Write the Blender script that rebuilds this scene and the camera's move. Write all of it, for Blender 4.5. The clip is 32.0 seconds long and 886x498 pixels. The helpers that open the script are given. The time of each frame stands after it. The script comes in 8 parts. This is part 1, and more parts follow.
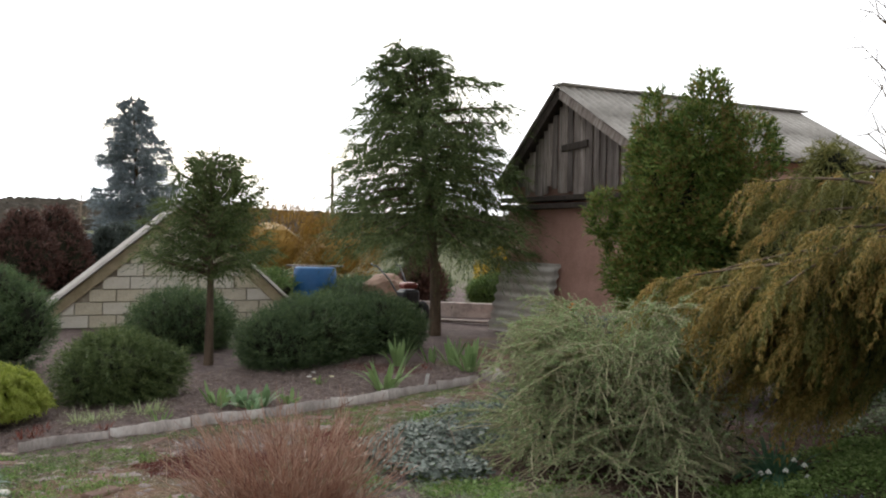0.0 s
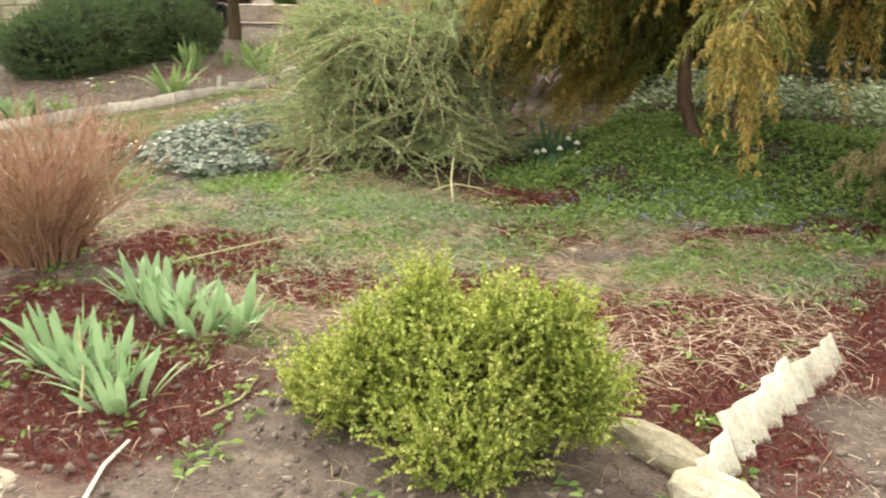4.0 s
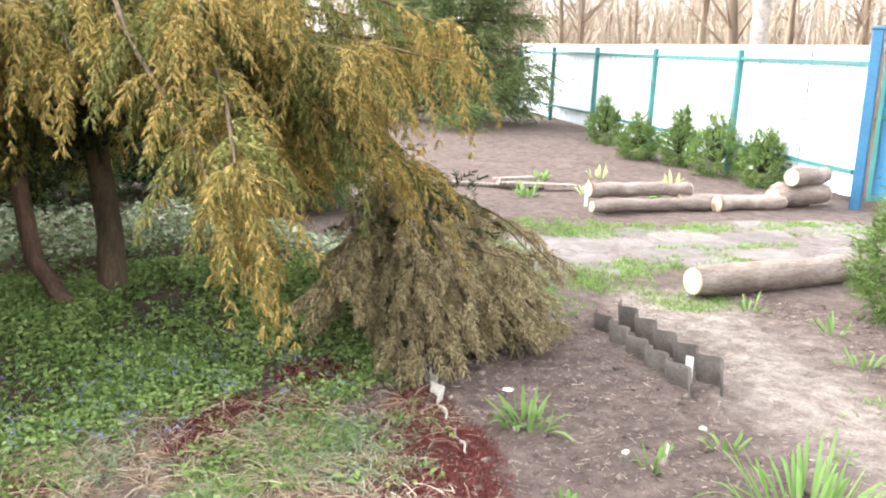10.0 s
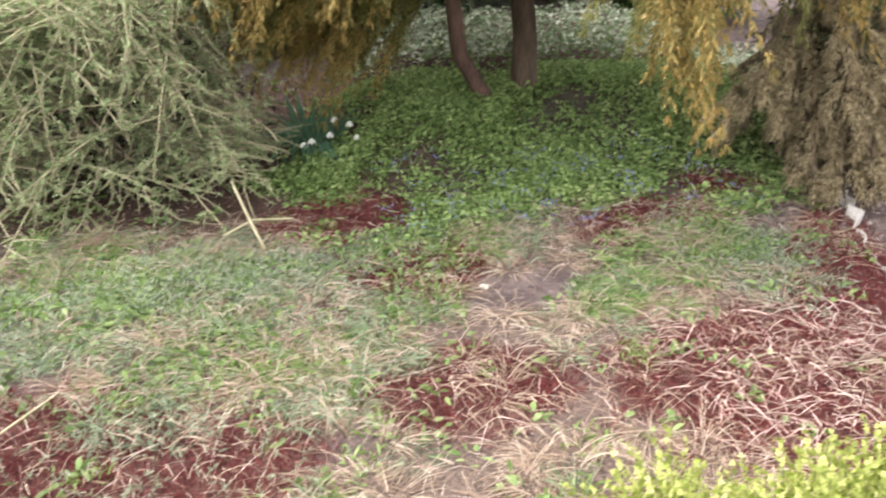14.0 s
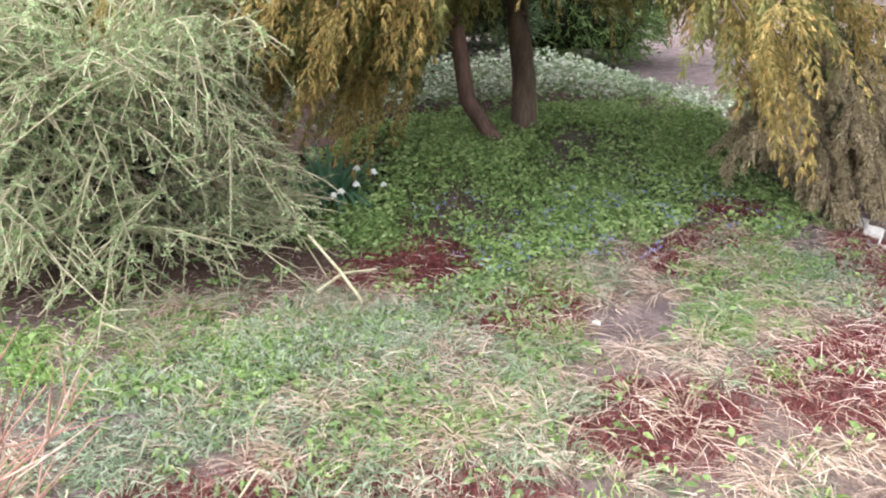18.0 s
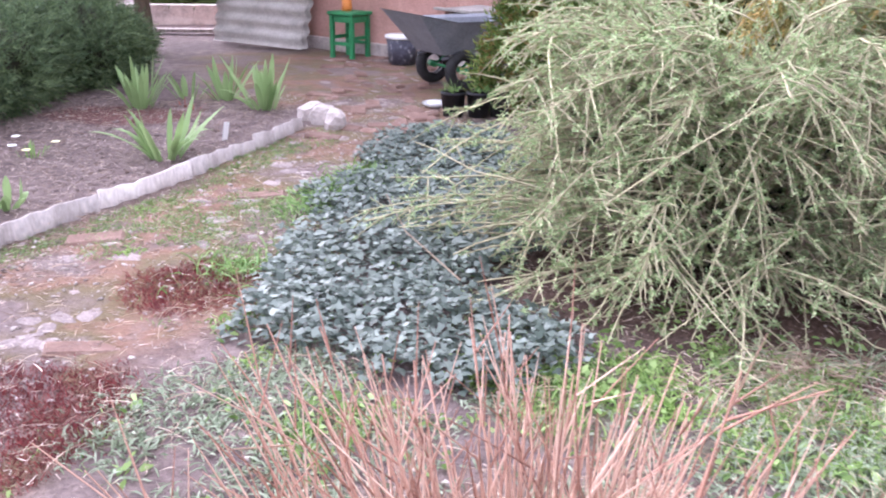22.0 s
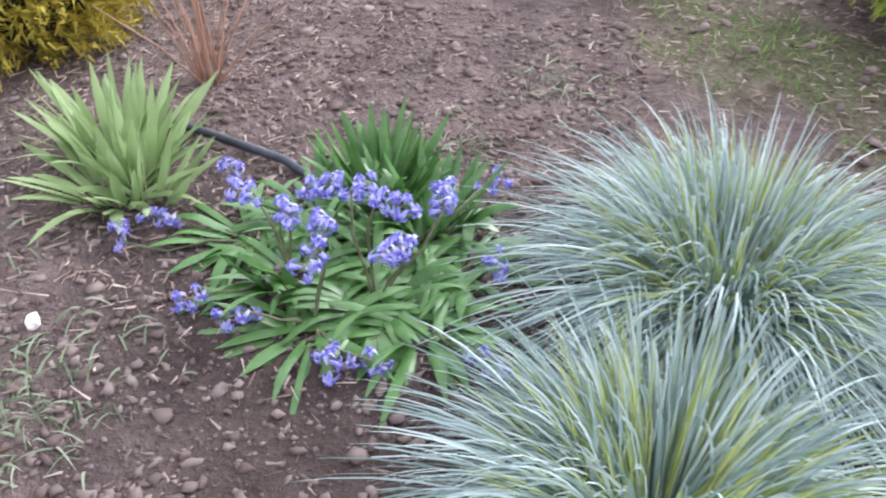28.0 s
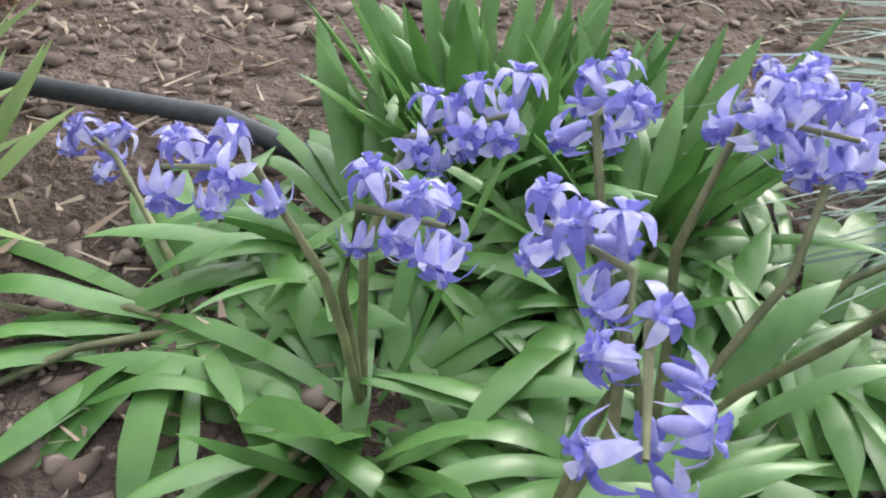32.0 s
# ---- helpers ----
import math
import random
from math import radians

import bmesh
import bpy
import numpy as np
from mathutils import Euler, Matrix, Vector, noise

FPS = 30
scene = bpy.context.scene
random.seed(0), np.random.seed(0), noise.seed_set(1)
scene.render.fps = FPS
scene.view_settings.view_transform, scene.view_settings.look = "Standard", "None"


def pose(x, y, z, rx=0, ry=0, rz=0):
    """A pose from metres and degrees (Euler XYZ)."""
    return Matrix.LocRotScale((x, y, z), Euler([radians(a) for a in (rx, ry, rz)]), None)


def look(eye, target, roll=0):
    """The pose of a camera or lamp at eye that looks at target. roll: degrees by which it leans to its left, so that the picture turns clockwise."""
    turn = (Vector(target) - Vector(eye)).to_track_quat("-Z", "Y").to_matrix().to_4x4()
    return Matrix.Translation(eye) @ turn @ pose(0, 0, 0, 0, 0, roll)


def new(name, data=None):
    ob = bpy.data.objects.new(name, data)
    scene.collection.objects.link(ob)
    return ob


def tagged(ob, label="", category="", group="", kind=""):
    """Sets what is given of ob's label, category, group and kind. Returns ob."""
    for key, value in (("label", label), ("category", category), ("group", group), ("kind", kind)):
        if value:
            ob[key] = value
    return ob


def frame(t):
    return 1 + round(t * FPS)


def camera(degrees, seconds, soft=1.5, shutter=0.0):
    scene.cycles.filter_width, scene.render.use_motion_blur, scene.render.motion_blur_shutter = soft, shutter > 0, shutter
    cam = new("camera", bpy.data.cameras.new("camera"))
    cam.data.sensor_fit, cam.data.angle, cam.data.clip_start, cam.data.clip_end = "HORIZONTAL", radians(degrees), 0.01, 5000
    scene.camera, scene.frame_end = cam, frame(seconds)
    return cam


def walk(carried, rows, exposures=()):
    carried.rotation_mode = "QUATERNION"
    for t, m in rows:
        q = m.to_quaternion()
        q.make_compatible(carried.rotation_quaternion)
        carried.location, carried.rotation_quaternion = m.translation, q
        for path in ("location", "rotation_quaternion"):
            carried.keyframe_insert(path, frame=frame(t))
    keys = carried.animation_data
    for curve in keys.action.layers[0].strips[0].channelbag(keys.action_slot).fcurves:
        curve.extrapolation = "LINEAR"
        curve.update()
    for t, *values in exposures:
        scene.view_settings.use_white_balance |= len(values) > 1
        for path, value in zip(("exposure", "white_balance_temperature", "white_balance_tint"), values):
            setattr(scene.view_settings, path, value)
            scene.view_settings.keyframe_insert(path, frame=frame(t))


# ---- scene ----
cam = camera(55.5, 32.0, soft=2.0, shutter=0.25)
PATH = [
    (0, (-0.445, 0.216, 1.548), (-1.537, 1.892, 1.512), 0.9),
    (0.5, (-0.405, 0.212, 1.558), (-1.557, 1.846, 1.531), 1.6),
    (1, (-0.362, 0.217, 1.545), (-1.585, 1.8, 1.52), 2.1),
    (1.5, (-0.359, 0.196, 1.53), (-1.638, 1.732, 1.471), 2.6),
    (2, (-0.266, 0.252, 1.5), (-1.582, 1.752, 1.363), 2.3),
    (2.5, (-0.206, 0.275, 1.473), (-1.491, 1.786, 1.216), 2.2),
    (3, (-0.112, 0.342, 1.433), (-1.273, 1.915, 1.01), 1.4),
    (3.5, (-0.117, 0.39, 1.39), (-1.044, 2.058, 0.79), 0.5),
    (4, (-0.237, 0.499, 1.377), (-0.92, 2.247, 0.686), 0.7),
    (4.5, (-0.363, 0.633, 1.36), (-0.831, 2.437, 0.636), 0.6),
    (6.5, (-1.041, 1.209, 1.343), (-1.134, 2.97, 0.4), -2.7),
    (7, (-1.1, 1.423, 1.267), (-1.017, 3.228, 0.41), -4.0),
    (7.5, (-1.299, 1.456, 1.347), (-0.915, 3.236, 0.52), -3.6),
    (8, (-1.45, 1.511, 1.325), (-0.76, 3.208, 0.524), -1.7),
    (8.5, (-1.471, 1.542, 1.396), (-0.544, 3.145, 0.639), 0.4),
    (9, (-1.461, 1.582, 1.421), (-0.355, 3.125, 0.794), 2.5),
    (9.5, (-1.395, 1.616, 1.419), (-0.257, 3.184, 0.924), 2.7),
    (10, (-1.323, 1.691, 1.376), (-0.237, 3.319, 0.964), 2.1),
    (10.5, (-1.283, 1.74, 1.337), (-0.242, 3.402, 0.941), 1.5),
    (11, (-1.263, 1.771, 1.319), (-0.222, 3.41, 0.839), 1.4),
    (11.5, (-1.292, 1.777, 1.319), (-0.206, 3.343, 0.713), 1.8),
    (12, (-1.321, 1.734, 1.369), (-0.195, 3.241, 0.69), 2.5),
    (12.5, (-1.309, 1.781, 1.359), (-0.264, 3.35, 0.688), 3.0),
    (13, (-1.35, 1.799, 1.317), (-0.57, 3.513, 0.645), 2.4),
    (13.5, (-1.439, 1.771, 1.34), (-0.943, 3.554, 0.582), 1.0),
    (14, (-1.617, 1.7, 1.321), (-1.305, 3.493, 0.493), -0.0),
    (14.5, (-1.75, 1.701, 1.233), (-1.564, 3.486, 0.348), -1.3),
    (16.5, (-2.298, 1.853, 1.302), (-1.853, 3.564, 0.368), -1.9),
    (17, (-2.391, 1.896, 1.295), (-1.81, 3.605, 0.434), -0.5),
    (17.5, (-2.464, 1.91, 1.316), (-1.783, 3.615, 0.521), 0.8),
    (18, (-2.522, 1.956, 1.311), (-1.835, 3.687, 0.582), 0.8),
    (18.5, (-2.596, 2.056, 1.297), (-1.976, 3.838, 0.633), 0.0),
    (19, (-2.697, 2.175, 1.304), (-2.19, 4.007, 0.682), -1.0),
    (19.5, (-2.791, 2.251, 1.287), (-2.427, 4.111, 0.65), -1.8),
    (20, (-2.886, 2.266, 1.26), (-2.662, 4.136, 0.586), -2.2),
    (20.5, (-2.989, 2.273, 1.259), (-2.884, 4.141, 0.55), -1.8),
    (21, (-3.064, 2.252, 1.27), (-3.078, 4.118, 0.551), -0.9),
    (21.5, (-3.127, 2.303, 1.253), (-3.254, 4.17, 0.547), 0.2),
    (22, (-3.206, 2.369, 1.244), (-3.45, 4.226, 0.543), 1.3),
    (22.5, (-3.291, 2.418, 1.25), (-3.651, 4.251, 0.538), 1.6),
    (23, (-3.391, 2.419, 1.247), (-3.879, 4.219, 0.524), 1.7),
    (23.5, (-3.53, 2.43, 1.239), (-4.182, 4.168, 0.495), 2.2),
    (24, (-3.618, 2.444, 1.241), (-4.497, 4.052, 0.44), 2.0),
    (24.5, (-3.727, 2.501, 1.243), (-4.821, 3.925, 0.362), 1.0),
    (25, (-3.872, 2.537, 1.211), (-5.127, 3.78, 0.273), 0.4),
    (25.5, (-4.069, 2.526, 1.166), (-5.425, 3.603, 0.166), 0.7),
    (26, (-4.247, 2.519, 1.118), (-5.71, 3.373, 0.055), 1.2),
    (26.5, (-4.427, 2.545, 1.069), (-6.002, 3.065, -0.048), 1.5),
    (28.5, (-4.838, 2.346, 0.863), (-6.32, 2.004, -0.435), -0.3),
    (29, (-4.96, 2.274, 0.833), (-6.409, 1.913, -0.498), -1.2),
    (29.5, (-5.071, 2.195, 0.795), (-6.504, 1.926, -0.574), -1.5),
    (30, (-5.173, 2.158, 0.754), (-6.602, 1.962, -0.631), -2.2),
    (30.5, (-5.27, 2.141, 0.708), (-6.647, 2.013, -0.737), -3.3),
    (31, (-5.344, 2.109, 0.619), (-6.701, 2.065, -0.849), -5.5),
    (31.5, (-5.396, 2.042, 0.451), (-6.846, 2.145, -0.922), -1.7),
    (32, (-5.421, 2.018, 0.359), (-6.989, 2.186, -0.87), 1.8),
]
walk(cam, [(t, look(eye, target, roll)) for t, eye, target, roll in PATH],
     exposures=[(0.0,-0.1,6500,10),(1.0,-0.35,6500,10),(1.9,-0.75,6500,10),(2.4,-0.6,6500,10),(2.9,0.4,7600,4),(3.4,1.1,8000,2),(4.5,1.35,8000,-2),(7.5,1.45,7200,0),(10.0,1.7,6600,8),(12.0,1.6,6500,12),(14.0,1.55,6600,16),(17.0,1.57,6300,17),(19.5,1.82,5950,19),(21.0,1.76,5800,26),(22.0,1.68,5700,30),(24.0,1.55,5900,28),(25.0,1.4,6000,22),(26.0,1.35,6000,22),(27.5,1.0,6000,18),(29.0,0.7,6050,19),(30.0,0.78,6080,15),(31.0,0.7,6250,11),(32.0,0.68,6600,4)])

# ---- world and sun ----
world = bpy.data.worlds.new("sky_world")
scene.world = world
world.use_nodes = True
wn, wl = world.node_tree.nodes, world.node_tree.links
sky = wn.new("ShaderNodeTexSky")
sky.sky_type = "NISHITA"
sky.sun_disc = False
sky.sun_elevation, sky.sun_rotation = radians(27), radians(-48)
sky.dust_density, sky.air_density = 3.0, 1.0
wtc = wn.new("ShaderNodeTexCoord")
wmap = wn.new("ShaderNodeMapping")
wmap.inputs["Scale"].default_value = (1.0, 1.0, 2.6)
wnoise = wn.new("ShaderNodeTexNoise")
wnoise.inputs["Scale"].default_value = 2.2
wnoise.inputs["Detail"].default_value = 5.0
wramp = wn.new("ShaderNodeValToRGB")
wramp.color_ramp.elements[0].position, wramp.color_ramp.elements[1].position = 0.30, 0.52
wramp.color_ramp.elements[0].color = (0.62, 0.62, 0.62, 1)
wmix = wn.new("ShaderNodeMixRGB")
wmix.inputs[2].default_value = (10.5, 10.6, 10.9, 1)
wl.new(wtc.outputs["Generated"], wmap.inputs["Vector"])
wl.new(wmap.outputs[0], wnoise.inputs["Vector"])
wl.new(wnoise.outputs["Fac"], wramp.inputs[0])
wl.new(wramp.outputs[0], wmix.inputs[0])
wl.new(sky.outputs[0], wmix.inputs[1])
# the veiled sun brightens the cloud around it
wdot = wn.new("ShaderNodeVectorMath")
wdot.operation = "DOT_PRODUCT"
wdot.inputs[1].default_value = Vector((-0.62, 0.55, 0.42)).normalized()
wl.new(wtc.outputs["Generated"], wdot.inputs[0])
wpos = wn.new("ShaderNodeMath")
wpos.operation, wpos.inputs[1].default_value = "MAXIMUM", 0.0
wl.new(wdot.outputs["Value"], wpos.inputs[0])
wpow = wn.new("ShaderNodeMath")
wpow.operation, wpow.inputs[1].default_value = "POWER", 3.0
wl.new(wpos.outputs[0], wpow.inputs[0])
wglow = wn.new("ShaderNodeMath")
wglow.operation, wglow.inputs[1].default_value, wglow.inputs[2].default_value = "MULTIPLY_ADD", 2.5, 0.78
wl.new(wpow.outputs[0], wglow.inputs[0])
bg = wn["Background"]
bg.inputs["Strength"].default_value = 0.10
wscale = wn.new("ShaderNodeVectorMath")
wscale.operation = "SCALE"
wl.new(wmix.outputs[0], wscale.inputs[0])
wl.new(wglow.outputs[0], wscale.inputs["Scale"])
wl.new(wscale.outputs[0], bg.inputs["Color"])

sun = new("sun", bpy.data.lights.new("sun", "SUN"))
sun.data.energy, sun.data.angle = 1.1, radians(18)
sun.data.color = (1.0, 0.95, 0.88)
sun.matrix_world = look((-26, 23, 18), (0, 0, 0))

# ---- materials ----
def ramp_of(nt, fac, stops):
    r = nt.nodes.new("ShaderNodeValToRGB")
    while len(r.color_ramp.elements) < len(stops):
        r.color_ramp.elements.new(0.5)
    for el, (pos, col) in zip(r.color_ramp.elements, stops):
        el.position, el.color = pos, (*col, 1)
    nt.links.new(fac, r.inputs[0])
    return r.outputs[0]


def noise_of(nt, scale, detail=4.0, rough=0.6, vec=None, stretch=None):
    n = nt.nodes.new("ShaderNodeTexNoise")
    n.inputs["Scale"].default_value, n.inputs["Detail"].default_value, n.inputs["Roughness"].default_value = scale, detail, rough
    if vec is None:
        vec = nt.nodes.new("ShaderNodeTexCoord").outputs["Object"]
    if stretch:
        m = nt.nodes.new("ShaderNodeMapping")
        m.inputs["Scale"].default_value = stretch
        nt.links.new(vec, m.inputs[0])
        vec = m.outputs[0]
    nt.links.new(vec, n.inputs["Vector"])
    return n.outputs["Fac"]


def mix_of(nt, fac, a, b, mode="MIX"):
    m = nt.nodes.new("ShaderNodeMixRGB")
    m.blend_type = mode
    for slot, v in ((0, fac), (1, a), (2, b)):
        if hasattr(v, "is_linked"):
            nt.links.new(v, m.inputs[slot])
        elif slot == 0:
            m.inputs[0].default_value = v
        else:
            m.inputs[slot].default_value = (*v, 1)
    return m.outputs[0]


def bump_of(nt, height, strength, dist):
    b = nt.nodes.new("ShaderNodeBump")
    b.inputs["Strength"].default_value, b.inputs["Distance"].default_value = strength, dist
    nt.links.new(height, b.inputs["Height"])
    return b.outputs[0]


def base_mat(name):
    m = bpy.data.materials.new(name)
    m.use_nodes = True
    return m, m.node_tree, m.node_tree.nodes["Principled BSDF"]


def surface(name, stops, scale=6.0, rough=0.8, metal=0.0, bump=0.3, fine=60.0, stretch=None, per_object=0.25, spec=0.3, dist=0.01):
    """A worn solid surface: a colour ramp over a coarse noise, a fine grain, and a shade that differs from piece to piece."""
    m, nt, p = base_mat(name)
    coarse = noise_of(nt, scale, 5.0, 0.65, stretch=stretch)
    grain = noise_of(nt, fine, 3.0, 0.6, stretch=stretch)
    col = ramp_of(nt, coarse, stops)
    col = mix_of(nt, 0.35, col, ramp_of(nt, grain, [(0.3, (0.25, 0.25, 0.25)), (0.7, (0.75, 0.75, 0.75))]), "OVERLAY")
    if per_object:
        info = nt.nodes.new("ShaderNodeObjectInfo")
        lo, hi = 0.5 - per_object / 2, 0.5 + per_object / 2
        col = mix_of(nt, 0.8, col, ramp_of(nt, info.outputs["Random"], [(0.0, (lo, lo, lo)), (1.0, (hi, hi, hi))]), "OVERLAY")
    nt.links.new(col, p.inputs["Base Color"])
    p.inputs["Roughness"].default_value, p.inputs["Metallic"].default_value = rough, metal
    p.inputs["Specular IOR Level"].default_value = spec
    if bump:
        h = nt.nodes.new("ShaderNodeMath")
        h.operation = "ADD"
        nt.links.new(coarse, h.inputs[0])
        nt.links.new(grain, h.inputs[1])
        nt.links.new(bump_of(nt, h.outputs[0], bump, dist), p.inputs["Normal"])
    return m


def foliage(name, dark, mid, light, patch=2.5, rough=0.6, trans=0.25, spec=0.25, accent=None):
    """Leaves: every leaf its own shade, in drifts of lighter and darker growth; a part of the light passes through."""
    m, nt, p = base_mat(name)
    geo = nt.nodes.new("ShaderNodeNewGeometry")
    drift = noise_of(nt, patch, 3.0, 0.6, vec=geo.outputs["Position"])
    add = nt.nodes.new("ShaderNodeMath")
    add.operation, add.inputs[1].default_value = "MULTIPLY_ADD", 0.55
    nt.links.new(geo.outputs["Random Per Island"], add.inputs[0])
    sub = nt.nodes.new("ShaderNodeMath")
    sub.operation, sub.inputs[1].default_value = "MULTIPLY", 0.45
    nt.links.new(drift, sub.inputs[0])
    nt.links.new(sub.outputs[0], add.inputs[2])
    stops = [(0.12, dark), (0.45, mid), (0.78, light)]
    if accent:
        stops = [(0.1, dark), (0.38, mid), (0.58, light), (0.74, accent)]
    col = ramp_of(nt, add.outputs[0], stops)
    nt.links.new(col, p.inputs["Base Color"])
    p.inputs["Roughness"].default_value, p.inputs["Specular IOR Level"].default_value = rough, spec
    if trans:
        tr = nt.nodes.new("ShaderNodeBsdfTranslucent")
        nt.links.new(col, tr.inputs["Color"])
        ms = nt.nodes.new("ShaderNodeMixShader")
        ms.inputs[0].default_value = trans
        nt.links.new(p.outputs[0], ms.inputs[1])
        nt.links.new(tr.outputs[0], ms.inputs[2])
        nt.links.new(ms.outputs[0], nt.nodes["Material Output"].inputs[0])
    return m


M_SPRUCE = foliage("spruce_needles", (0.035, 0.058, 0.022), (0.105, 0.15, 0.055), (0.22, 0.27, 0.105), 1.5)
M_THUJA = foliage("thuja_scales", (0.04, 0.07, 0.02), (0.11, 0.18, 0.05), (0.22, 0.32, 0.10), 1.8)
M_HEDGE = foliage("juniper_needles", (0.035, 0.062, 0.034), (0.095, 0.15, 0.07), (0.19, 0.26, 0.115), 1.8)
M_GOLDJ = foliage("golden_juniper_sprays", (0.09, 0.088, 0.026), (0.24, 0.205, 0.062), (0.42, 0.32, 0.105), 1.3, accent=(0.52, 0.33, 0.115))
M_OLIVEJ = foliage("olive_juniper_sprays", (0.06, 0.075, 0.02), (0.17, 0.18, 0.055), (0.32, 0.30, 0.10), 1.6)
# Dark copy of the juniper sprays; the crowns' inner shade is in its colour.
M_SHADEJ = foliage("shaded_juniper_sprays", (0.016, 0.024, 0.010), (0.035, 0.05, 0.018), (0.07, 0.085, 0.03), 2.0, trans=0.1)
M_BROWNJ = foliage("brown_juniper_sprays", (0.13, 0.105, 0.055), (0.32, 0.26, 0.15), (0.54, 0.46, 0.29), 3.5)
M_YELLOW = foliage("yellow_thread_leaves", (0.14, 0.19, 0.025), (0.35, 0.42, 0.07), (0.58, 0.62, 0.17), 4.0)
M_BOX = foliage("boxwood_leaves", (0.10, 0.15, 0.025), (0.30, 0.36, 0.075), (0.58, 0.60, 0.22), 4.0)
M_BARB = foliage("cotoneaster_leaves", (0.13, 0.21, 0.085), (0.31, 0.43, 0.19), (0.53, 0.63, 0.35), 3.0)
M_TWIG = surface("twig_bark", [(0.3, (0.12, 0.08, 0.05)), (0.7, (0.30, 0.24, 0.17))], 20, 0.85)
M_TWIGL = surface("pale_twig_bark", [(0.3, (0.30, 0.27, 0.16)), (0.7, (0.52, 0.48, 0.31))], 20, 0.85)
M_TWIGR = foliage("red_stems", (0.16, 0.07, 0.05), (0.37, 0.20, 0.14), (0.58, 0.42, 0.32), 3.0, trans=0.0)
M_BARK = surface("bark", [(0.3, (0.07, 0.05, 0.035)), (0.7, (0.22, 0.16, 0.11))], 9, 0.9, bump=0.8, stretch=(1, 1, 0.25))
M_GRASS = foliage("grass_blades", (0.07, 0.12, 0.03), (0.17, 0.30, 0.075), (0.34, 0.48, 0.16), 1.2)
M_STRAW = foliage("dry_straw", (0.20, 0.13, 0.09), (0.42, 0.31, 0.22), (0.62, 0.52, 0.40), 2.0, trans=0.1)
M_REDM = foliage("red_stonecrop", (0.06, 0.011, 0.013), (0.15, 0.028, 0.03), (0.28, 0.075, 0.068), 2.5, trans=0.1)
M_FESCUE = foliage("blue_oat_grass_blades", (0.14, 0.21, 0.20), (0.33, 0.44, 0.42), (0.58, 0.68, 0.66), 3.0)
M_IRIS = foliage("iris_leaves", (0.10, 0.17, 0.07), (0.20, 0.31, 0.12), (0.34, 0.46, 0.20), 4.0)
M_IVY = foliage("ivy_leaves", (0.04, 0.06, 0.045), (0.11, 0.145, 0.115), (0.24, 0.285, 0.24), 3.5, rough=0.5, spec=0.35)
M_CONC = surface("curb_concrete", [(0.25, (0.20, 0.17, 0.15)), (0.5, (0.42, 0.37, 0.34)), (0.8, (0.60, 0.55, 0.51))], 5, 0.9, bump=0.6)
M_SLATE = surface("asbestos_slate", [(0.25, (0.30, 0.28, 0.25)), (0.5, (0.48, 0.45, 0.41)), (0.8, (0.62, 0.59, 0.54))], 3, 0.9, bump=0.4)
M_PINK = surface("pink_render", [(0.25, (0.42, 0.24, 0.19)), (0.5, (0.56, 0.34, 0.28)), (0.8, (0.66, 0.43, 0.36))], 1.6, 0.9, bump=0.25)
M_BOARD = surface("weathered_boards", [(0.25, (0.09, 0.075, 0.065)), (0.5, (0.24, 0.20, 0.18)), (0.8, (0.46, 0.42, 0.38))], 4, 0.9, bump=0.5, stretch=(6, 6, 0.5), per_object=0.6)
M_DARKW = surface("dark_wood", [(0.3, (0.03, 0.025, 0.02)), (0.7, (0.09, 0.07, 0.06))], 6, 0.85, stretch=(5, 5, 0.6))
M_BRICK = surface("pale_silicate_brick", [(0.25, (0.58, 0.53, 0.42)), (0.6, (0.72, 0.67, 0.55)), (0.85, (0.80, 0.75, 0.63))], 5, 0.9, bump=0.4)
M_MORTAR = surface("mortar", [(0.3, (0.28, 0.25, 0.2)), (0.7, (0.45, 0.40, 0.32))], 8, 0.95)
M_FENCE = surface("white_profiled_sheet", [(0.3, (0.74, 0.79, 0.85)), (0.7, (0.80, 0.84, 0.88))], 1.5, 0.45, bump=0.02, per_object=0.04, spec=0.5)
M_TEAL = surface("teal_painted_steel", [(0.3, (0.03, 0.15, 0.155)), (0.7, (0.045, 0.20, 0.20))], 5, 0.5, bump=0.05, spec=0.5)
M_BLUEG = surface("blue_painted_gate", [(0.3, (0.03, 0.15, 0.30)), (0.7, (0.05, 0.21, 0.38))], 3, 0.45, bump=0.05, spec=0.5)

# ---- mesh helpers ----
rng = np.random.default_rng(7)


def part(name, data, material, parent=None, label=""):
    """Links a bmesh, a mesh or (vertices, faces) as one mesh object, under a thing or a part."""
    if isinstance(data, tuple):
        me = mesh_np(name, *data)
    elif isinstance(data, bmesh.types.BMesh):
        me = bpy.data.meshes.new(name)
        data.to_mesh(me)
        data.free()
    else:
        me = data
    if material is not None and not me.materials:
        me.materials.append(material)
    ob = new(name, me)
    if parent is not None:
        ob.parent = parent
    if label:
        tagged(ob, label)
    return ob


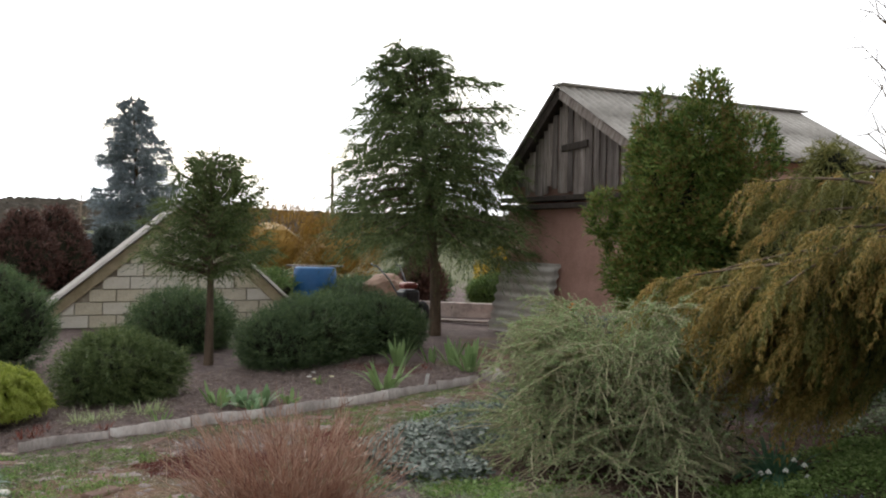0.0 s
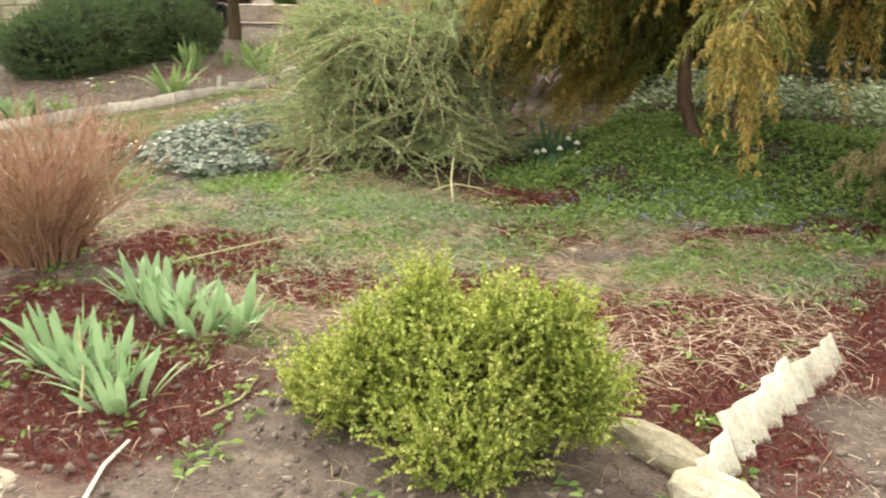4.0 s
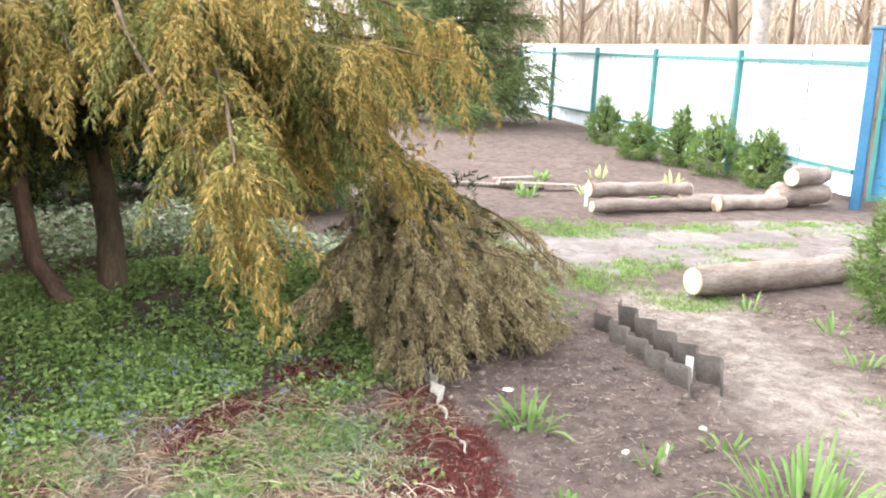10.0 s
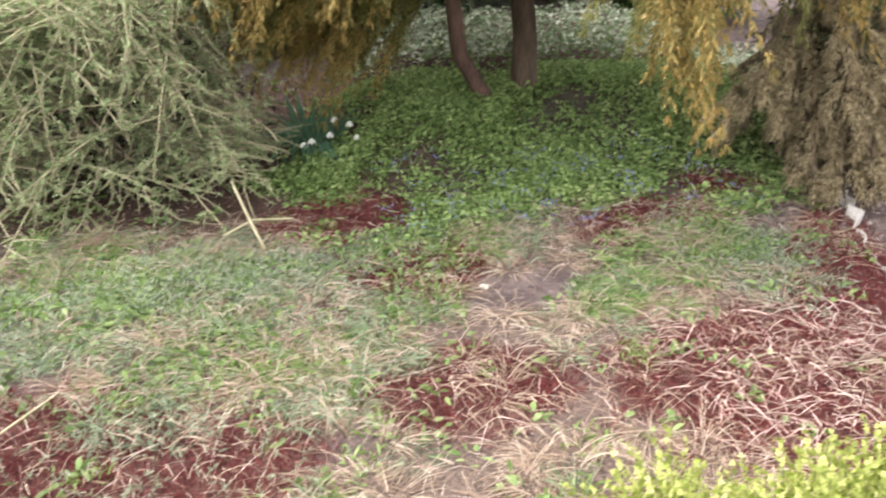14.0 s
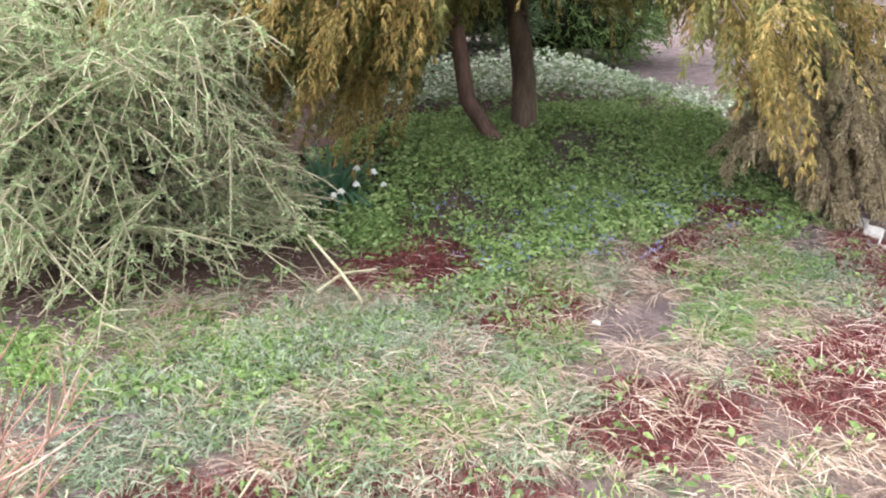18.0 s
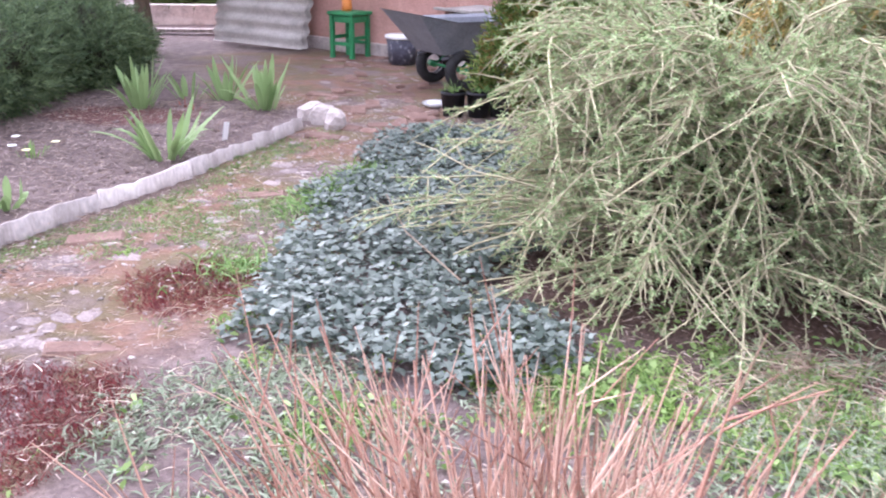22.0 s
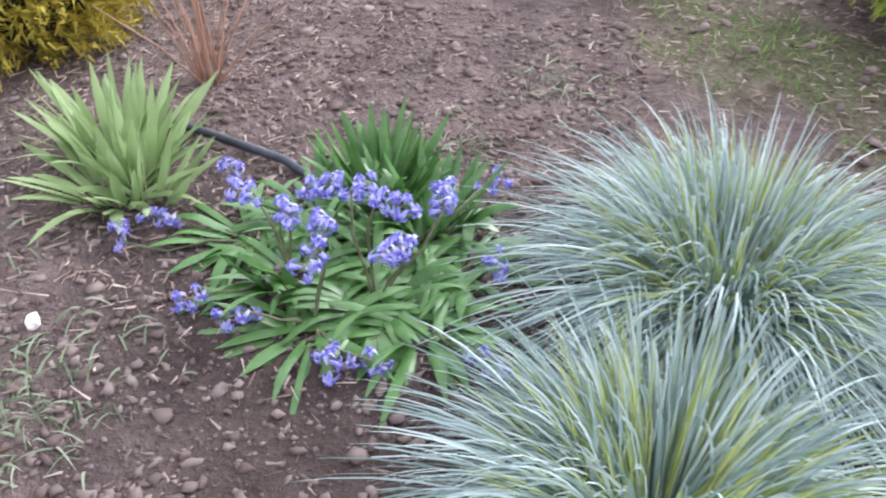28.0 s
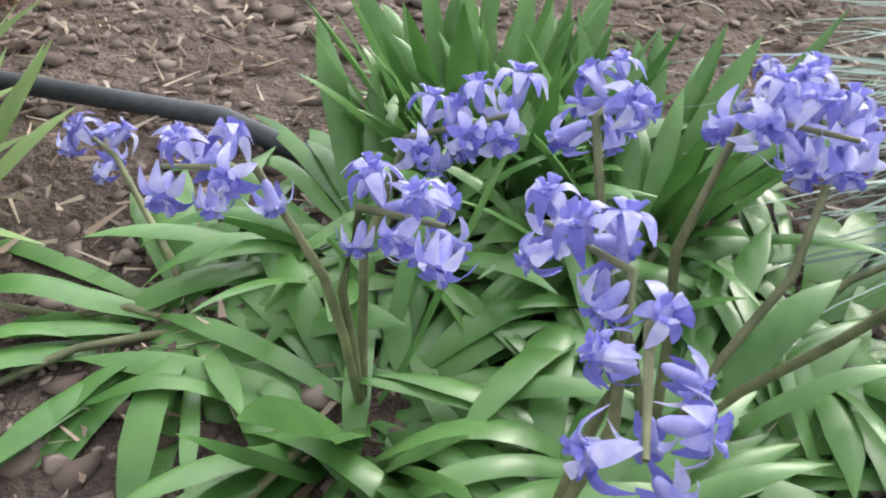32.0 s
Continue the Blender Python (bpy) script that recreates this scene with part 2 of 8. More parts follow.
def mesh_np(name, verts, faces, smooth=False):
    """A mesh from arrays; all faces have the same number of corners."""
    me = bpy.data.meshes.new(name)
    verts, faces = np.asarray(verts, np.float32), np.asarray(faces, np.int32)
    me.vertices.add(len(verts))
    me.vertices.foreach_set("co", verts.ravel())
    k = faces.shape[1]
    me.loops.add(faces.size)
    me.loops.foreach_set("vertex_index", faces.ravel())
    me.polygons.add(len(faces))
    me.polygons.foreach_set("loop_start", np.arange(0, faces.size, k, dtype=np.int32))
    if smooth:
        me.polygons.foreach_set("use_smooth", np.ones(len(faces), bool))
    me.update(calc_edges=True)
    me.validate()
    return me


def join_np(*pieces):
    vs, fs, n = [], [], 0
    for v, f in pieces:
        vs.append(v)
        fs.append(np.asarray(f) + n)
        n += len(v)
    return np.concatenate(vs), np.concatenate(fs)


def unit(v):
    return v / np.maximum(np.linalg.norm(v, axis=-1, keepdims=True), 1e-9)


def blades(base, ahead, length, width, droop=0.0, seg=3, shape="leaf", side=None, fold=0.0):
    """Curved tapering blades, one for each base point: arrays of bases, directions, lengths and widths."""
    base, ahead = np.asarray(base, float), unit(np.asarray(ahead, float))
    n = len(base)
    length, width, droop = (np.broadcast_to(np.asarray(a, float), n) for a in (length, width, droop))
    if side is None:
        r = rng.normal(size=(n, 3))
        side = unit(np.cross(ahead, r))
    s = np.linspace(0, 1, seg + 1)
    prof = {"leaf": np.sin(np.pi * (0.14 + 0.83 * s)) ** 0.8, "grass": (1 - s) ** 0.6 + 0.03, "strap": np.minimum(1.0, np.minimum(0.55 + 1.6 * s, (1.0 - s) * 3.2 + 0.05)),
            "needle": np.array([1.0] * seg + [0.25])}[shape]
    mid = base[:, None] + ahead[:, None] * (s[None, :, None] * length[:, None, None])
    mid[:, :, 2] -= droop[:, None] * length[:, None] * s[None] ** 2
    off = side[:, None] * (0.5 * width[:, None, None] * prof[None, :, None])
    if fold:
        up = unit(np.cross(side, ahead))
        a, b = mid - off + up[:, None] * fold * width[:, None, None] * prof[None, :, None], mid + off + up[:, None] * fold * width[:, None, None] * prof[None, :, None]
        v = np.stack([a, mid, b], 2).reshape(-1, 3)
        q = np.array([[[3 * i, 3 * i + 1, 3 * i + 4, 3 * i + 3], [3 * i + 1, 3 * i + 2, 3 * i + 5, 3 * i + 4]] for i in range(seg)]).reshape(-1, 4)
        return v, (np.arange(n)[:, None, None] * 3 * (seg + 1) + q[None]).reshape(-1, 4)
    v = np.stack([mid - off, mid + off], 2).reshape(-1, 3)
    q = np.array([[2 * i, 2 * i + 1, 2 * i + 3, 2 * i + 2] for i in range(seg)])
    return v, (np.arange(n)[:, None, None] * 2 * (seg + 1) + q[None]).reshape(-1, 4)


def tubes(lines, sides=5):
    """Round tapering stems along polylines of (x, y, z, radius)."""
    vs, fs, n = [], [], 0
    ang = np.arange(sides) * 2 * np.pi / sides
    for line in lines:
        line = np.asarray(line, float)
        p, r = line[:, :3], line[:, 3]
        t = unit(np.gradient(p, axis=0))
        ref = np.where(np.abs(t[:, 2:3]) > 0.9, np.array([[1.0, 0, 0]]), np.array([[0, 0, 1.0]]))
        u = unit(np.cross(t, ref))
        w = np.cross(t, u)
        ring = p[:, None] + r[:, None, None] * (np.cos(ang)[None, :, None] * u[:, None] + np.sin(ang)[None, :, None] * w[:, None])
        k = len(p)
        vs.append(ring.reshape(-1, 3))
        i, j = np.meshgrid(np.arange(k - 1), np.arange(sides), indexing="ij")
        a, b = i * sides + j, i * sides + (j + 1) % sides
        fs.append(np.stack([a, b, b + sides, a + sides], -1).reshape(-1, 4) + n)
        n += k * sides
    return np.concatenate(vs), np.concatenate(fs)


def each_tube(name, lines, sides, material, parent):
    """One piece for every stem or limb."""
    for line in lines:
        part(name, mesh_np(name, *tubes([line], sides), smooth=True), material, parent)


def box(bm, size, at=(0, 0, 0), turn=None, bevel=0.0, jitter=0.0):
    """Adds a box with eased edges to a bmesh."""
    made = bmesh.ops.create_cube(bm, size=1.0)["verts"]
    for v in made:
        v.co = Vector([c * s + (rng.normal() * jitter if jitter else 0) for c, s in zip(v.co, size)])
    if bevel:
        edges = {e for v in made for e in v.link_edges}
        made = bmesh.ops.bevel(bm, geom=list(edges), offset=bevel, segments=1, affect="EDGES", profile=0.5)["verts"]
        made = list({v for v in made})
    m = Matrix.Translation(at) @ (turn.to_matrix().to_4x4() if turn is not None else Matrix())
    for v in made:
        v.co = m @ v.co
    return bm


def box_mesh(name, size, bevel=0.005, jitter=0.0):
    bm = box(bmesh.new(), size, bevel=bevel, jitter=jitter)
    me = bpy.data.meshes.new(name)
    bm.to_mesh(me)
    bm.free()
    return me


def stone_mesh(name, size, seed, detail=2, rough=0.25):
    """A rounded, uneven stone or clod."""
    bm = bmesh.new()
    bmesh.ops.create_icosphere(bm, subdivisions=detail, radius=0.5)
    for v in bm.verts:
        d = v.co.normalized()
        k = 1 + rough * noise.noise(d * 1.6 + Vector((seed * 3.1, seed, 0))) + 0.4 * rough * noise.noise(d * 4 + Vector((0, seed, seed)))
        c = Vector([math.copysign(abs(q) ** 0.7, q) for q in d]) * 0.5 * k
        v.co = Vector((c.x * size[0], c.y * size[1], c.z * size[2]))
    me = bpy.data.meshes.new(name)
    bm.to_mesh(me)
    bm.free()
    return me


def thing(name, label, category, at=(0, 0, 0), rz=0.0, group="", kind=""):
    ob = new(name)
    ob.matrix_world = pose(*at, 0, 0, rz)
    return tagged(ob, label, category, group, kind)


def sheet_np(width, length, wave=0.15, depth=0.05, thick=0.006, nx=None, ny=6, ragged=0.0):
    """A corrugated sheet lying in x (across the waves) and y, with thickness."""
    nx = nx or max(8, int(width / wave * 8))
    xs, ys = np.linspace(-width / 2, width / 2, nx + 1), np.linspace(0, length, ny + 1)
    X, Y = np.meshgrid(xs, ys, indexing="ij")
    if ragged:
        Y = Y + (Y / length) * ragged * np.array([[noise.noise((x * 3, 0.3, 0)) for y in ys] for x in xs])
    Z = depth / 2 * np.cos(2 * np.pi * X / wave)
    top = np.stack([X, Y, Z + thick / 2], -1).reshape(-1, 3)
    low = np.stack([X, Y, Z - thick / 2], -1).reshape(-1, 3)
    m = (nx + 1) * (ny + 1)
    i, j = np.meshgrid(np.arange(nx), np.arange(ny), indexing="ij")
    a = (i * (ny + 1) + j).ravel()
    q = np.stack([a, a + ny + 1, a + ny + 2, a + 1], -1)
    faces = [q, q[:, ::-1] + m]
    i = np.arange(nx)
    for e in (i * (ny + 1), i * (ny + 1) + ny):
        faces.append(np.stack([e, e + ny + 1, e + ny + 1 + m, e + m], -1))
    j = np.arange(ny)
    for e in (j, j + nx * (ny + 1)):
        faces.append(np.stack([e, e + 1, e + 1 + m, e + m], -1))
    return np.concatenate([top, low]), np.concatenate(faces)


# ---- ground ----
def spaced(lo, a, b, hi, step):
    mid = np.arange(a, b + 1e-6, step)
    left, right, d = [a], [b], step
    while left[-1] > lo:
        d *= 1.28
        left.append(max(lo, left[-1] - d))
    d = step
    while right[-1] < hi:
        d *= 1.28
        right.append(min(hi, right[-1] + d))
    return np.concatenate([left[::-1][:-1], mid, right[1:]])


def ground_z(x, y):
    """Height of the ground: small unevenness near, hills far off."""
    x, y = np.asarray(x, float), np.asarray(y, float)
    z = 0.012 * np.sin(1.7 * x + 0.6) * np.cos(1.3 * y) + 0.008 * np.sin(4.1 * x + 2.2 * y) * np.sin(3.3 * y - 1.0 * x)
    r = np.hypot(x, y)
    far = np.clip((r - 60) / 400, 0, 1)
    along = np.arctan2(y, x)
    z = z * np.clip(1 - (r - 12) / 20, 0, 1)
    ease = lambda f: np.clip(f, 0, 1) ** 2 * (3 - 2 * np.clip(f, 0, 1))
    z = z + 0.23 * ease((y - 5.1) / 1.0) * ease((x + 1.75) / 0.85) * ease((1.5 - x) / 0.7) * ease((12.0 - y) / 3.0)
    z = z + 0.07 * np.exp(-((x + 2.0) / 0.42) ** 2 - ((y - 4.35) / 0.34) ** 2)
    z = z + 0.32 * ease((y - 8.5) / 9.0) * ease((x - 5.0) / 4.0)
    return z + far ** 1.3 * (13 + 2.2 * np.sin(along * 5 + 1) + 1.0 * np.sin(along * 13))


gx, gy = spaced(-2600, -10, 5.5, 2600, 0.06), spaced(-2600, 0.2, 10.5, 2600, 0.06)
GX, GY = np.meshgrid(gx, gy, indexing="ij")
GZ = ground_z(GX, GY)


def wobble(x, y, k=1.0, s=0.0):
    """Smooth irregular values of about -1 to 1, for uneven borders."""
    return (np.sin(2.3 * k * x + 1.1 * k * y + s) + np.sin(-1.4 * k * x + 2.9 * k * y + 2.1 * s + 1) + 0.7 * np.sin(4.7 * k * x - 3.6 * k * y + 3 * s)
            + 0.5 * np.sin(9.1 * k * x + 7.7 * k * y + s) + 0.4 * np.sin(-13.0 * k * x + 15.0 * k * y + 2 * s)) / 3.0


def blob(x, y, cx, cy, rx, ry, turn=0.0, soft=0.3, rag=0.35, s=0.0):
    c, n = math.cos(radians(turn)), math.sin(radians(turn))
    u, v = ((x - cx) * c + (y - cy) * n) / rx, (-(x - cx) * n + (y - cy) * c) / ry
    d = np.hypot(u, v) + rag * wobble(x, y, 1.6, s + cx * 3 + cy)
    return np.clip((1 + soft / 2 - d) / soft, 0, 1)


def strip(x, y, line, half, soft=0.25, rag=0.12, s=0.0):
    """1 within half of a polyline."""
    d = np.full(np.shape(x), 1e9)
    for (ax, ay), (bx, by) in zip(line, line[1:]):
        t = np.clip(((x - ax) * (bx - ax) + (y - ay) * (by - ay)) / ((bx - ax) ** 2 + (by - ay) ** 2), 0, 1)
        d = np.minimum(d, np.hypot(x - ax - t * (bx - ax), y - ay - t * (by - ay)))
    d = d + rag * wobble(x, y, 2.0, s)
    return np.clip((half + soft / 2 - d) / soft, 0, 1)


PATH_LINE = [(-4.0, 2.2), (-4.5, 2.8), (-5.1, 3.6), (-5.0, 4.6), (-4.65, 5.6), (-4.4, 6.8), (-4.45, 8.2), (-4.9, 10.2), (-5.4, 11.3), (-4.5, 12.0)]
CURB_LINE = [(-6.04, 3.47), (-5.88, 4.05), (-5.62, 4.9), (-5.38, 5.55), (-5.07, 6.54), (-4.94, 7.21), (-4.86, 7.72)]
WAVE_LINE = [(-0.18, 2.5), (0.10, 3.5), (0.55, 4.46), (0.83, 5.25), (1.15, 5.9)]
SAND_LINE = [(0.9, 1.4), (1.75, 2.9), (2.05, 3.7), (2.5, 4.7), (2.8, 5.1)]
RED = [(-2.4, 3.5, 0.62, 0.3, 10), (-1.95, 3.35, 0.3, 0.25, 0), (-1.2, 3.62, 0.36, 0.24, 30), (-1.46, 4.9, 0.36, 0.24, 20), (-0.22, 4.72, 0.32, 0.2, 30), (-0.35, 3.55, 0.42, 0.42, 20),
       (0.3, 4.25, 0.16, 0.5, -30), (0.2, 5.03, 0.18, 0.14, 0), (-2.15, 2.35, 0.55, 0.45, 10), (-4.75, 4.02, 0.46, 0.32, 35), (-4.5, 5.1, 0.26, 0.24, 0),
       (-0.25, 3.0, 0.35, 0.42, 10), (-2.75, 2.75, 0.4, 0.3, 0), (-3.05, 2.45, 0.25, 0.14, -10), (-6.2, 7.9, 0.5, 0.3, 0), (-3.5, 3.3, 0.4, 0.3, 0), (-1.2, 2.95, 0.3, 0.2, 0), (-0.05, 3.55, 0.3, 0.3, 0), (0.33, 4.0, 0.16, 0.4, -25), (-4.62, 4.1, 0.34, 0.3, 0), (0.24, 4.98, 0.16, 0.12, 0), (-0.34, 4.61, 0.25, 0.14, 0), (-1.3, 4.45, 0.3, 0.2, 0)]
GREEN = [(-0.55, 5.5, 0.95, 0.6, 15), (-1.4, 5.4, 0.4, 0.3, 0), (-0.85, 5.0, 0.5, 0.3, 20), (-2.6, 4.5, 0.35, 0.25, 0), (-1.98, 4.35, 0.45, 0.3, 0), (-3.0, 4.5, 0.35, 0.25, 0),
         (-0.6, 4.08, 0.2, 0.11, 40), (-3.72, 4.2, 0.16, 0.12, 20), (-4.12, 4.83, 0.16, 0.1, 0), (-0.2, 4.4, 0.4, 0.25, 20), (-1.6, 4.15, 0.5, 0.2, 0), (0.1, 4.85, 0.25, 0.2, 0), (-2.5, 4.35, 0.35, 0.2, 0), (-1.1, 4.6, 0.35, 0.2, 0), (-1.7, 3.95, 0.4, 0.3, 0), (0.3, 5.4, 0.3, 0.35, 0), (-2.1, 4.0, 0.35, 0.3, 0),
         (-5.5, 3.1, 0.4, 0.2, 30), (-5.3, 3.85, 0.3, 0.14, 30), (-4.95, 3.2, 0.33, 0.2, 60), (2.9, 5.75, 0.5, 0.26, 20), (3.6, 7.7, 0.7, 0.35, 10), (2.5, 7.0, 0.5, 0.9, 0), (5.6, 6.75, 1.2, 0.2, -15),
         (-7.0, 2.85, 0.5, 0.3, 0), (-6.6, 3.1, 0.35, 0.18, 0), (-8.3, 1.6, 0.9, 0.7, 0), (-6.4, 5.9, 0.3, 0.2, 0), (2.2, 3.5, 0.2, 0.1, 0), (-4.4, 3.0, 0.4, 0.22, 30), (-2.85, 2.05, 0.45, 0.16, -25), (-2.5, 1.78, 0.4, 0.25, -20), (-3.75, 2.0, 0.6, 0.2, -30), (-4.6, 2.35, 0.3, 0.25, 0), (-5.1, 2.95, 0.25, 0.2, 0), (-0.4, 6.1, 1.1, 0.45, 5), (0.45, 5.9, 0.45, 0.5, 0), (3.4, 6.0, 0.9, 0.25, -10), (2.9, 5.2, 0.35, 0.25, 0), (4.6, 6.2, 0.7, 0.14, -15), (4.0, 7.3, 0.8, 0.3, -10), (6.4, 6.1, 0.8, 0.14, -15), (2.0, 6.3, 0.4, 0.8, 0)]
DRY = [(-1.6, 3.9, 0.9, 0.45, 10), (-0.5, 4.45, 0.6, 0.45, 20), (-1.7, 3.05, 0.8, 0.35, 0), (-0.4, 3.6, 0.5, 0.4, 0), (-3.3, 3.7, 0.5, 0.4, 0), (-1.0, 3.2, 0.7, 0.35, 0), (-2.0, 4.65, 0.6, 0.3, 0)]
IVY = [(-3.95, 5.1, 0.38, 0.5, 25), (-3.8, 5.9, 0.5, 0.7, 15), (-3.85, 7.0, 0.5, 0.85, 8), (-3.5, 4.85, 0.4, 0.3, 0)]
SILVER = [(-2.15, 4.45, 0.6, 0.34, 0), (-1.9, 3.85, 0.5, 0.4, 0), (-4.1, 4.35, 0.42, 0.3, 20), (-3.9, 4.15, 0.4, 0.28, 0), (-1.1, 4.6, 0.4, 0.2, 0), (0.0, 4.3, 0.3, 0.4, 0), (-2.5, 4.1, 0.5, 0.3, 0), (-3.2, 4.2, 0.4, 0.3, 0)]
VARIEG = [(0.1, 7.6, 1.6, 0.7, -10), (0.6, 7.0, 0.8, 0.5, 0), (-0.6, 6.9, 0.7, 0.35, 0)]


def cover(which, x, y, s=0.0):
    out = np.zeros(np.shape(x))
    for b in which:
        out = np.maximum(out, blob(x, y, *b, s=s))
    return out


def curb_x(y):
    ys, xs = [p[1] for p in CURB_LINE], [p[0] for p in CURB_LINE]
    return np.interp(y, ys, xs)


def wave_x(y):
    return np.interp(y, [p[1] for p in WAVE_LINE], [p[0] for p in WAVE_LINE])


def mask_of(kind, x, y):
    x, y = np.asarray(x, float), np.asarray(y, float)
    if kind == "path":
        return np.maximum(strip(x, y, PATH_LINE, 0.62, 0.3, 0.14) * (x > curb_x(y) - 0.02), blob(x, y, -4.9, 10.4, 1.7, 1.9, s=2))
    if kind == "sand":
        return strip(x, y, SAND_LINE, 0.34, 0.5, 0.24)
    if kind == "paved":
        return np.maximum(blob(x, y, 5.2, 6.2, 2.7, 0.85, -12, 0.25, 0.12), blob(x, y, 7.0, 5.0, 2.4, 1.3, 0, 0.3, 0.12))
    bare = 1 - blob(x, y, -0.88, 4.2, 0.26, 0.13, 20, 0.3, 0.2)
    if kind == "red":
        return cover(RED, x, y) * bare
    if kind == "silver":
        return cover(SILVER, x, y, 5.0) * bare * np.clip(0.55 + 0.9 * wobble(x, y, 2.2, 5.0), 0.05, 1)
    if kind == "pathgreen":
        return np.maximum(strip(x, y, [(a + 0.16, b) for a, b in CURB_LINE], 0.07, 0.1, 0.06), mask_of("path", x, y) * np.clip(wobble(x, y, 1.3, 7.0) * 2.2 - 0.35, 0, 1) * (y < 8))
    if kind == "green":
        return np.maximum(cover(GREEN, x, y, 1.0) * bare * np.clip(0.62 + 0.9 * wobble(x, y, 2.6, 2.0), 0.06, 1), np.clip((np.hypot(x + 2, y - 5) - 17) / 6, 0, 1))
    if kind == "dry":
        return cover(DRY, x, y, 2.0) * bare
    if kind == "ivy":
        return cover(IVY, x, y, 3.0)
    if kind == "varieg":
        return cover(VARIEG, x, y, 4.0)
    if kind == "litter":
        return np.maximum(blob(x, y, -2.3, 5.45, 1.25, 0.75, 0, 0.4, 0.2, s=6), np.maximum(blob(x, y, -1.9, 6.6, 1.2, 0.9, 0, 0.4, 0.2, s=7), blob(x, y, 0.3, 7.2, 1.6, 1.2, 0, 0.4, 0.2, s=8)))
    # shade under the hyacinths and oat grass, put into darker soil
    if kind == "soil_shade":
        return np.maximum(blob(x, y, -5.64, 2.1, 0.42, 0.42, 0, 0.6, 0.25, s=9), blob(x, y, -5.5, 2.65, 0.5, 0.4, 0, 0.5, 0.25, s=10))
    if kind == "garden":
        inner = (x > curb_x(y) + 0.9) & (x < wave_x(y) - 0.02) & (y > 1.5) & (y < 8) & (x > -4.6)
        return inner.astype(float)
    return np.zeros(np.shape(x))


ground_me = mesh_np("ground", np.stack([GX, GY, GZ], -1).reshape(-1, 3),
                    (lambda i, j, n: np.stack([i * n + j, (i + 1) * n + j, (i + 1) * n + j + 1, i * n + j + 1], -1).reshape(-1, 4))(
                        *np.meshgrid(np.arange(len(gx) - 1), np.arange(len(gy) - 1), indexing="ij"), len(gy)), smooth=True)
for kind in ("path", "sand", "paved", "red", "green", "dry", "varieg", "litter", "soil_shade"):
    at = ground_me.attributes.new(kind, "FLOAT", "POINT")
    at.data.foreach_set("value", mask_of(kind, GX, GY).astype(np.float32).ravel())


def ground_material():
    m, nt, p = base_mat("garden_soil")
    geo = nt.nodes.new("ShaderNodeNewGeometry").outputs["Position"]
    big, mid, fine = noise_of(nt, 1.3, 5, 0.65, geo), noise_of(nt, 9.0, 5, 0.7, geo), noise_of(nt, 70.0, 4, 0.7, geo)
    col = ramp_of(nt, mid, [(0.25, (0.080, 0.061, 0.058)), (0.5, (0.155, 0.12, 0.112)), (0.75, (0.26, 0.208, 0.19))])
    col = mix_of(nt, 0.5, col, ramp_of(nt, big, [(0.3, (0.35, 0.34, 0.33)), (0.7, (0.66, 0.64, 0.62))]), "OVERLAY")

    def layer(col, kind, stops, noise_fac, contrast=0.5):
        a = nt.nodes.new("ShaderNodeAttribute")
        a.attribute_name = kind
        mul = nt.nodes.new("ShaderNodeMath")
        mul.operation = "MULTIPLY_ADD"
        mul.inputs[1].default_value = contrast
        nt.links.new(mid, mul.inputs[0])
        mul.inputs[2].default_value = 0.5 - contrast * 0.55
        sm = nt.nodes.new("ShaderNodeMath")
        sm.operation = "MULTIPLY"
        sm.inputs[1].default_value = 1.6
        sm.use_clamp = True
        k = nt.nodes.new("ShaderNodeMath")
        k.operation = "MULTIPLY"
        nt.links.new(a.outputs["Fac"], k.inputs[0])
        nt.links.new(mul.outputs[0], k.inputs[1])
        nt.links.new(k.outputs[0], sm.inputs[0])
        return mix_of(nt, sm.outputs[0], col, ramp_of(nt, noise_fac, stops))

    col = layer(col, "green", [(0.3, (0.06, 0.075, 0.03)), (0.7, (0.14, 0.17, 0.06))], fine)
    col = layer(col, "dry", [(0.3, (0.11, 0.08, 0.066)), (0.7, (0.27, 0.20, 0.155))], fine)
    col = layer(col, "red", [(0.3, (0.07, 0.025, 0.022)), (0.7, (0.17, 0.065, 0.052))], fine)
    col = layer(col, "path", [(0.25, (0.13, 0.098, 0.09)), (0.40, (0.22, 0.17, 0.155)), (0.50, (0.17, 0.135, 0.065)), (0.58, (0.26, 0.15, 0.10)), (0.66, (0.20, 0.155, 0.14)), (0.8, (0.33, 0.275, 0.25))], big, 0.25)
    col = layer(col, "litter", [(0.3, (0.055, 0.032, 0.022)), (0.7, (0.15, 0.09, 0.062))], fine, 0.2)
    # darker soil below the plants, with the shade between leaves in its colour
    col = layer(col, "soil_shade", [(0.3, (0.042, 0.031, 0.028)), (0.7, (0.10, 0.076, 0.068))], mid, 0.2)
    col = layer(col, "sand", [(0.3, (0.26, 0.21, 0.19)), (0.7, (0.52, 0.46, 0.42))], mid, 0.7)
    col = layer(col, "paved", [(0.3, (0.18, 0.15, 0.145)), (0.7, (0.34, 0.295, 0.285))], mid, 0.3)
    col = mix_of(nt, 0.45, col, ramp_of(nt, fine, [(0.3, (0.28, 0.28, 0.28)), (0.7, (0.72, 0.72, 0.72))]), "OVERLAY")
    nt.links.new(col, p.inputs["Base Color"])
    p.inputs["Roughness"].default_value = 0.95
    p.inputs["Specular IOR Level"].default_value = 0.15
    h = nt.nodes.new("ShaderNodeMath")
    h.operation = "MULTIPLY_ADD"
    h.inputs[1].default_value = 0.45
    nt.links.new(fine, h.inputs[0])
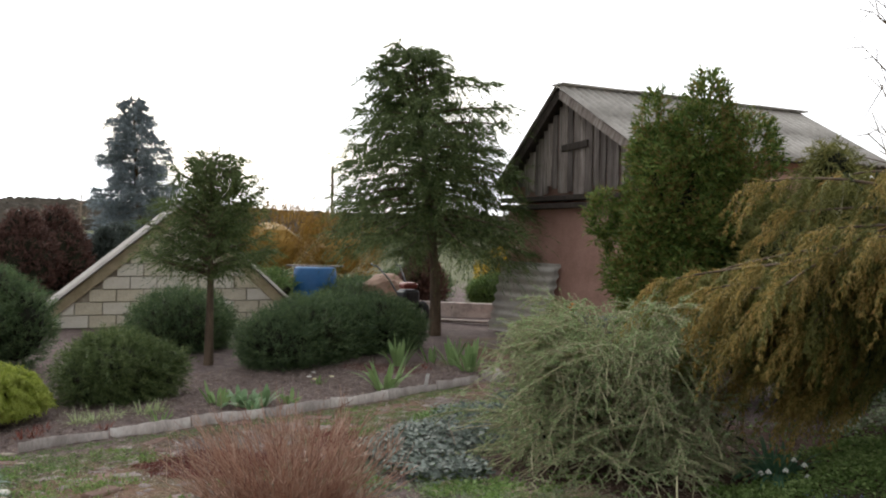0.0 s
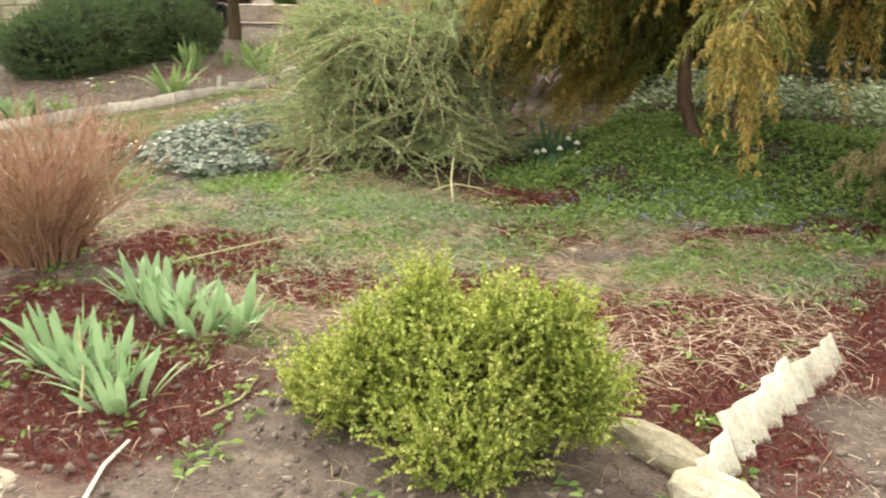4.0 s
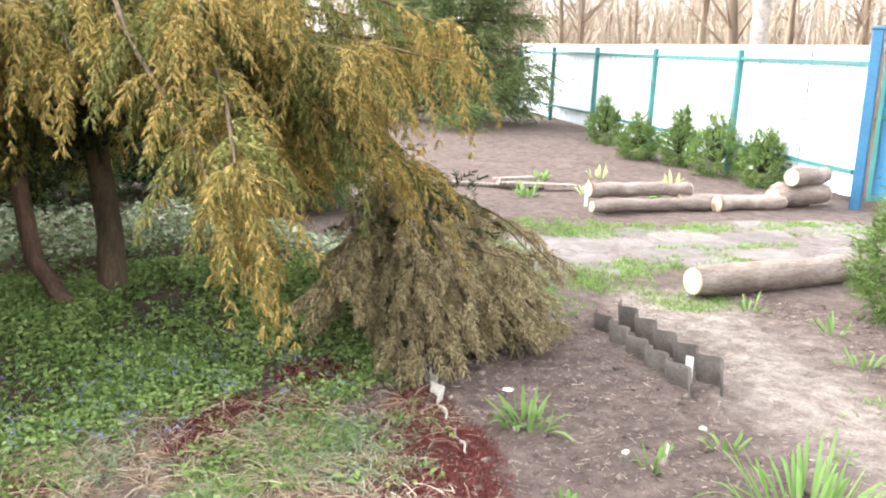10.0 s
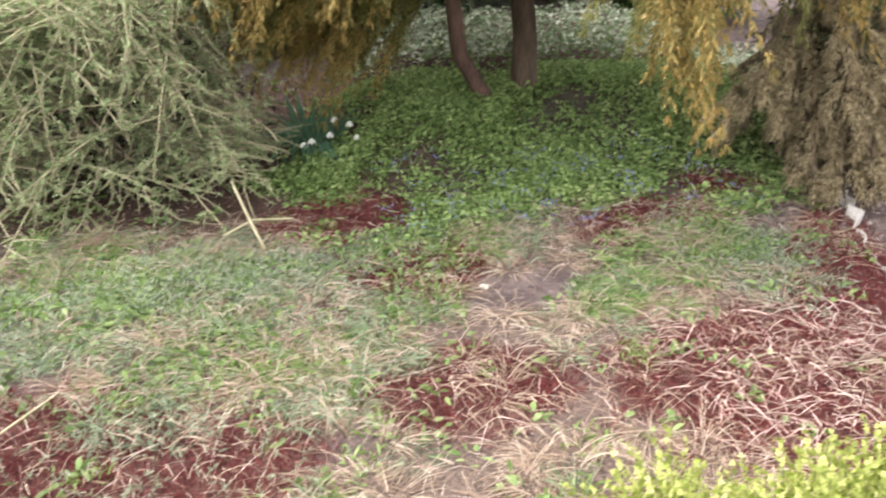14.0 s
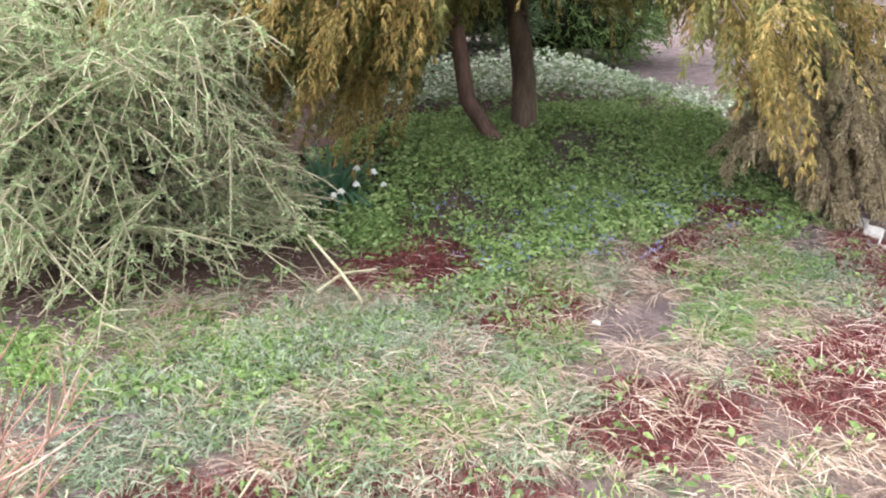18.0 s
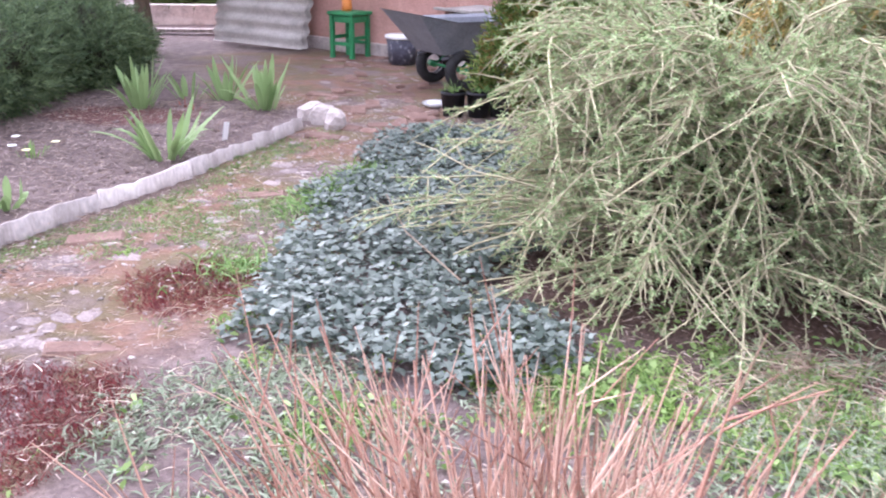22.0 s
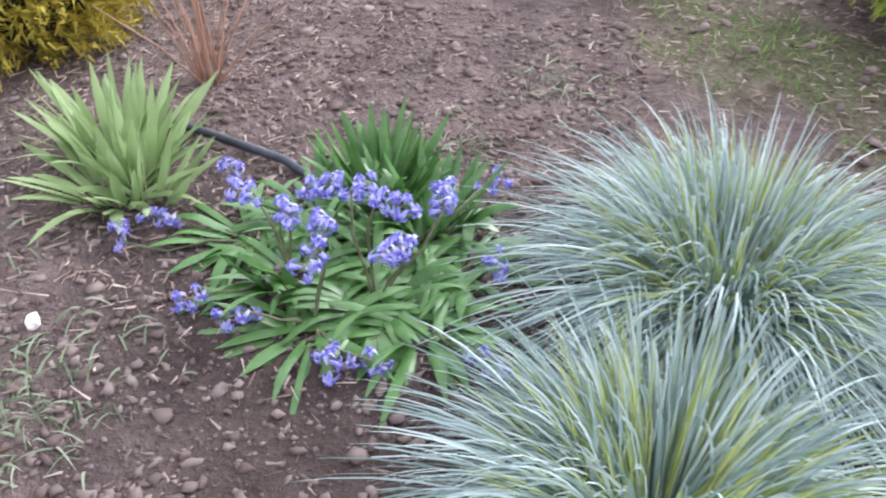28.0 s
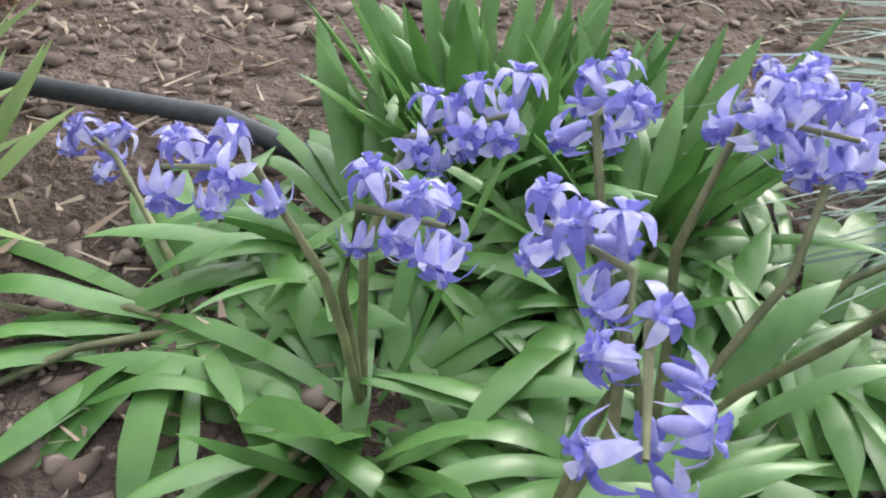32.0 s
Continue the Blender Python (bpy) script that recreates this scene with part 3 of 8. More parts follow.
    nt.links.new(mid, h.inputs[2])
    nt.links.new(bump_of(nt, h.outputs[0], 0.9, 0.05), p.inputs["Normal"])
    return m


ground_me.materials.append(ground_material())
ground = tagged(new("ground", ground_me), "mauve-brown garden soil with patchy grass and moss", "ground", kind="structure")


def gz(x, y):
    return float(ground_z(x, y))


# ---- trees and shrubs ----
def lump_points(n, lumps, shell=0.35):
    """Random points near the skin of a union of ellipsoids (cx, cy, cz, rx, ry, rz), with the outward directions."""
    lumps = np.asarray(lumps, float)
    w = np.prod(lumps[:, 3:], 1) ** (2 / 3)
    which = rng.choice(len(lumps), n, p=w / w.sum())
    d = unit(rng.normal(size=(n, 3)))
    r = 1 - shell * rng.random(n) ** 1.5
    p = lumps[which, :3] + d * lumps[which, 3:] * r[:, None]
    out = unit(d / lumps[which, 3:])
    keep = p[:, 2] > 0.02
    return p[keep], out[keep]


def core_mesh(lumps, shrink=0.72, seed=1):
    """Solid filler lumps inside a dense shrub; near-black ones stand for its shade."""
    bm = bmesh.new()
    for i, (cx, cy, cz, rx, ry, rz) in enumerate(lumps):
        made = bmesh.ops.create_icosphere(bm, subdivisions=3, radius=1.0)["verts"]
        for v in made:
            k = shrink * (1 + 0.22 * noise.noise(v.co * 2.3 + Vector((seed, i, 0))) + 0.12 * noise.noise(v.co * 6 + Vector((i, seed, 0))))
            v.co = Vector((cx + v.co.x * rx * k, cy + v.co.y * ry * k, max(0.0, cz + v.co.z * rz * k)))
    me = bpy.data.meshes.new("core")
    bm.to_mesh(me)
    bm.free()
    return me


# Near-black; the shade inside shrubs is put into this colour.
M_SHADECORE = foliage("inner_filler", (0.012, 0.014, 0.008), (0.022, 0.024, 0.014), (0.04, 0.04, 0.022), 6.0, trans=0.0, rough=0.95)


def sprays(base, ahead, length, needles, nlen, nwid, spread=0.8, droop=0.3, flat=0.0):
    """Twigs set with needles: each base point carries one twig of so many needles."""
    n = len(base)
    s = (np.arange(needles) + 0.5) / needles
    ahead = unit(ahead)
    length = np.broadcast_to(np.asarray(length, float), n)
    p = base[:, None] + ahead[:, None] * (s[None, :, None] * length[:, None, None])
    p[:, :, 2] -= droop * length[:, None] * s[None] ** 2
    side = rng.normal(size=(n, needles, 3))
    side[:, :, 2] *= 1 - flat
    side = unit(np.cross(ahead[:, None].repeat(needles, 1), side))
    d = unit(ahead[:, None] + spread * side - np.array([0, 0, 1.0]) * (droop * s * 1.2)[None, :, None])
    ll = nlen * (0.7 + 0.6 * rng.random((n, needles))) * (1.15 - 0.6 * s)[None]
    p, d, ll = p.reshape(-1, 3), d.reshape(-1, 3), ll.reshape(-1, 1)
    wide = unit(np.cross(d, rng.normal(size=d.shape))) * nwid * 0.62
    tip = p + d * ll - np.array([0, 0, 0.1]) * ll
    return np.stack([p - wide, p + wide, tip], 1).reshape(-1, 3), np.arange(3 * len(p)).reshape(-1, 3)


def spruce(at, height, radius, bare, seed, label, branches=70, twigs=16, needles=14, nlen=0.06, material=None, group="", name="spruce_tree", bend=0.25, trunk_r=0.09, per=1.0, shape=0.75, rise=0.15, sway=None):
    """A conifer: trunk, whorled limbs, and needled twigs along them."""
    global rng
    rng = np.random.default_rng(seed)
    tree = thing(name, label, "tree", (*at, gz(*at)), group=group)
    hs = np.linspace(0, height, 9)
    lean = np.array(sway) if sway else rng.normal(size=2) * 0.02 * height
    line = [(lean[0] * (h / height) ** 2 + 0.015 * math.sin(h * 2), lean[1] * (h / height) ** 2, h, trunk_r * (1 - 0.93 * h / height) + 0.006) for h in hs]
    line[0] = (0, 0, -0.1, trunk_r * 1.25)
    part("trunk", tubes([line], 9), M_BARK, tree)
    limbs, bases, dirs, lens = [], [], [], []
    for i in range(branches):
        f = (i + 0.5 * rng.random()) / branches
        h = bare + (height - bare) * f ** 0.9
        reach = radius * (1 - f) ** shape * (0.55 + 0.62 * rng.random()) + 0.12
        if rng.random() < 0.08:
            reach *= 1.25
        a = i * 2.399 + rng.normal() * 0.3
        tilt = rise + 0.75 * f
        d = np.array([math.cos(a), math.sin(a), tilt * 0.6])
        s = np.linspace(0, 1, 6)
        k = h / height
        root = np.array([lean[0] * k ** 2, lean[1] * k ** 2, h])
        pts = root + d * reach * s[:, None]
        pts[:, 2] += -bend * reach * 1.6 * s ** 2 + 0.18 * reach * s ** 4
        limbs.append(np.column_stack([pts, 0.018 * (1 - 0.85 * s) * (0.4 + reach)]))
        m = max(4, int(twigs * reach / radius * 1.4 * per))
        u = rng.random(m) ** 0.7 * 0.95 + 0.05
        b = np.stack([np.interp(u, s, pts[:, c]) for c in range(3)], -1)
        tangent = unit(np.stack([np.interp(u, s, np.gradient(pts[:, c])) for c in range(3)], -1))
        sd = unit(np.cross(tangent, [0, 0, 1.0])) * rng.choice([-1, 1], m)[:, None]
        bases.append(b)
        dirs.append(unit(tangent * 0.8 + sd * (0.35 + 0.65 * rng.random((m, 1))) + np.array([0, 0, 1.0]) * rng.normal(-0.1, 0.45, (m, 1))))
        lens.append(reach * (0.16 + 0.30 * rng.random(m)) * (1.15 - 0.4 * u) + 0.07)
    each_tube("limb", limbs, 4, M_BARK, tree)
    part("crown", sprays(np.concatenate(bases), np.concatenate(dirs), np.concatenate(lens), needles, nlen, nlen * 0.12, 0.75, 0.35), material or M_SPRUCE, tree)
    return tree


def dense_shrub(name, label, at, lumps, material, count, length, width, seed, up=0.5, droop=0.2, needles=0, nwid=0.006, shape="leaf", core=0.72, trunk=None, group="", core_mat=None, spread=0.8, shell=0.3, category="shrub"):
    """A dense shrub: filler lumps within, near-black by default for inner shade, sprays or leaves over the skin."""
    global rng
    rng = np.random.default_rng(seed)
    ob = thing(name, label, category, (*at, gz(*at)), group=group)
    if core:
        part("inner_filler", core_mesh(lumps if len(lumps) < 9 else lumps[:2], core, seed), core_mat or M_SHADECORE, ob)
    if trunk:
        part("trunk", tubes(trunk, 8), M_BARK, ob)
    p, out = lump_points(count, lumps, shell)
    d = unit(out + np.array([0, 0, up]) + 0.45 * rng.normal(size=p.shape))
    ll = length * (0.6 + 0.8 * rng.random(len(p)))
    if needles:
        part("foliage", sprays(p - d * ll[:, None] * 0.5, d, ll, needles, length * 0.45, nwid, spread, droop), material, ob)
    else:
        part("foliage", blades(p, d, ll, width * (0.7 + 0.6 * rng.random(len(p))), droop, 2, shape), material, ob)
    return ob


# ---- house ----
HOUSE = pose(-5.79, 11.69, 0, 0, 0, -29.0)  # origin below the ridge's front end; x along the gable, y along the ridge
HX0, HX1, HL = -1.58, 1.62, 4.95           # side walls and length
WALL_H, RIDGE_Z = 1.96, 3.72
EAVE_L, EAVE_R = (-1.62, 2.36), (1.75, 2.72)  # the left slope is the steeper one


def gable_house():
    house = thing("house", "small pink rendered outbuilding with weathered board gable", "house")
    house.matrix_world = HOUSE
    mid, wide = (HX0 + HX1) / 2, HX1 - HX0
    for size, at in (((wide, 0.22, WALL_H), (mid, 0.14, WALL_H / 2)), ((wide, 0.22, WALL_H), (mid, HL - 0.1, WALL_H / 2)),
                     ((0.22, HL - 0.46, 2.28), (HX0 + 0.11, HL / 2 + 0.02, 1.14)), ((0.22, HL - 0.46, 2.66), (HX1 - 0.11, HL / 2 + 0.02, 1.33))):
        part("wall", box(bmesh.new(), size, at, bevel=0.01), M_PINK, house)
    part("plinth", box(bmesh.new(), (wide + 0.06, 0.04, 0.14), (mid, 0.01, 0.07), bevel=0.01), M_CONC, house, "grey concrete plinth")
    bm = bmesh.new()
    for z, d in ((WALL_H + 0.03, 0.1), (WALL_H + 0.15, 0.06)):
        box(bm, (wide + 0.08, d + 0.2, 0.075), (mid, 0.06 - d / 2, z), bevel=0.006)
    part("cornice", bm, M_DARKW, house, "dark wooden cornice beam over the wall")

    def roof_z(x):
        ex, ez = EAVE_L if x < 0 else EAVE_R
        return RIDGE_Z + (ez - RIDGE_Z) * x / ex

    # upright boards of the gable, with a strip of bare render at the low corner
    zb = WALL_H + 0.19
    x = HX0 + 0.3
    while x < HX1 - 0.12:
        w = rng.uniform(0.09, 0.17)
        top = min(roof_z(x), roof_z(x + w)) - 0.08
        if top - zb > 0.1:
            low = zb + (rng.uniform(0.0, 0.05) if rng.random() < 0.8 else rng.uniform(0.05, 0.2))
            part("gable_board", box(bmesh.new(), (w - rng.uniform(0.006, 0.022), 0.025, top - low), (x + w / 2, 0.03 + rng.normal() * 0.012, (top + low) / 2), Euler((0, rng.normal() * 0.006, 0)), bevel=0.003), M_BOARD, house)
        x += w
    part("ledge_board", box(bmesh.new(), (0.62, 0.03, 0.1), (0.25, -0.005, 2.86), Euler((0, -0.05, 0)), bevel=0.004), M_DARKW, house)
    bm = bmesh.new()
    prof = [(HX0, zb), (HX1, zb), (HX1, roof_z(HX1) - 0.09), (0, RIDGE_Z - 0.1), (HX0, roof_z(HX0) - 0.09)]
    vs = [bm.verts.new((px, 0.10, pz)) for px, pz in prof] + [bm.verts.new((px, 0.2, pz)) for px, pz in prof]
    bm.faces.new(vs[:5])
    bm.faces.new(vs[:4:-1])
    for i in range(5):
        bm.faces.new([vs[i], vs[i + 5], vs[(i + 1) % 5 + 5], vs[(i + 1) % 5]])
    part("gable_backing", bm, M_PINK, house)
    # roof: slate sheets in two rows a side, on boards
    for sgn, (ex, ez) in ((-1, EAVE_L), (1, EAVE_R)):
        run, ang = math.hypot(ex, RIDGE_Z - ez), math.atan2(RIDGE_Z - ez, abs(ex))
        deck = part("roof_deck", box(bmesh.new(), (run, HL + 0.16, 0.04), bevel=0.004), M_DARKW, house)
        deck.matrix_local = pose(ex / 2, HL / 2 - 0.02, (RIDGE_Z + ez) / 2 - 0.05, 0, sgn * math.degrees(ang), 0)
        bar = part("bargeboard", box(bmesh.new(), (run, 0.03, 0.14), bevel=0.004), M_DARKW if sgn < 0 else M_BOARD, house)
        bar.matrix_local = pose(ex / 2, -0.12, (RIDGE_Z + ez) / 2 - 0.07, 0, sgn * math.degrees(ang), 0)
        fascia = part("fascia", box(bmesh.new(), (0.03, HL + 0.1, 0.12), (ex * 0.985, HL / 2, ez - 0.1), bevel=0.004), surface("rusty_fascia", [(0.3, (0.16, 0.07, 0.04)), (0.7, (0.30, 0.15, 0.09))], 6, 0.85), house)
        down, up = Vector((sgn * math.cos(ang), 0, -math.sin(ang))), Vector((sgn * math.sin(ang), 0, math.cos(ang)))
        rows, cols = 2, 5
        wid = (HL + 0.3) / cols
        for r in range(rows):
            for c in range(cols):
                ob = part("slate_sheet", sheet_np(wid + 0.06, run / rows + 0.1, 0.15, 0.045, 0.006, ny=2), M_SLATE, house)
                m = Matrix((Vector((0, -sgn, 0)), down, up)).transposed().to_4x4()
                m.translation = Vector((0, -0.16 + wid * (c + 0.5), RIDGE_Z + 0.01 + rng.normal() * 0.006)) + down * (run / rows * r) + up * (0.022 + 0.012 * (rows - 1 - r) + 0.006 * (c % 2))
                ob.matrix_local = m
    for c in range(4):
        part("ridge_cap", box(bmesh.new(), (0.28, (HL + 0.3) / 4 + 0.03, 0.03), (0, -0.15 + (HL + 0.3) / 4 * (c + 0.5), RIDGE_Z + 0.06 + 0.008 * (c % 2)), bevel=0.01), M_SLATE, house)
    return house


gable_house()

lean = thing("slate_sheet_stack", "grey corrugated slate sheet leaning on the pink wall", "roofing sheet")
lean.matrix_world = pose(-6.62, 11.76, 0.0, 0, 0, -25) @ pose(0, 0, 0, 76, 0, 0)
v, f = sheet_np(1.13, 1.36, 0.15, 0.045, 0.006, ny=4)
sh = part("sheet", (v, f), M_SLATE, lean)
sh.matrix_local = pose(-0.68, 0.58, 0.03, 0, 0, -90)
sh2 = part("sheet", (v, f), M_SLATE, lean)
sh2.matrix_local = pose(-0.66, 0.60, -0.03, 0, 0, -90)


# ---- brick cellar ----
def cellar():
    ob = thing("cellar", "low pale brick cellar gable with a slate roof edge", "shed")
    # gable plane: x along the wall from its low corner, z up
    ob.matrix_world = pose(-12.62, 7.5, 0, 0, 0, 54.0)
    w, hp, pk = 3.9, 1.95, 2.2
    bm = bmesh.new()
    prof = [(-0.2, -0.3), (w, -0.3), (w, 0.3), (pk, hp), (-0.2, -0.05)]
    front = [bm.verts.new((x, 0.02, z)) for x, z in prof]
    back = [bm.verts.new((x, 3.5, z)) for x, z in prof]
    bm.faces.new(front)
    bm.faces.new(back[::-1])
    for i in range(5):
        bm.faces.new([front[i], back[i], back[(i + 1) % 5], front[(i + 1) % 5]])
    bmesh.ops.recalc_face_normals(bm, faces=bm.faces)
    part("wall", bm, M_MORTAR, ob)
    brick = box_mesh("brick", (0.385, 0.06, 0.185), 0.008, 0.002)
    row = 0
    z = 0.1
    while z < hp:
        x = -0.2 * (row % 2) + 0.2
        while x < w:
            lim_l = (z + 0.15) * (pk + 0.2) / (hp + 0.05) - 0.2
            lim_r = w - (z + 0.1 - 0.3) * (w - pk) / (hp - 0.3)
            if x - 0.2 > lim_l - 0.15 and x + 0.2 < lim_r + 0.15:
                b = part("brick", brick, M_BRICK, ob)
                b.matrix_local = pose(x, 0.0 + rng.normal() * 0.004, z, 0, 0, rng.normal() * 0.5)
            x += 0.4
        z += 0.2
        row += 1
    M_YPL = surface("yellowed_plaster", [(0.3, (0.40, 0.33, 0.20)), (0.7, (0.56, 0.48, 0.32))], 5, 0.9)
    for (x0, z0), (x1, z1), nm in (((-0.4, -0.22), (pk, hp), "l"), ((pk, hp), (w + 0.15, 0.2), "r")):
        ln, an = math.hypot(x1 - x0, z1 - z0), math.degrees(math.atan2(z1 - z0, x1 - x0))
        m = part("verge", box(bmesh.new(), (ln, 0.09, 0.16), bevel=0.01), M_YPL, ob, "yellowed plaster verge band")
        m.matrix_local = pose((x0 + x1) / 2, -0.03, (z0 + z1) / 2 - 0.1, 0, -an, 0)
        v, f = sheet_np(3.9, ln + 0.1, 0.15, 0.045, 0.008, ny=3)
        s = part("slate_sheet", (v, f), M_SLATE, ob)
        c, sn = (x1 - x0) / ln, (z1 - z0) / ln
        mm = Matrix(((0, 1, 0), (c, 0, sn), (sn, 0, -c))).transposed().to_4x4()
        mm.translation = (x0, 1.75, z0 + 0.06)
        s.matrix_local = mm
    return ob


cellar()


# ---- fence and gate ----
F0, F1 = Vector((8.15, 7.2, 0)), Vector((13.4, 20.2, 0))


def fence():
    ob = thing("fence", "white profiled sheet fence with teal posts and rails", "fence")
    d = (F1 - F0)
    an = math.degrees(math.atan2(d.y, d.x))
    ob.matrix_world = pose(F0.x, F0.y, 0, 0, -1.45, an)
    ln = d.length
    n = 5
    for i in range(1, n + 1):
        p = part("post", box(bmesh.new(), (0.08, 0.08, 1.82), (i * ln / n, 0.06, 0.86), bevel=0.006), M_TEAL, ob)
    for z in (0.40, 1.64):
        for i in range(n):
            part("rail", box(bmesh.new(), (ln / n - 0.08, 0.04, 0.05), ((i + 0.5) * ln / n, 0.06, z), bevel=0.004), M_TEAL, ob)
    k = int(ln / 1.15)
    for i in range(k):
        v, f = sheet_np(ln / k, 1.74, 0.23, 0.022, 0.002, nx=40, ny=1)
        # flatten the waves into broad ribs
        v[:, 2] = np.clip(v[:, 2] * 2.2, -0.011, 0.011)
        s = part("panel", (v, f), M_FENCE, ob)
        m = Matrix(((1, 0, 0), (0, 0, 1), (0, -1, 0))).transposed().to_4x4()
        m.translation = ((i + 0.5) * ln / k, 0.016, 0.1)
        s.matrix_local = m
    return ob


fence()


def gate():
    ob = thing("gate", "blue painted steel gate leaf in a blue frame", "gate")
    ob.matrix_world = pose(8.02, 7.05, 0, 0, 0, -66)
    part("post", box(bmesh.new(), (0.12, 0.12, 2.05), (-0.06, 0, 0.98), bevel=0.01), M_BLUEG, ob)
    part("post", box(bmesh.new(), (0.12, 0.12, 2.05), (3.3, 0, 0.98), bevel=0.01), M_BLUEG, ob)
    part("post_cap", box(bmesh.new(), (0.15, 0.15, 0.04), (-0.06, 0, 2.02), bevel=0.01), M_BLUEG, ob)
    for x in (0.04, 1.6):
        leaf = part("leaf", box(bmesh.new(), (1.5, 0.012, 1.8), (x + 0.76, 0, 1.02), bevel=0.003), M_BLUEG, ob)
        for z in (0.14, 1.05, 1.9):
            part("rail", box(bmesh.new(), (1.5, 0.04, 0.05), (x + 0.76, -0.03, z), bevel=0.004), M_TEAL, leaf)
        for xx in (x + 0.03, x + 1.49):
            part("stile", box(bmesh.new(), (0.05, 0.045, 1.84), (xx, -0.03, 1.02), bevel=0.004), M_TEAL, leaf)
    return ob


gate()

# ---- planting: trees ----
spruce((-7.52, 10.88), 4.3, 1.6, 1.4, 11, "dark green spruce with a bare lower trunk", branches=125, twigs=62, needles=18, nlen=0.088, sway=(-0.35, -0.25), trunk_r=0.085, shape=0.55, bend=0.34, rise=0.3)
spruce((-7.98, 6.86), 2.3, 0.6, 0.98, 12, "young round-crowned spruce pruned on a bare trunk", branches=84, twigs=34, needles=13, nlen=0.065, trunk_r=0.05, bend=0.12, shape=0.5, rise=0.5)
# needles paled toward blue-grey; the haze before the far spruce is in the colour
spruce((-23.7, 17.7), 5.7, 1.6, 0.3, 13, "tall narrow blue-green spruce", branches=130, twigs=60, needles=11, nlen=0.16, trunk_r=0.12, shape=0.6, material=foliage("hazed_spruce_needles", (0.15, 0.19, 0.20), (0.26, 0.31, 0.33), (0.38, 0.43, 0.46), 1.0))
spruce((9.0, 17.3), 7.2, 2.0, 0.1, 14, "dense dark spruce by the fence", branches=180, twigs=60, needles=11, nlen=0.15, trunk_r=0.12, shape=0.5, bend=0.2)


def tassels(base, ahead, length, nodes, shoots, needles, reach, nlen, nwid, hang=0.9):
    """Feathery hanging sprays: a bending stem, side shoots that shorten to its tip, and scale leaves on each shoot."""
    n = len(base)
    s = (np.arange(nodes) + 0.5) / nodes
    p = base[:, None] + ahead[:, None] * (length[:, None] * 0.7 * s[None])[:, :, None]
    p[:, :, 2] -= hang * length[:, None] * s[None] ** 1.8 * 0.8
    tang = unit(ahead[:, None] * 0.7 - np.array([0, 0, 1.0]) * (hang * 1.45 * s ** 0.8)[None, :, None])
    p, tang = np.repeat(p, shoots, 1), np.repeat(tang, shoots, 1)
    s2 = np.repeat(s, shoots)
    side = unit(np.cross(tang, rng.normal(size=p.shape)))
    d = unit(tang * 0.9 + side * 0.75 + np.array([0, 0, -0.25]))
    ln = reach * (1.15 - 0.75 * s2)[None] * (0.6 + 0.7 * rng.random(p.shape[:2]))
    p, d, ln = p.reshape(-1, 3), d.reshape(-1, 3), ln.ravel()
    keep = p[:, 2] > 0.1
    return sprays(p[keep], d[keep], ln[keep], needles, nlen, nwid, 0.45, 0.3)


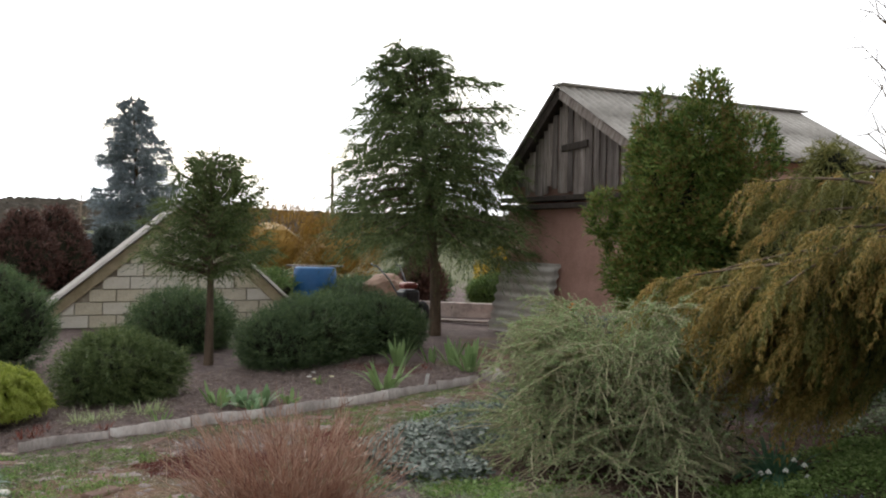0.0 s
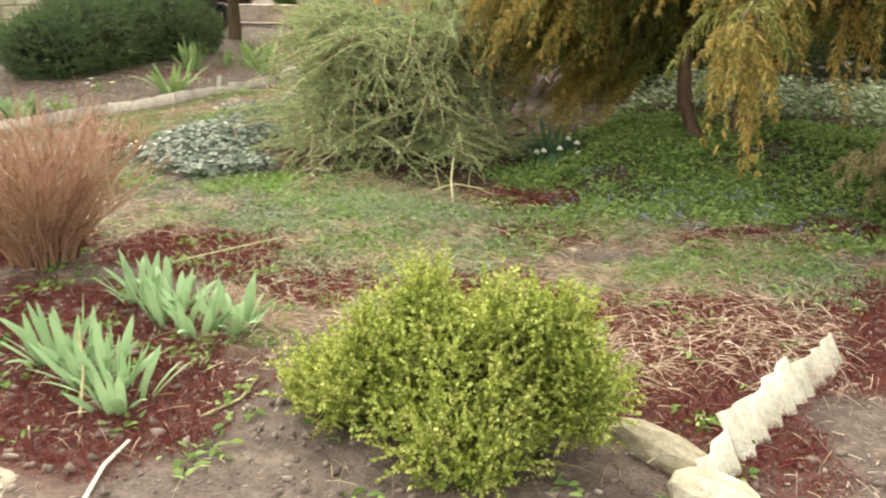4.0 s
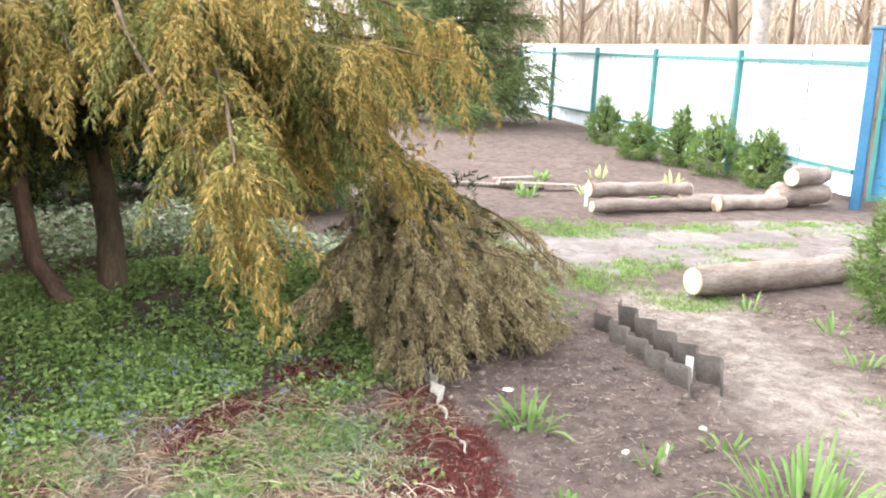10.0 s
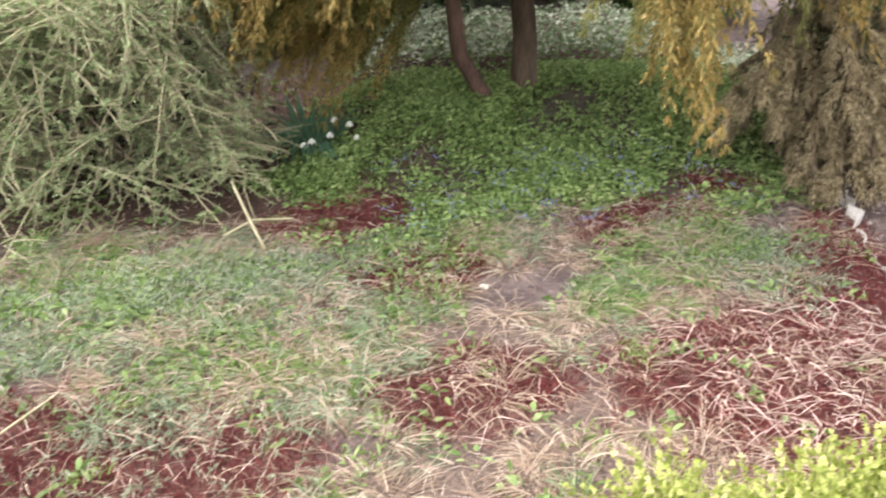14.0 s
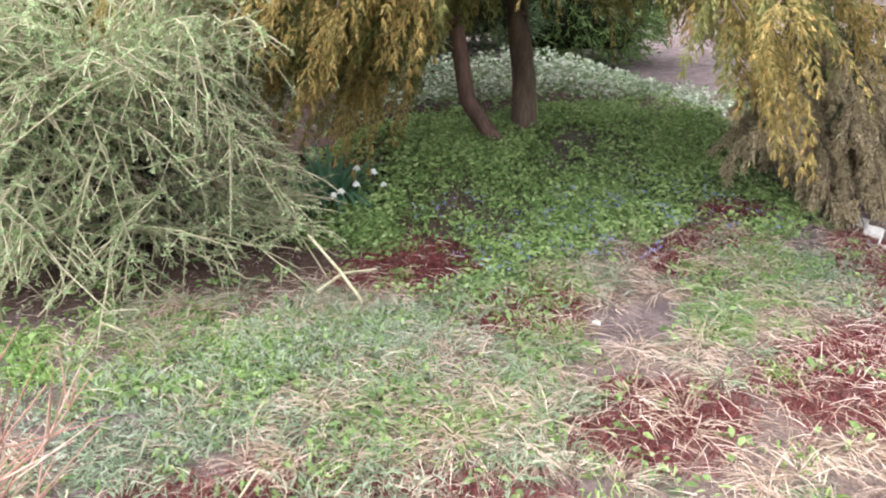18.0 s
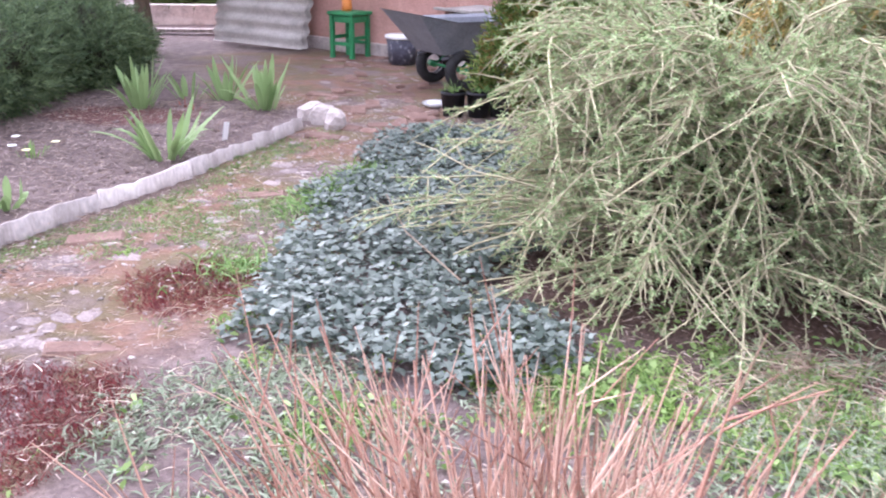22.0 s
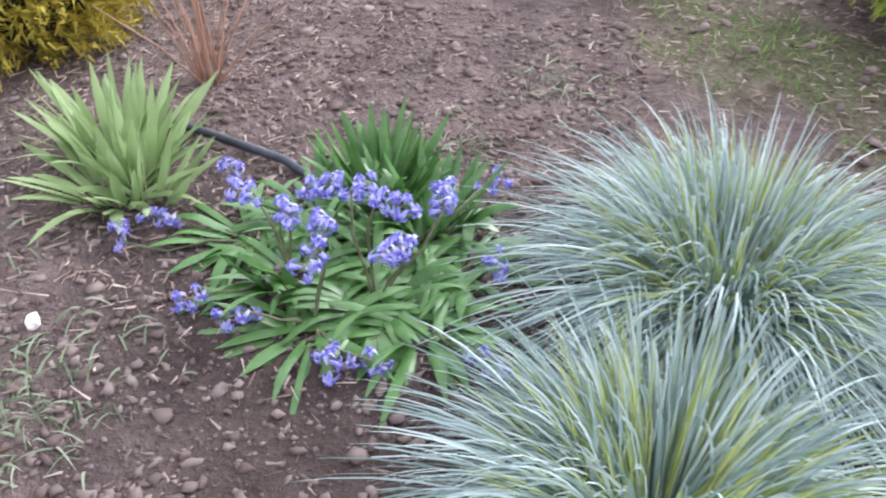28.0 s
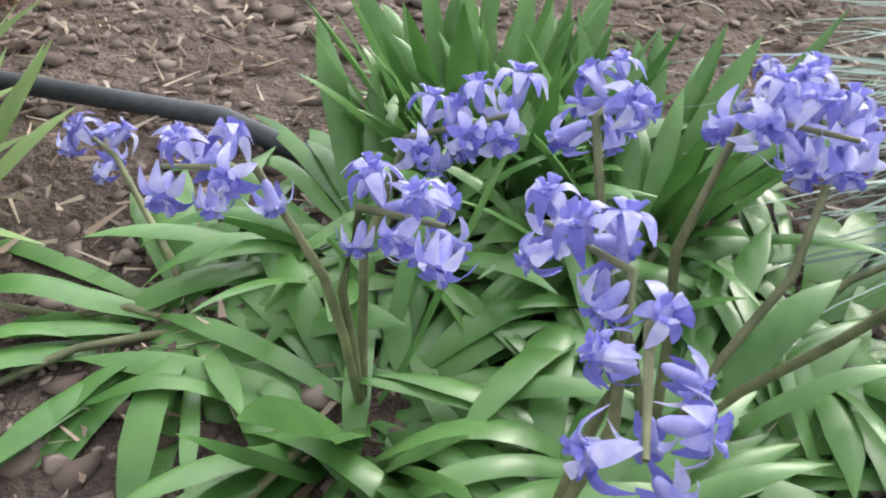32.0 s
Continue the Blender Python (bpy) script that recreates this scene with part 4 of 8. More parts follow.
def weeping_juniper():
    """Twisted stems, arching limbs and hanging tassels, olive within and golden at the tips."""
    global rng
    rng = np.random.default_rng(25)
    ob = thing("weeping_juniper", "large weeping golden-olive juniper on twisted stems", "tree", (-0.45, 6.15, 0))
    part("trunk", tubes([[(-0.14, -0.3, 0.05, 0.06), (-0.2, -0.24, 0.2, 0.05), (-0.32, -0.1, 0.42, 0.046), (-0.36, -0.02, 0.8, 0.042), (-0.3, 0.05, 1.2, 0.036), (-0.15, 0.1, 1.6, 0.03), (-0.2, 0.2, 2.2, 0.02)]], 9), surface("red_juniper_bark", [(0.3, (0.08, 0.05, 0.037)), (0.7, (0.20, 0.125, 0.095))], 9, 0.9, bump=0.8, stretch=(1, 1, 0.25)), ob, "curved reddish-brown stem")
    part("trunk", tubes([[(0.04, -0.08, 0.05, 0.1), (0.04, -0.06, 0.28, 0.075), (0.05, -0.02, 0.5, 0.066), (0.02, 0.06, 0.9, 0.06), (0.05, 0.15, 1.5, 0.05), (0.1, 0.2, 2.2, 0.03)]], 9), M_BARK, ob, "straight dark stem")
    limbs, tb, td, tl, gb, gd, gl, ib, idr = [], [], [], [], [], [], [], [], []
    # azimuths, count, start height, reach, tip height
    sets = [(166, 200, 20, (0.9, 1.5), (1.2, 2.0), (0.6, 1.25)), (174, 204, 22, (0.9, 1.5), (0.5, 1.45), (0.4, 0.8)), (196, 232, 20, (1.0, 1.6), (0.9, 1.6), (0.8, 1.3)), (228, 262, 18, (1.4, 1.8), (0.6, 1.2), (1.25, 1.6)),
            (268, 277, 6, (1.5, 1.9), (1.6, 2.05), (0.65, 1.0)), (262, 284, 8, (1.5, 1.9), (1.0, 1.6), (1.35, 1.7)), (284, 330, 20, (1.3, 1.8), (1.1, 1.95), (0.85, 1.5)),
            (322, 378, 18, (0.9, 1.7), (0.9, 1.6), (0.7, 1.5)), (20, 165, 26, (0.8, 1.8), (0.8, 1.5), (0.6, 1.5)), (0, 360, 20, (1.5, 1.9), (0.5, 1.3), (1.5, 1.9))]
    for a0, a1, count, hs, rs, ts in sets:
        for i in range(count):
            a = radians(a0 + (a1 - a0) * (i + rng.random()) / count)
            h, reach, tip = rng.uniform(*hs), rng.uniform(*rs), rng.uniform(*ts)
            s = np.linspace(0, 1, 9)
            top = max(h, tip) + 0.06 * reach
            z = h * (1 - s) ** 2 + 2 * top * s * (1 - s) + tip * s ** 2
            wig = 0.09 * np.sin(s * 7 + i)
            p = np.stack([math.cos(a) * reach * s - math.sin(a) * wig, 0.1 + math.sin(a) * reach * s + math.cos(a) * wig, z + 0.1], -1)
            limbs.append(np.column_stack([p, 0.017 * (1 - 0.8 * s) + 0.002]))
            out = np.array([math.cos(a), math.sin(a), 0.0])
            across = np.array([-math.sin(a), math.cos(a), 0.0])
            m = int(13 * reach)
            u = 0.22 + 0.78 * (np.arange(m) + rng.random(m)) / m
            b = np.stack([np.interp(u, s, p[:, c]) for c in range(3)], -1)
            sgn = np.where(np.arange(m) % 2, 1.0, -1.0)[:, None]
            d = unit(out * rng.uniform(0.3, 1.0, (m, 1)) + across * sgn * rng.uniform(0.25, 0.85, (m, 1)) + np.array([0, 0, 0.15]) * rng.normal(size=(m, 1)))
            ln = rng.uniform(0.22, 0.5, m) * (1.15 - 0.35 * u)
            gold = rng.random(m) < np.clip((u - 0.4) * 1.1, 0.06, 0.58)
            tb.append(b[~gold]); td.append(d[~gold]); tl.append(ln[~gold])
            gb.append(b[gold]); gd.append(d[gold]); gl.append(ln[gold])
            # hanging end of the bough
            k = 3
            gb.append(np.repeat(p[-1:], k, 0)); gd.append(unit(out + 0.35 * rng.normal(size=(k, 3)))); gl.append(rng.uniform(0.3, 0.5, k))
            # dark sprays along the inner limbs stand in for shade
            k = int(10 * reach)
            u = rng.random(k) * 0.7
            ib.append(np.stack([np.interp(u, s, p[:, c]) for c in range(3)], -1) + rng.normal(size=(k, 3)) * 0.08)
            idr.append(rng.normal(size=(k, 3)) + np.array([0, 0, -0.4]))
    each_tube("limb", limbs, 5, M_BARK, ob)
    cat = np.concatenate
    part("foliage", tassels(cat(tb), unit(cat(td)), cat(tl), 11, 4, 9, 0.085, 0.026, 0.0058), M_OLIVEJ, ob, "olive-green sprays")
    part("tip_foliage", tassels(cat(gb), unit(cat(gd)), cat(gl), 12, 3, 9, 0.075, 0.026, 0.0052), M_GOLDJ, ob, "golden-orange hanging tips")
    part("inner_foliage", sprays(cat(ib), unit(cat(idr)), 0.16 + 0.1 * rng.random(len(cat(ib))), 20, 0.05, 0.009, 0.8, 0.4), M_SHADEJ, ob, "dark inner sprays coloured as shade")
    # bare dead twigs that hang below the boughs
    lines = []
    for i in range(26):
        line = limbs[int(rng.integers(len(limbs)))]
        q = line[int(rng.integers(4, 8)), :3]
        e = np.array([rng.normal() * 0.14, rng.normal() * 0.14, -rng.uniform(0.12, 0.4)])
        lines.append(np.column_stack([q + e * np.linspace(0, 1, 4)[:, None] + rng.normal(size=(4, 3)) * 0.01, [0.004, 0.003, 0.002, 0.001]]))
        for j in range(2):
            f = q + e * rng.uniform(0.3, 0.9)
            lines.append(np.column_stack([f + (e * 0.3 + rng.normal(size=3) * 0.05) * np.linspace(0, 1, 4)[:, None], [0.0025, 0.002, 0.0015, 0.0008]]))
    each_tube("dead_twig", lines, 4, M_TWIGL, ob)
    return ob


weeping_juniper()


def brown_juniper():
    """Arching limbs whose feathery sprays fall outward over the soil."""
    global rng
    rng = np.random.default_rng(26)
    ob = thing("brown_juniper", "drooping brownish-green juniper beside the soil bed", "shrub", (1.05, 5.35, 0))
    n = 150
    s = np.linspace(0, 1, 8)
    lines, bases, dirs, lens, core = [], [], [], [], []
    for i in range(n):
        a = radians(rng.uniform(238, 352)) if i % 6 else radians(rng.uniform(180, 380))
        reach, h0 = rng.uniform(0.3, 0.95), rng.uniform(0.3, 0.85)
        tip = rng.uniform(0.02, 0.12) if i % 3 else rng.uniform(0.1, 0.5)
        z = h0 * (1 - s) + rng.uniform(0.25, 0.6) * s * (1 - s) * 2 * h0 + tip * s
        p = np.stack([-0.2 + math.cos(a) * reach * s, 0.12 + math.sin(a) * reach * s, z], -1) + rng.normal(size=(8, 3)) * 0.012
        lines.append(np.column_stack([p, 0.009 * (1 - 0.8 * s) + 0.001]))
        m = 9
        u = 0.2 + 0.8 * (np.arange(m) + rng.random(m)) / m
        bases.append(np.stack([np.interp(u, s, p[:, c]) for c in range(3)], -1))
        out = np.array([math.cos(a), math.sin(a), 0.0])
        dirs.append(out + 0.55 * rng.normal(size=(m, 3)) * np.array([1, 1, 0.5]))
        lens.append(rng.uniform(0.1, 0.28, m))
        core.append(p[1:5] + rng.normal(size=(4, 3)) * 0.05)
    each_tube("limb", lines, 4, M_BARK, ob)
    cat = np.concatenate
    part("foliage", tassels(cat(bases), unit(cat(dirs)), cat(lens), 9, 4, 9, 0.07, 0.024, 0.0058, 0.7), M_BROWNJ, ob)
    # the shade in the juniper's heart is coloured into these sprays
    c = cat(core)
    part("inner_foliage", sprays(c, unit(rng.normal(size=c.shape)), 0.15 + 0.1 * rng.random(len(c)), 20, 0.05, 0.009, 0.8, 0.3), M_SHADEJ, ob, "dark inner sprays coloured as shade")
    return ob


brown_juniper()

rng = np.random.default_rng(2424)
TH = [(0, 0, 0.9, 0.55, 0.55, 0.95), (-0.1, 0, 1.9, 0.5, 0.5, 0.8), (0.22, 0.05, 2.7, 0.26, 0.26, 0.5), (-0.28, 0, 2.6, 0.2, 0.2, 0.46), (0.55, 0.1, 1.7, 0.3, 0.3, 0.7), (-0.5, -0.1, 1.35, 0.26, 0.26, 0.5), (-0.74, -0.2, 1.78, 0.17, 0.17, 0.26), (0.62, 0.1, 2.3, 0.3, 0.3, 0.5), (0.15, 0, 2.35, 0.44, 0.4, 0.55), (0.85, 0.15, 1.5, 0.28, 0.28, 0.5)]
for k in range(26):
    a, h = rng.random() * 6.283, rng.uniform(0.3, 2.5)
    q = 0.62 * (1 - 0.2 * h) * rng.uniform(0.75, 1.1)
    TH.append((q * math.cos(a), q * math.sin(a), h, rng.uniform(0.13, 0.24), rng.uniform(0.13, 0.24), rng.uniform(0.25, 0.45)))
dense_shrub("house_thuja", "tall bushy green thuja with rusty patches", (-3.05, 8.55), TH,
            foliage("house_thuja_scales", (0.03, 0.055, 0.014), (0.10, 0.165, 0.036), (0.22, 0.30, 0.075), 2.2, accent=(0.24, 0.16, 0.055)), 11500, 0.19, 0.01, 24, up=1.0, needles=9, nwid=0.014, core=0.72, trunk=[[(0, 0, -0.1, 0.1), (0, 0, 1.2, 0.08), (0, 0, 2.4, 0.03)]])


def cotoneaster():
    """Long arching branches that fall outward, with short side shoots and tufts of small pale leaves all along them."""
    global rng
    rng = np.random.default_rng(27)
    ob = thing("cotoneaster", "arching pale green shrub with tangled leafy twigs", "shrub", (-2.55, 5.7, 0))
    stems, twigs, dead, lb, ld = [], [], [], [], []
    s = np.linspace(0, 1, 12)

    def tufts(q, k):
        v = np.sort(rng.random(k))
        t = np.linspace(0, 1, len(q))
        c = np.stack([np.interp(v, t, q[:, i]) for i in range(3)], -1)
        lb.append(np.repeat(c, 5, 0) + rng.normal(size=(k * 5, 3)) * 0.004)
        ld.append(rng.normal(size=(k * 5, 3)) + np.array([0, 0, 0.5]))

    for i in range(320):
        a = radians(rng.uniform(150, 400)) if i % 5 else radians(rng.uniform(0, 360))
        kind = i % 4
        if kind == 0:      # top boughs, nearly level
            reach, high, drop = rng.uniform(0.7, 1.25), rng.uniform(0.85, 1.2), rng.uniform(0.08, 0.32)
        elif kind == 1:    # boughs that arch and hang
            reach, high, drop = rng.uniform(0.6, 1.2), rng.uniform(0.75, 1.15), rng.uniform(0.3, 0.7)
        elif kind == 2:    # the middle
            reach, high, drop = rng.uniform(0.6, 1.3), rng.uniform(0.35, 0.8), rng.uniform(0.1, 0.45)
        else:              # low skirts near the ground
            reach, high, drop = rng.uniform(0.85, 1.55), rng.uniform(0.12, 0.42), rng.uniform(0.0, 0.25)
        reach *= 1 - 0.45 * max(0.0, math.cos(a)) ** 2 - (0.26 if kind < 2 else 0.08) * max(0.0, -math.cos(a)) ** 2
        z = high * (1 - (1 - s) ** 2.9) - drop * s ** 3
        bow = rng.normal() * 0.15
        p = np.stack([math.cos(a) * reach * s - math.sin(a) * bow * np.sin(s * 3), math.sin(a) * reach * s * 0.8 + math.cos(a) * bow * np.sin(s * 3), np.maximum(z, 0.02)], -1)
        p += np.cumsum(rng.normal(size=p.shape) * 0.006, 0)
        stems.append(np.column_stack([p, 0.0064 * (1 - 0.6 * s)]))
        if kind == 3 and i % 16 == 3:
            continue
        tufts(p[3:], 18)
        m = 16
        u = 0.28 + 0.7 * rng.random(m)
        b = np.stack([np.interp(u, s, p[:, c]) for c in range(3)], -1)
        t = unit(np.stack([np.interp(u, s, np.gradient(p[:, c])) for c in range(3)], -1))
        flat = unit(np.cross(t, [0, 0, 1.0])) * rng.choice([-1, 1], m)[:, None]
        d = unit(t * 0.9 + flat * rng.uniform(0.3, 1.2, (m, 1)) + 0.4 * rng.normal(size=(m, 3)))
        for j in range(m):
            ln = rng.uniform(0.08, 0.36) * (1.2 - 0.6 * u[j])
            f = np.linspace(0, 1, 4)
            q = b[j] + d[j] * ln * f[:, None]
            q[:, 2] -= 0.12 * ln * f ** 2
            twigs.append(np.column_stack([q, 0.0040 * (1 - 0.6 * f)]))
            tufts(q, max(2, int(ln * 27)))
    for i in range(420):
        a, r, h = rng.random() * 6.283, 0.6 * math.sqrt(rng.random()), rng.uniform(0.05, 0.75)
        q = np.array([math.cos(a) * r, math.sin(a) * r * 0.8, h])
        e = unit(np.array([math.cos(a), math.sin(a), 0.3]) + 0.8 * rng.normal(size=3)) * rng.uniform(0.15, 0.4)
        w = q + e * np.linspace(0, 1, 4)[:, None] + rng.normal(size=(4, 3)) * 0.015
        w[:, 2] = np.maximum(w[:, 2], 0.02)
        dead.append(np.column_stack([w, [0.004, 0.003, 0.0025, 0.001]]))
    each_tube("stem", stems, 4, M_TWIGL, ob)
    tagged(part("twig", tubes(twigs, 3), M_TWIGL, ob), kind="stuff")
    tagged(part("inner_twig", tubes(dead, 3), M_TWIG, ob, "dark bare inner twigs"), kind="stuff")
    # near-black leaves added where the shrub's heart is in shade
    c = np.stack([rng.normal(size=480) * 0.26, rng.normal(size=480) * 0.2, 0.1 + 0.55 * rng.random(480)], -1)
    part("inner_shade_leaves", sprays(c, rng.normal(size=c.shape), 0.12, 14, 0.03, 0.012, 0.9, 0.1), M_SHADECORE, ob, "near-black leaves standing for shade deep inside")
    b, d = np.concatenate(lb), np.concatenate(ld)
    part("foliage", blades(b, d, 0.012 + 0.011 * rng.random(len(b)), 0.007 + 0.006 * rng.random(len(b)), 0.2, 1, "leaf"), M_BARB, ob)
    return ob


cotoneaster()


def spirea():
    global rng
    rng = np.random.default_rng(29)
    ob = thing("spirea", "leafless reddish-brown twiggy spirea bush", "shrub", (-3.21, 3.16, 0))
    stems, fine = [], []
    s = np.linspace(0, 1, 6)
    for i in range(296):
        a, out, h = rng.random() * 6.283, rng.random() ** 0.6 * 0.54, rng.uniform(0.4, 0.7)
        r0 = 0.14 * rng.random()
        if i < 14:
            h += 0.18
        p = np.stack([math.cos(a) * (r0 + out * s ** 1.3), math.sin(a) * (r0 + out * s ** 1.3), h * s - 0.05 * out * s ** 2 - 0.02], -1) + rng.normal(size=(6, 3)) * 0.008
        stems.append(np.column_stack([p, 0.0042 * (1 - 0.7 * s)]))
        for j in range(9):
            u = rng.uniform(0.2, 0.95)
            b = np.array([np.interp(u, s, p[:, c]) for c in range(3)])
            d = unit(np.array([math.cos(a), math.sin(a), 2.0]) + rng.normal(size=3) * 0.9) * rng.uniform(0.06, 0.2)
            fine.append(np.column_stack([b + d * np.linspace(0, 1, 3)[:, None], [0.002, 0.0016, 0.0008]]))
    each_tube("stem", stems, 4, M_TWIGR, ob)
    tagged(part("twig", tubes(fine, 3), M_TWIGR, ob), kind="stuff")
    return ob


spirea()

# boxwood: upright sprigs in uneven lobes
rng = np.random.default_rng(28)
boxwood = thing("boxwood", "yellow-green variegated boxwood bush", "shrub", (-0.95, 2.54, 0))
BOX_LUMPS = [(0, 0, 0.25, 0.35, 0.3, 0.26), (0.2, 0.1, 0.36, 0.2, 0.18, 0.22), (-0.2, 0.05, 0.34, 0.2, 0.2, 0.2), (-0.4, -0.08, 0.17, 0.2, 0.18, 0.16), (0.05, -0.24, 0.14, 0.28, 0.2, 0.16), (0.36, 0.02, 0.25, 0.17, 0.16, 0.18)]
BOX_LUMPS = [tuple(0.81 * c for c in q) for q in BOX_LUMPS] + [(-0.44, -0.04, 0.1, 0.16, 0.12, 0.1), (0.08, 0.0, 0.37, 0.1, 0.1, 0.16), (-0.16, 0.06, 0.37, 0.09, 0.09, 0.15), (0.26, 0.06, 0.36, 0.09, 0.09, 0.14), (-0.3, -0.05, 0.27, 0.06, 0.06, 0.14), (0.36, -0.05, 0.26, 0.06, 0.06, 0.14)]
BOX_LUMPS = [(a, b, c * 0.92, d, e, f * 0.92) for a, b, c, d, e, f in BOX_LUMPS]
# filler lump; its near-black colour is the shade inside the bush
part("inner_filler", core_mesh([(0, 0.02, 0.2, 0.33, 0.28, 0.2)], 0.45, 4), M_SHADECORE, boxwood)
p, out = lump_points(3800, BOX_LUMPS, 0.75)
d = unit(out * 0.8 + np.array([0, 0, 0.8]) + 0.5 * rng.normal(size=p.shape))
tagged(part("sprig", tubes([np.column_stack([np.stack([q - e * 0.06, q + e * 0.06]), [0.0016, 0.0008]]) for q, e in zip(p[::3], d[::3])], 3), M_TWIG, boxwood), kind="stuff")
part("foliage", sprays(p - d * 0.05, d, 0.11 + 0.05 * rng.random(len(p)), 20, 0.017, 0.010, 1.1, 0.0), M_BOX, boxwood)

def mop_shrub():
    """A low mound of thread-like shoots that hang over one another."""
    global rng
    rng = np.random.default_rng(21)
    lumps = [(0, 0, 0.2, 0.43, 0.55, 0.33), (0.1, -0.2, 0.22, 0.34, 0.34, 0.27), (0.05, 0.22, 0.2, 0.34, 0.32, 0.26)]
    ob = thing("yellow_shrub", "golden mop-like thread cypress shrub", "shrub", (-7.05, 3.68, gz(-7.05, 3.68)))
    # near-black filler: shade between the threads, as colour
    part("inner_filler", core_mesh(lumps, 0.6, 21), M_SHADECORE, ob)
    p, out = lump_points(2700, lumps, 0.4)
    d = unit(out + np.array([0, 0, 0.45]) + 0.35 * rng.normal(size=p.shape))
    part("foliage", tassels(p - d * 0.06, d, rng.uniform(0.12, 0.24, len(p)), 8, 3, 8, 0.05, 0.02, 0.0042, 0.75), M_YELLOW, ob)
    return ob


mop_shrub()
dense_shrub("spruce_mound", "low dark green nest spruce mound", (-7.1, 4.98), [(0, 0, 0.22, 0.44, 0.54, 0.40), (0.1, 0.25, 0.2, 0.36, 0.36, 0.32), (0.2, -0.2, 0.3, 0.2, 0.2, 0.2), (-0.1, 0.0, 0.45, 0.2, 0.3, 0.16), (0.15, 0.5, 0.3, 0.2, 0.15, 0.14)], M_SPRUCE, 3400, 0.17, 0.01, 22, up=0.15, droop=0.15, needles=14, nwid=0.006, shell=0.45)
dense_shrub("spreading_juniper", "dark green spreading juniper", (-7.25, 7.75), [(0, 0, 0.36, 0.55, 0.75, 0.45), (-0.05, 0.55, 0.38, 0.5, 0.55, 0.45), (0.0, -0.5, 0.3, 0.5, 0.5, 0.36)], M_HEDGE, 4200, 0.19, 0.01, 23, up=0.9, needles=11, nwid=0.007, group="spreading junipers")
dense_shrub("spreading_juniper", "dark green spreading juniper", (-7.15, 8.95), [(0, 0, 0.34, 0.5, 0.55, 0.42), (0.1, 0.3, 0.3, 0.4, 0.4, 0.34)], M_HEDGE, 2600, 0.19, 0.01, 33, up=0.9, needles=11, nwid=0.007, group="spreading junipers")
dense_shrub("spreading_juniper", "grey-green juniper before the brick gable", (-9.2, 7.5), [(0, 0, 0.3, 0.6, 0.75, 0.5)], M_HEDGE, 2200, 0.2, 0.01, 34, up=0.9, needles=10, nwid=0.008, group="spreading junipers")
dense_shrub("dwarf_pine", "bushy dwarf pine with upright tufts", (-9.4, 4.85), [(0, 0, 0.5, 0.5, 0.55, 0.5), (0.1, 0.5, 0.5, 0.4, 0.4, 0.5), (0.1, -0.5, 0.45, 0.4, 0.4, 0.45), (0, 0.3, 0.8, 0.3, 0.3, 0.35)], M_HEDGE, 3000, 0.2, 0.01, 35, up=1.3, needles=12, nwid=0.007)
dense_shrub("golden_thuja", "small golden thuja with flat sprays", (-6.5, 1.08), [(0, 0, 0.25, 0.32, 0.32, 0.34)], foliage("golden_thuja_scales", (0.14, 0.13, 0.02), (0.38, 0.32, 0.04), (0.6, 0.48, 0.08), 4.0), 1500, 0.1, 0.01, 36, up=0.5, needles=10, nwid=0.007)
# far conifers and shrubs
M_DARKCOL = foliage("dark_columns", (0.05, 0.065, 0.058), (0.08, 0.10, 0.088), (0.12, 0.145, 0.125), 0.8)
M_RUSSET = foliage("russet_columns", (0.06, 0.035, 0.03), (0.12, 0.065, 0.052), (0.18, 0.10, 0.08), 0.8)
for i, (x, y, h, r, mt, lb) in enumerate([(-20.5, 8.9, 2.9, 0.8, M_DARKCOL, "dark column-shaped evergreen thuja"), (-20.2, 7.6, 3.1, 0.9, M_DARKCOL, "dark column-shaped evergreen thuja"), (-20.8, 10.4, 2.6, 0.6, M_DARKCOL, "dark column-shaped evergreen thuja"), (-20.5, 6.4, 3.0, 0.9, M_DARKCOL, "dark column-shaped evergreen thuja"),
                                           (-19.2, 11.2, 1.9, 0.8, M_RUSSET, "russet winter-browned column thuja"), (-19.6, 12.3, 2.0, 0.8, M_RUSSET, "russet winter-browned column thuja"), (-19.5, 13.6, 1.5, 0.5, M_DARKCOL, "small dark column-shaped thuja"),
                                           (-20.0, 5.0, 2.6, 0.9, M_DARKCOL, "dark column-shaped evergreen thuja"), (-10.3, 14.6, 1.1, 0.45, M_RUSSET, "small brown egg-shaped thuja"), (-22.0, 15.8, 1.6, 0.9, M_DARKCOL, "dark column-shaped evergreen thuja")]):
    dense_shrub("column_thuja", lb, (x, y), [(0, 0, h * 0.42, r, r, h * 0.48), (0, 0, h * 0.7, r * 0.6, r * 0.6, h * 0.34)], mt, 1600, 0.3, 0.01, 40 + i, up=1.5, needles=8, nwid=0.03, core=0.85, group="column thujas", category="tree")
M_WILLOW = foliage("willow_twigs", (0.14, 0.08, 0.02), (0.30, 0.18, 0.04), (0.45, 0.29, 0.07), 0.8, trans=0.1)
for i, (x, y, h, r) in enumerate([(-17.6, 17.6, 2.2, 1.5), (-16.2, 18.9, 1.9, 1.2), (-19.0, 16.6, 1.7, 1.1)]):
    dense_shrub("yellow_willow", "orange-yellow twiggy willow bush", (x, y), [(0, 0, h * 0.5, r, r, h * 0.55)], M_WILLOW, 2600, 0.5, 0.016, 60 + i, up=1.2, shape="grass", core=0.55, core_mat=M_WILLOW, group="willow bushes")
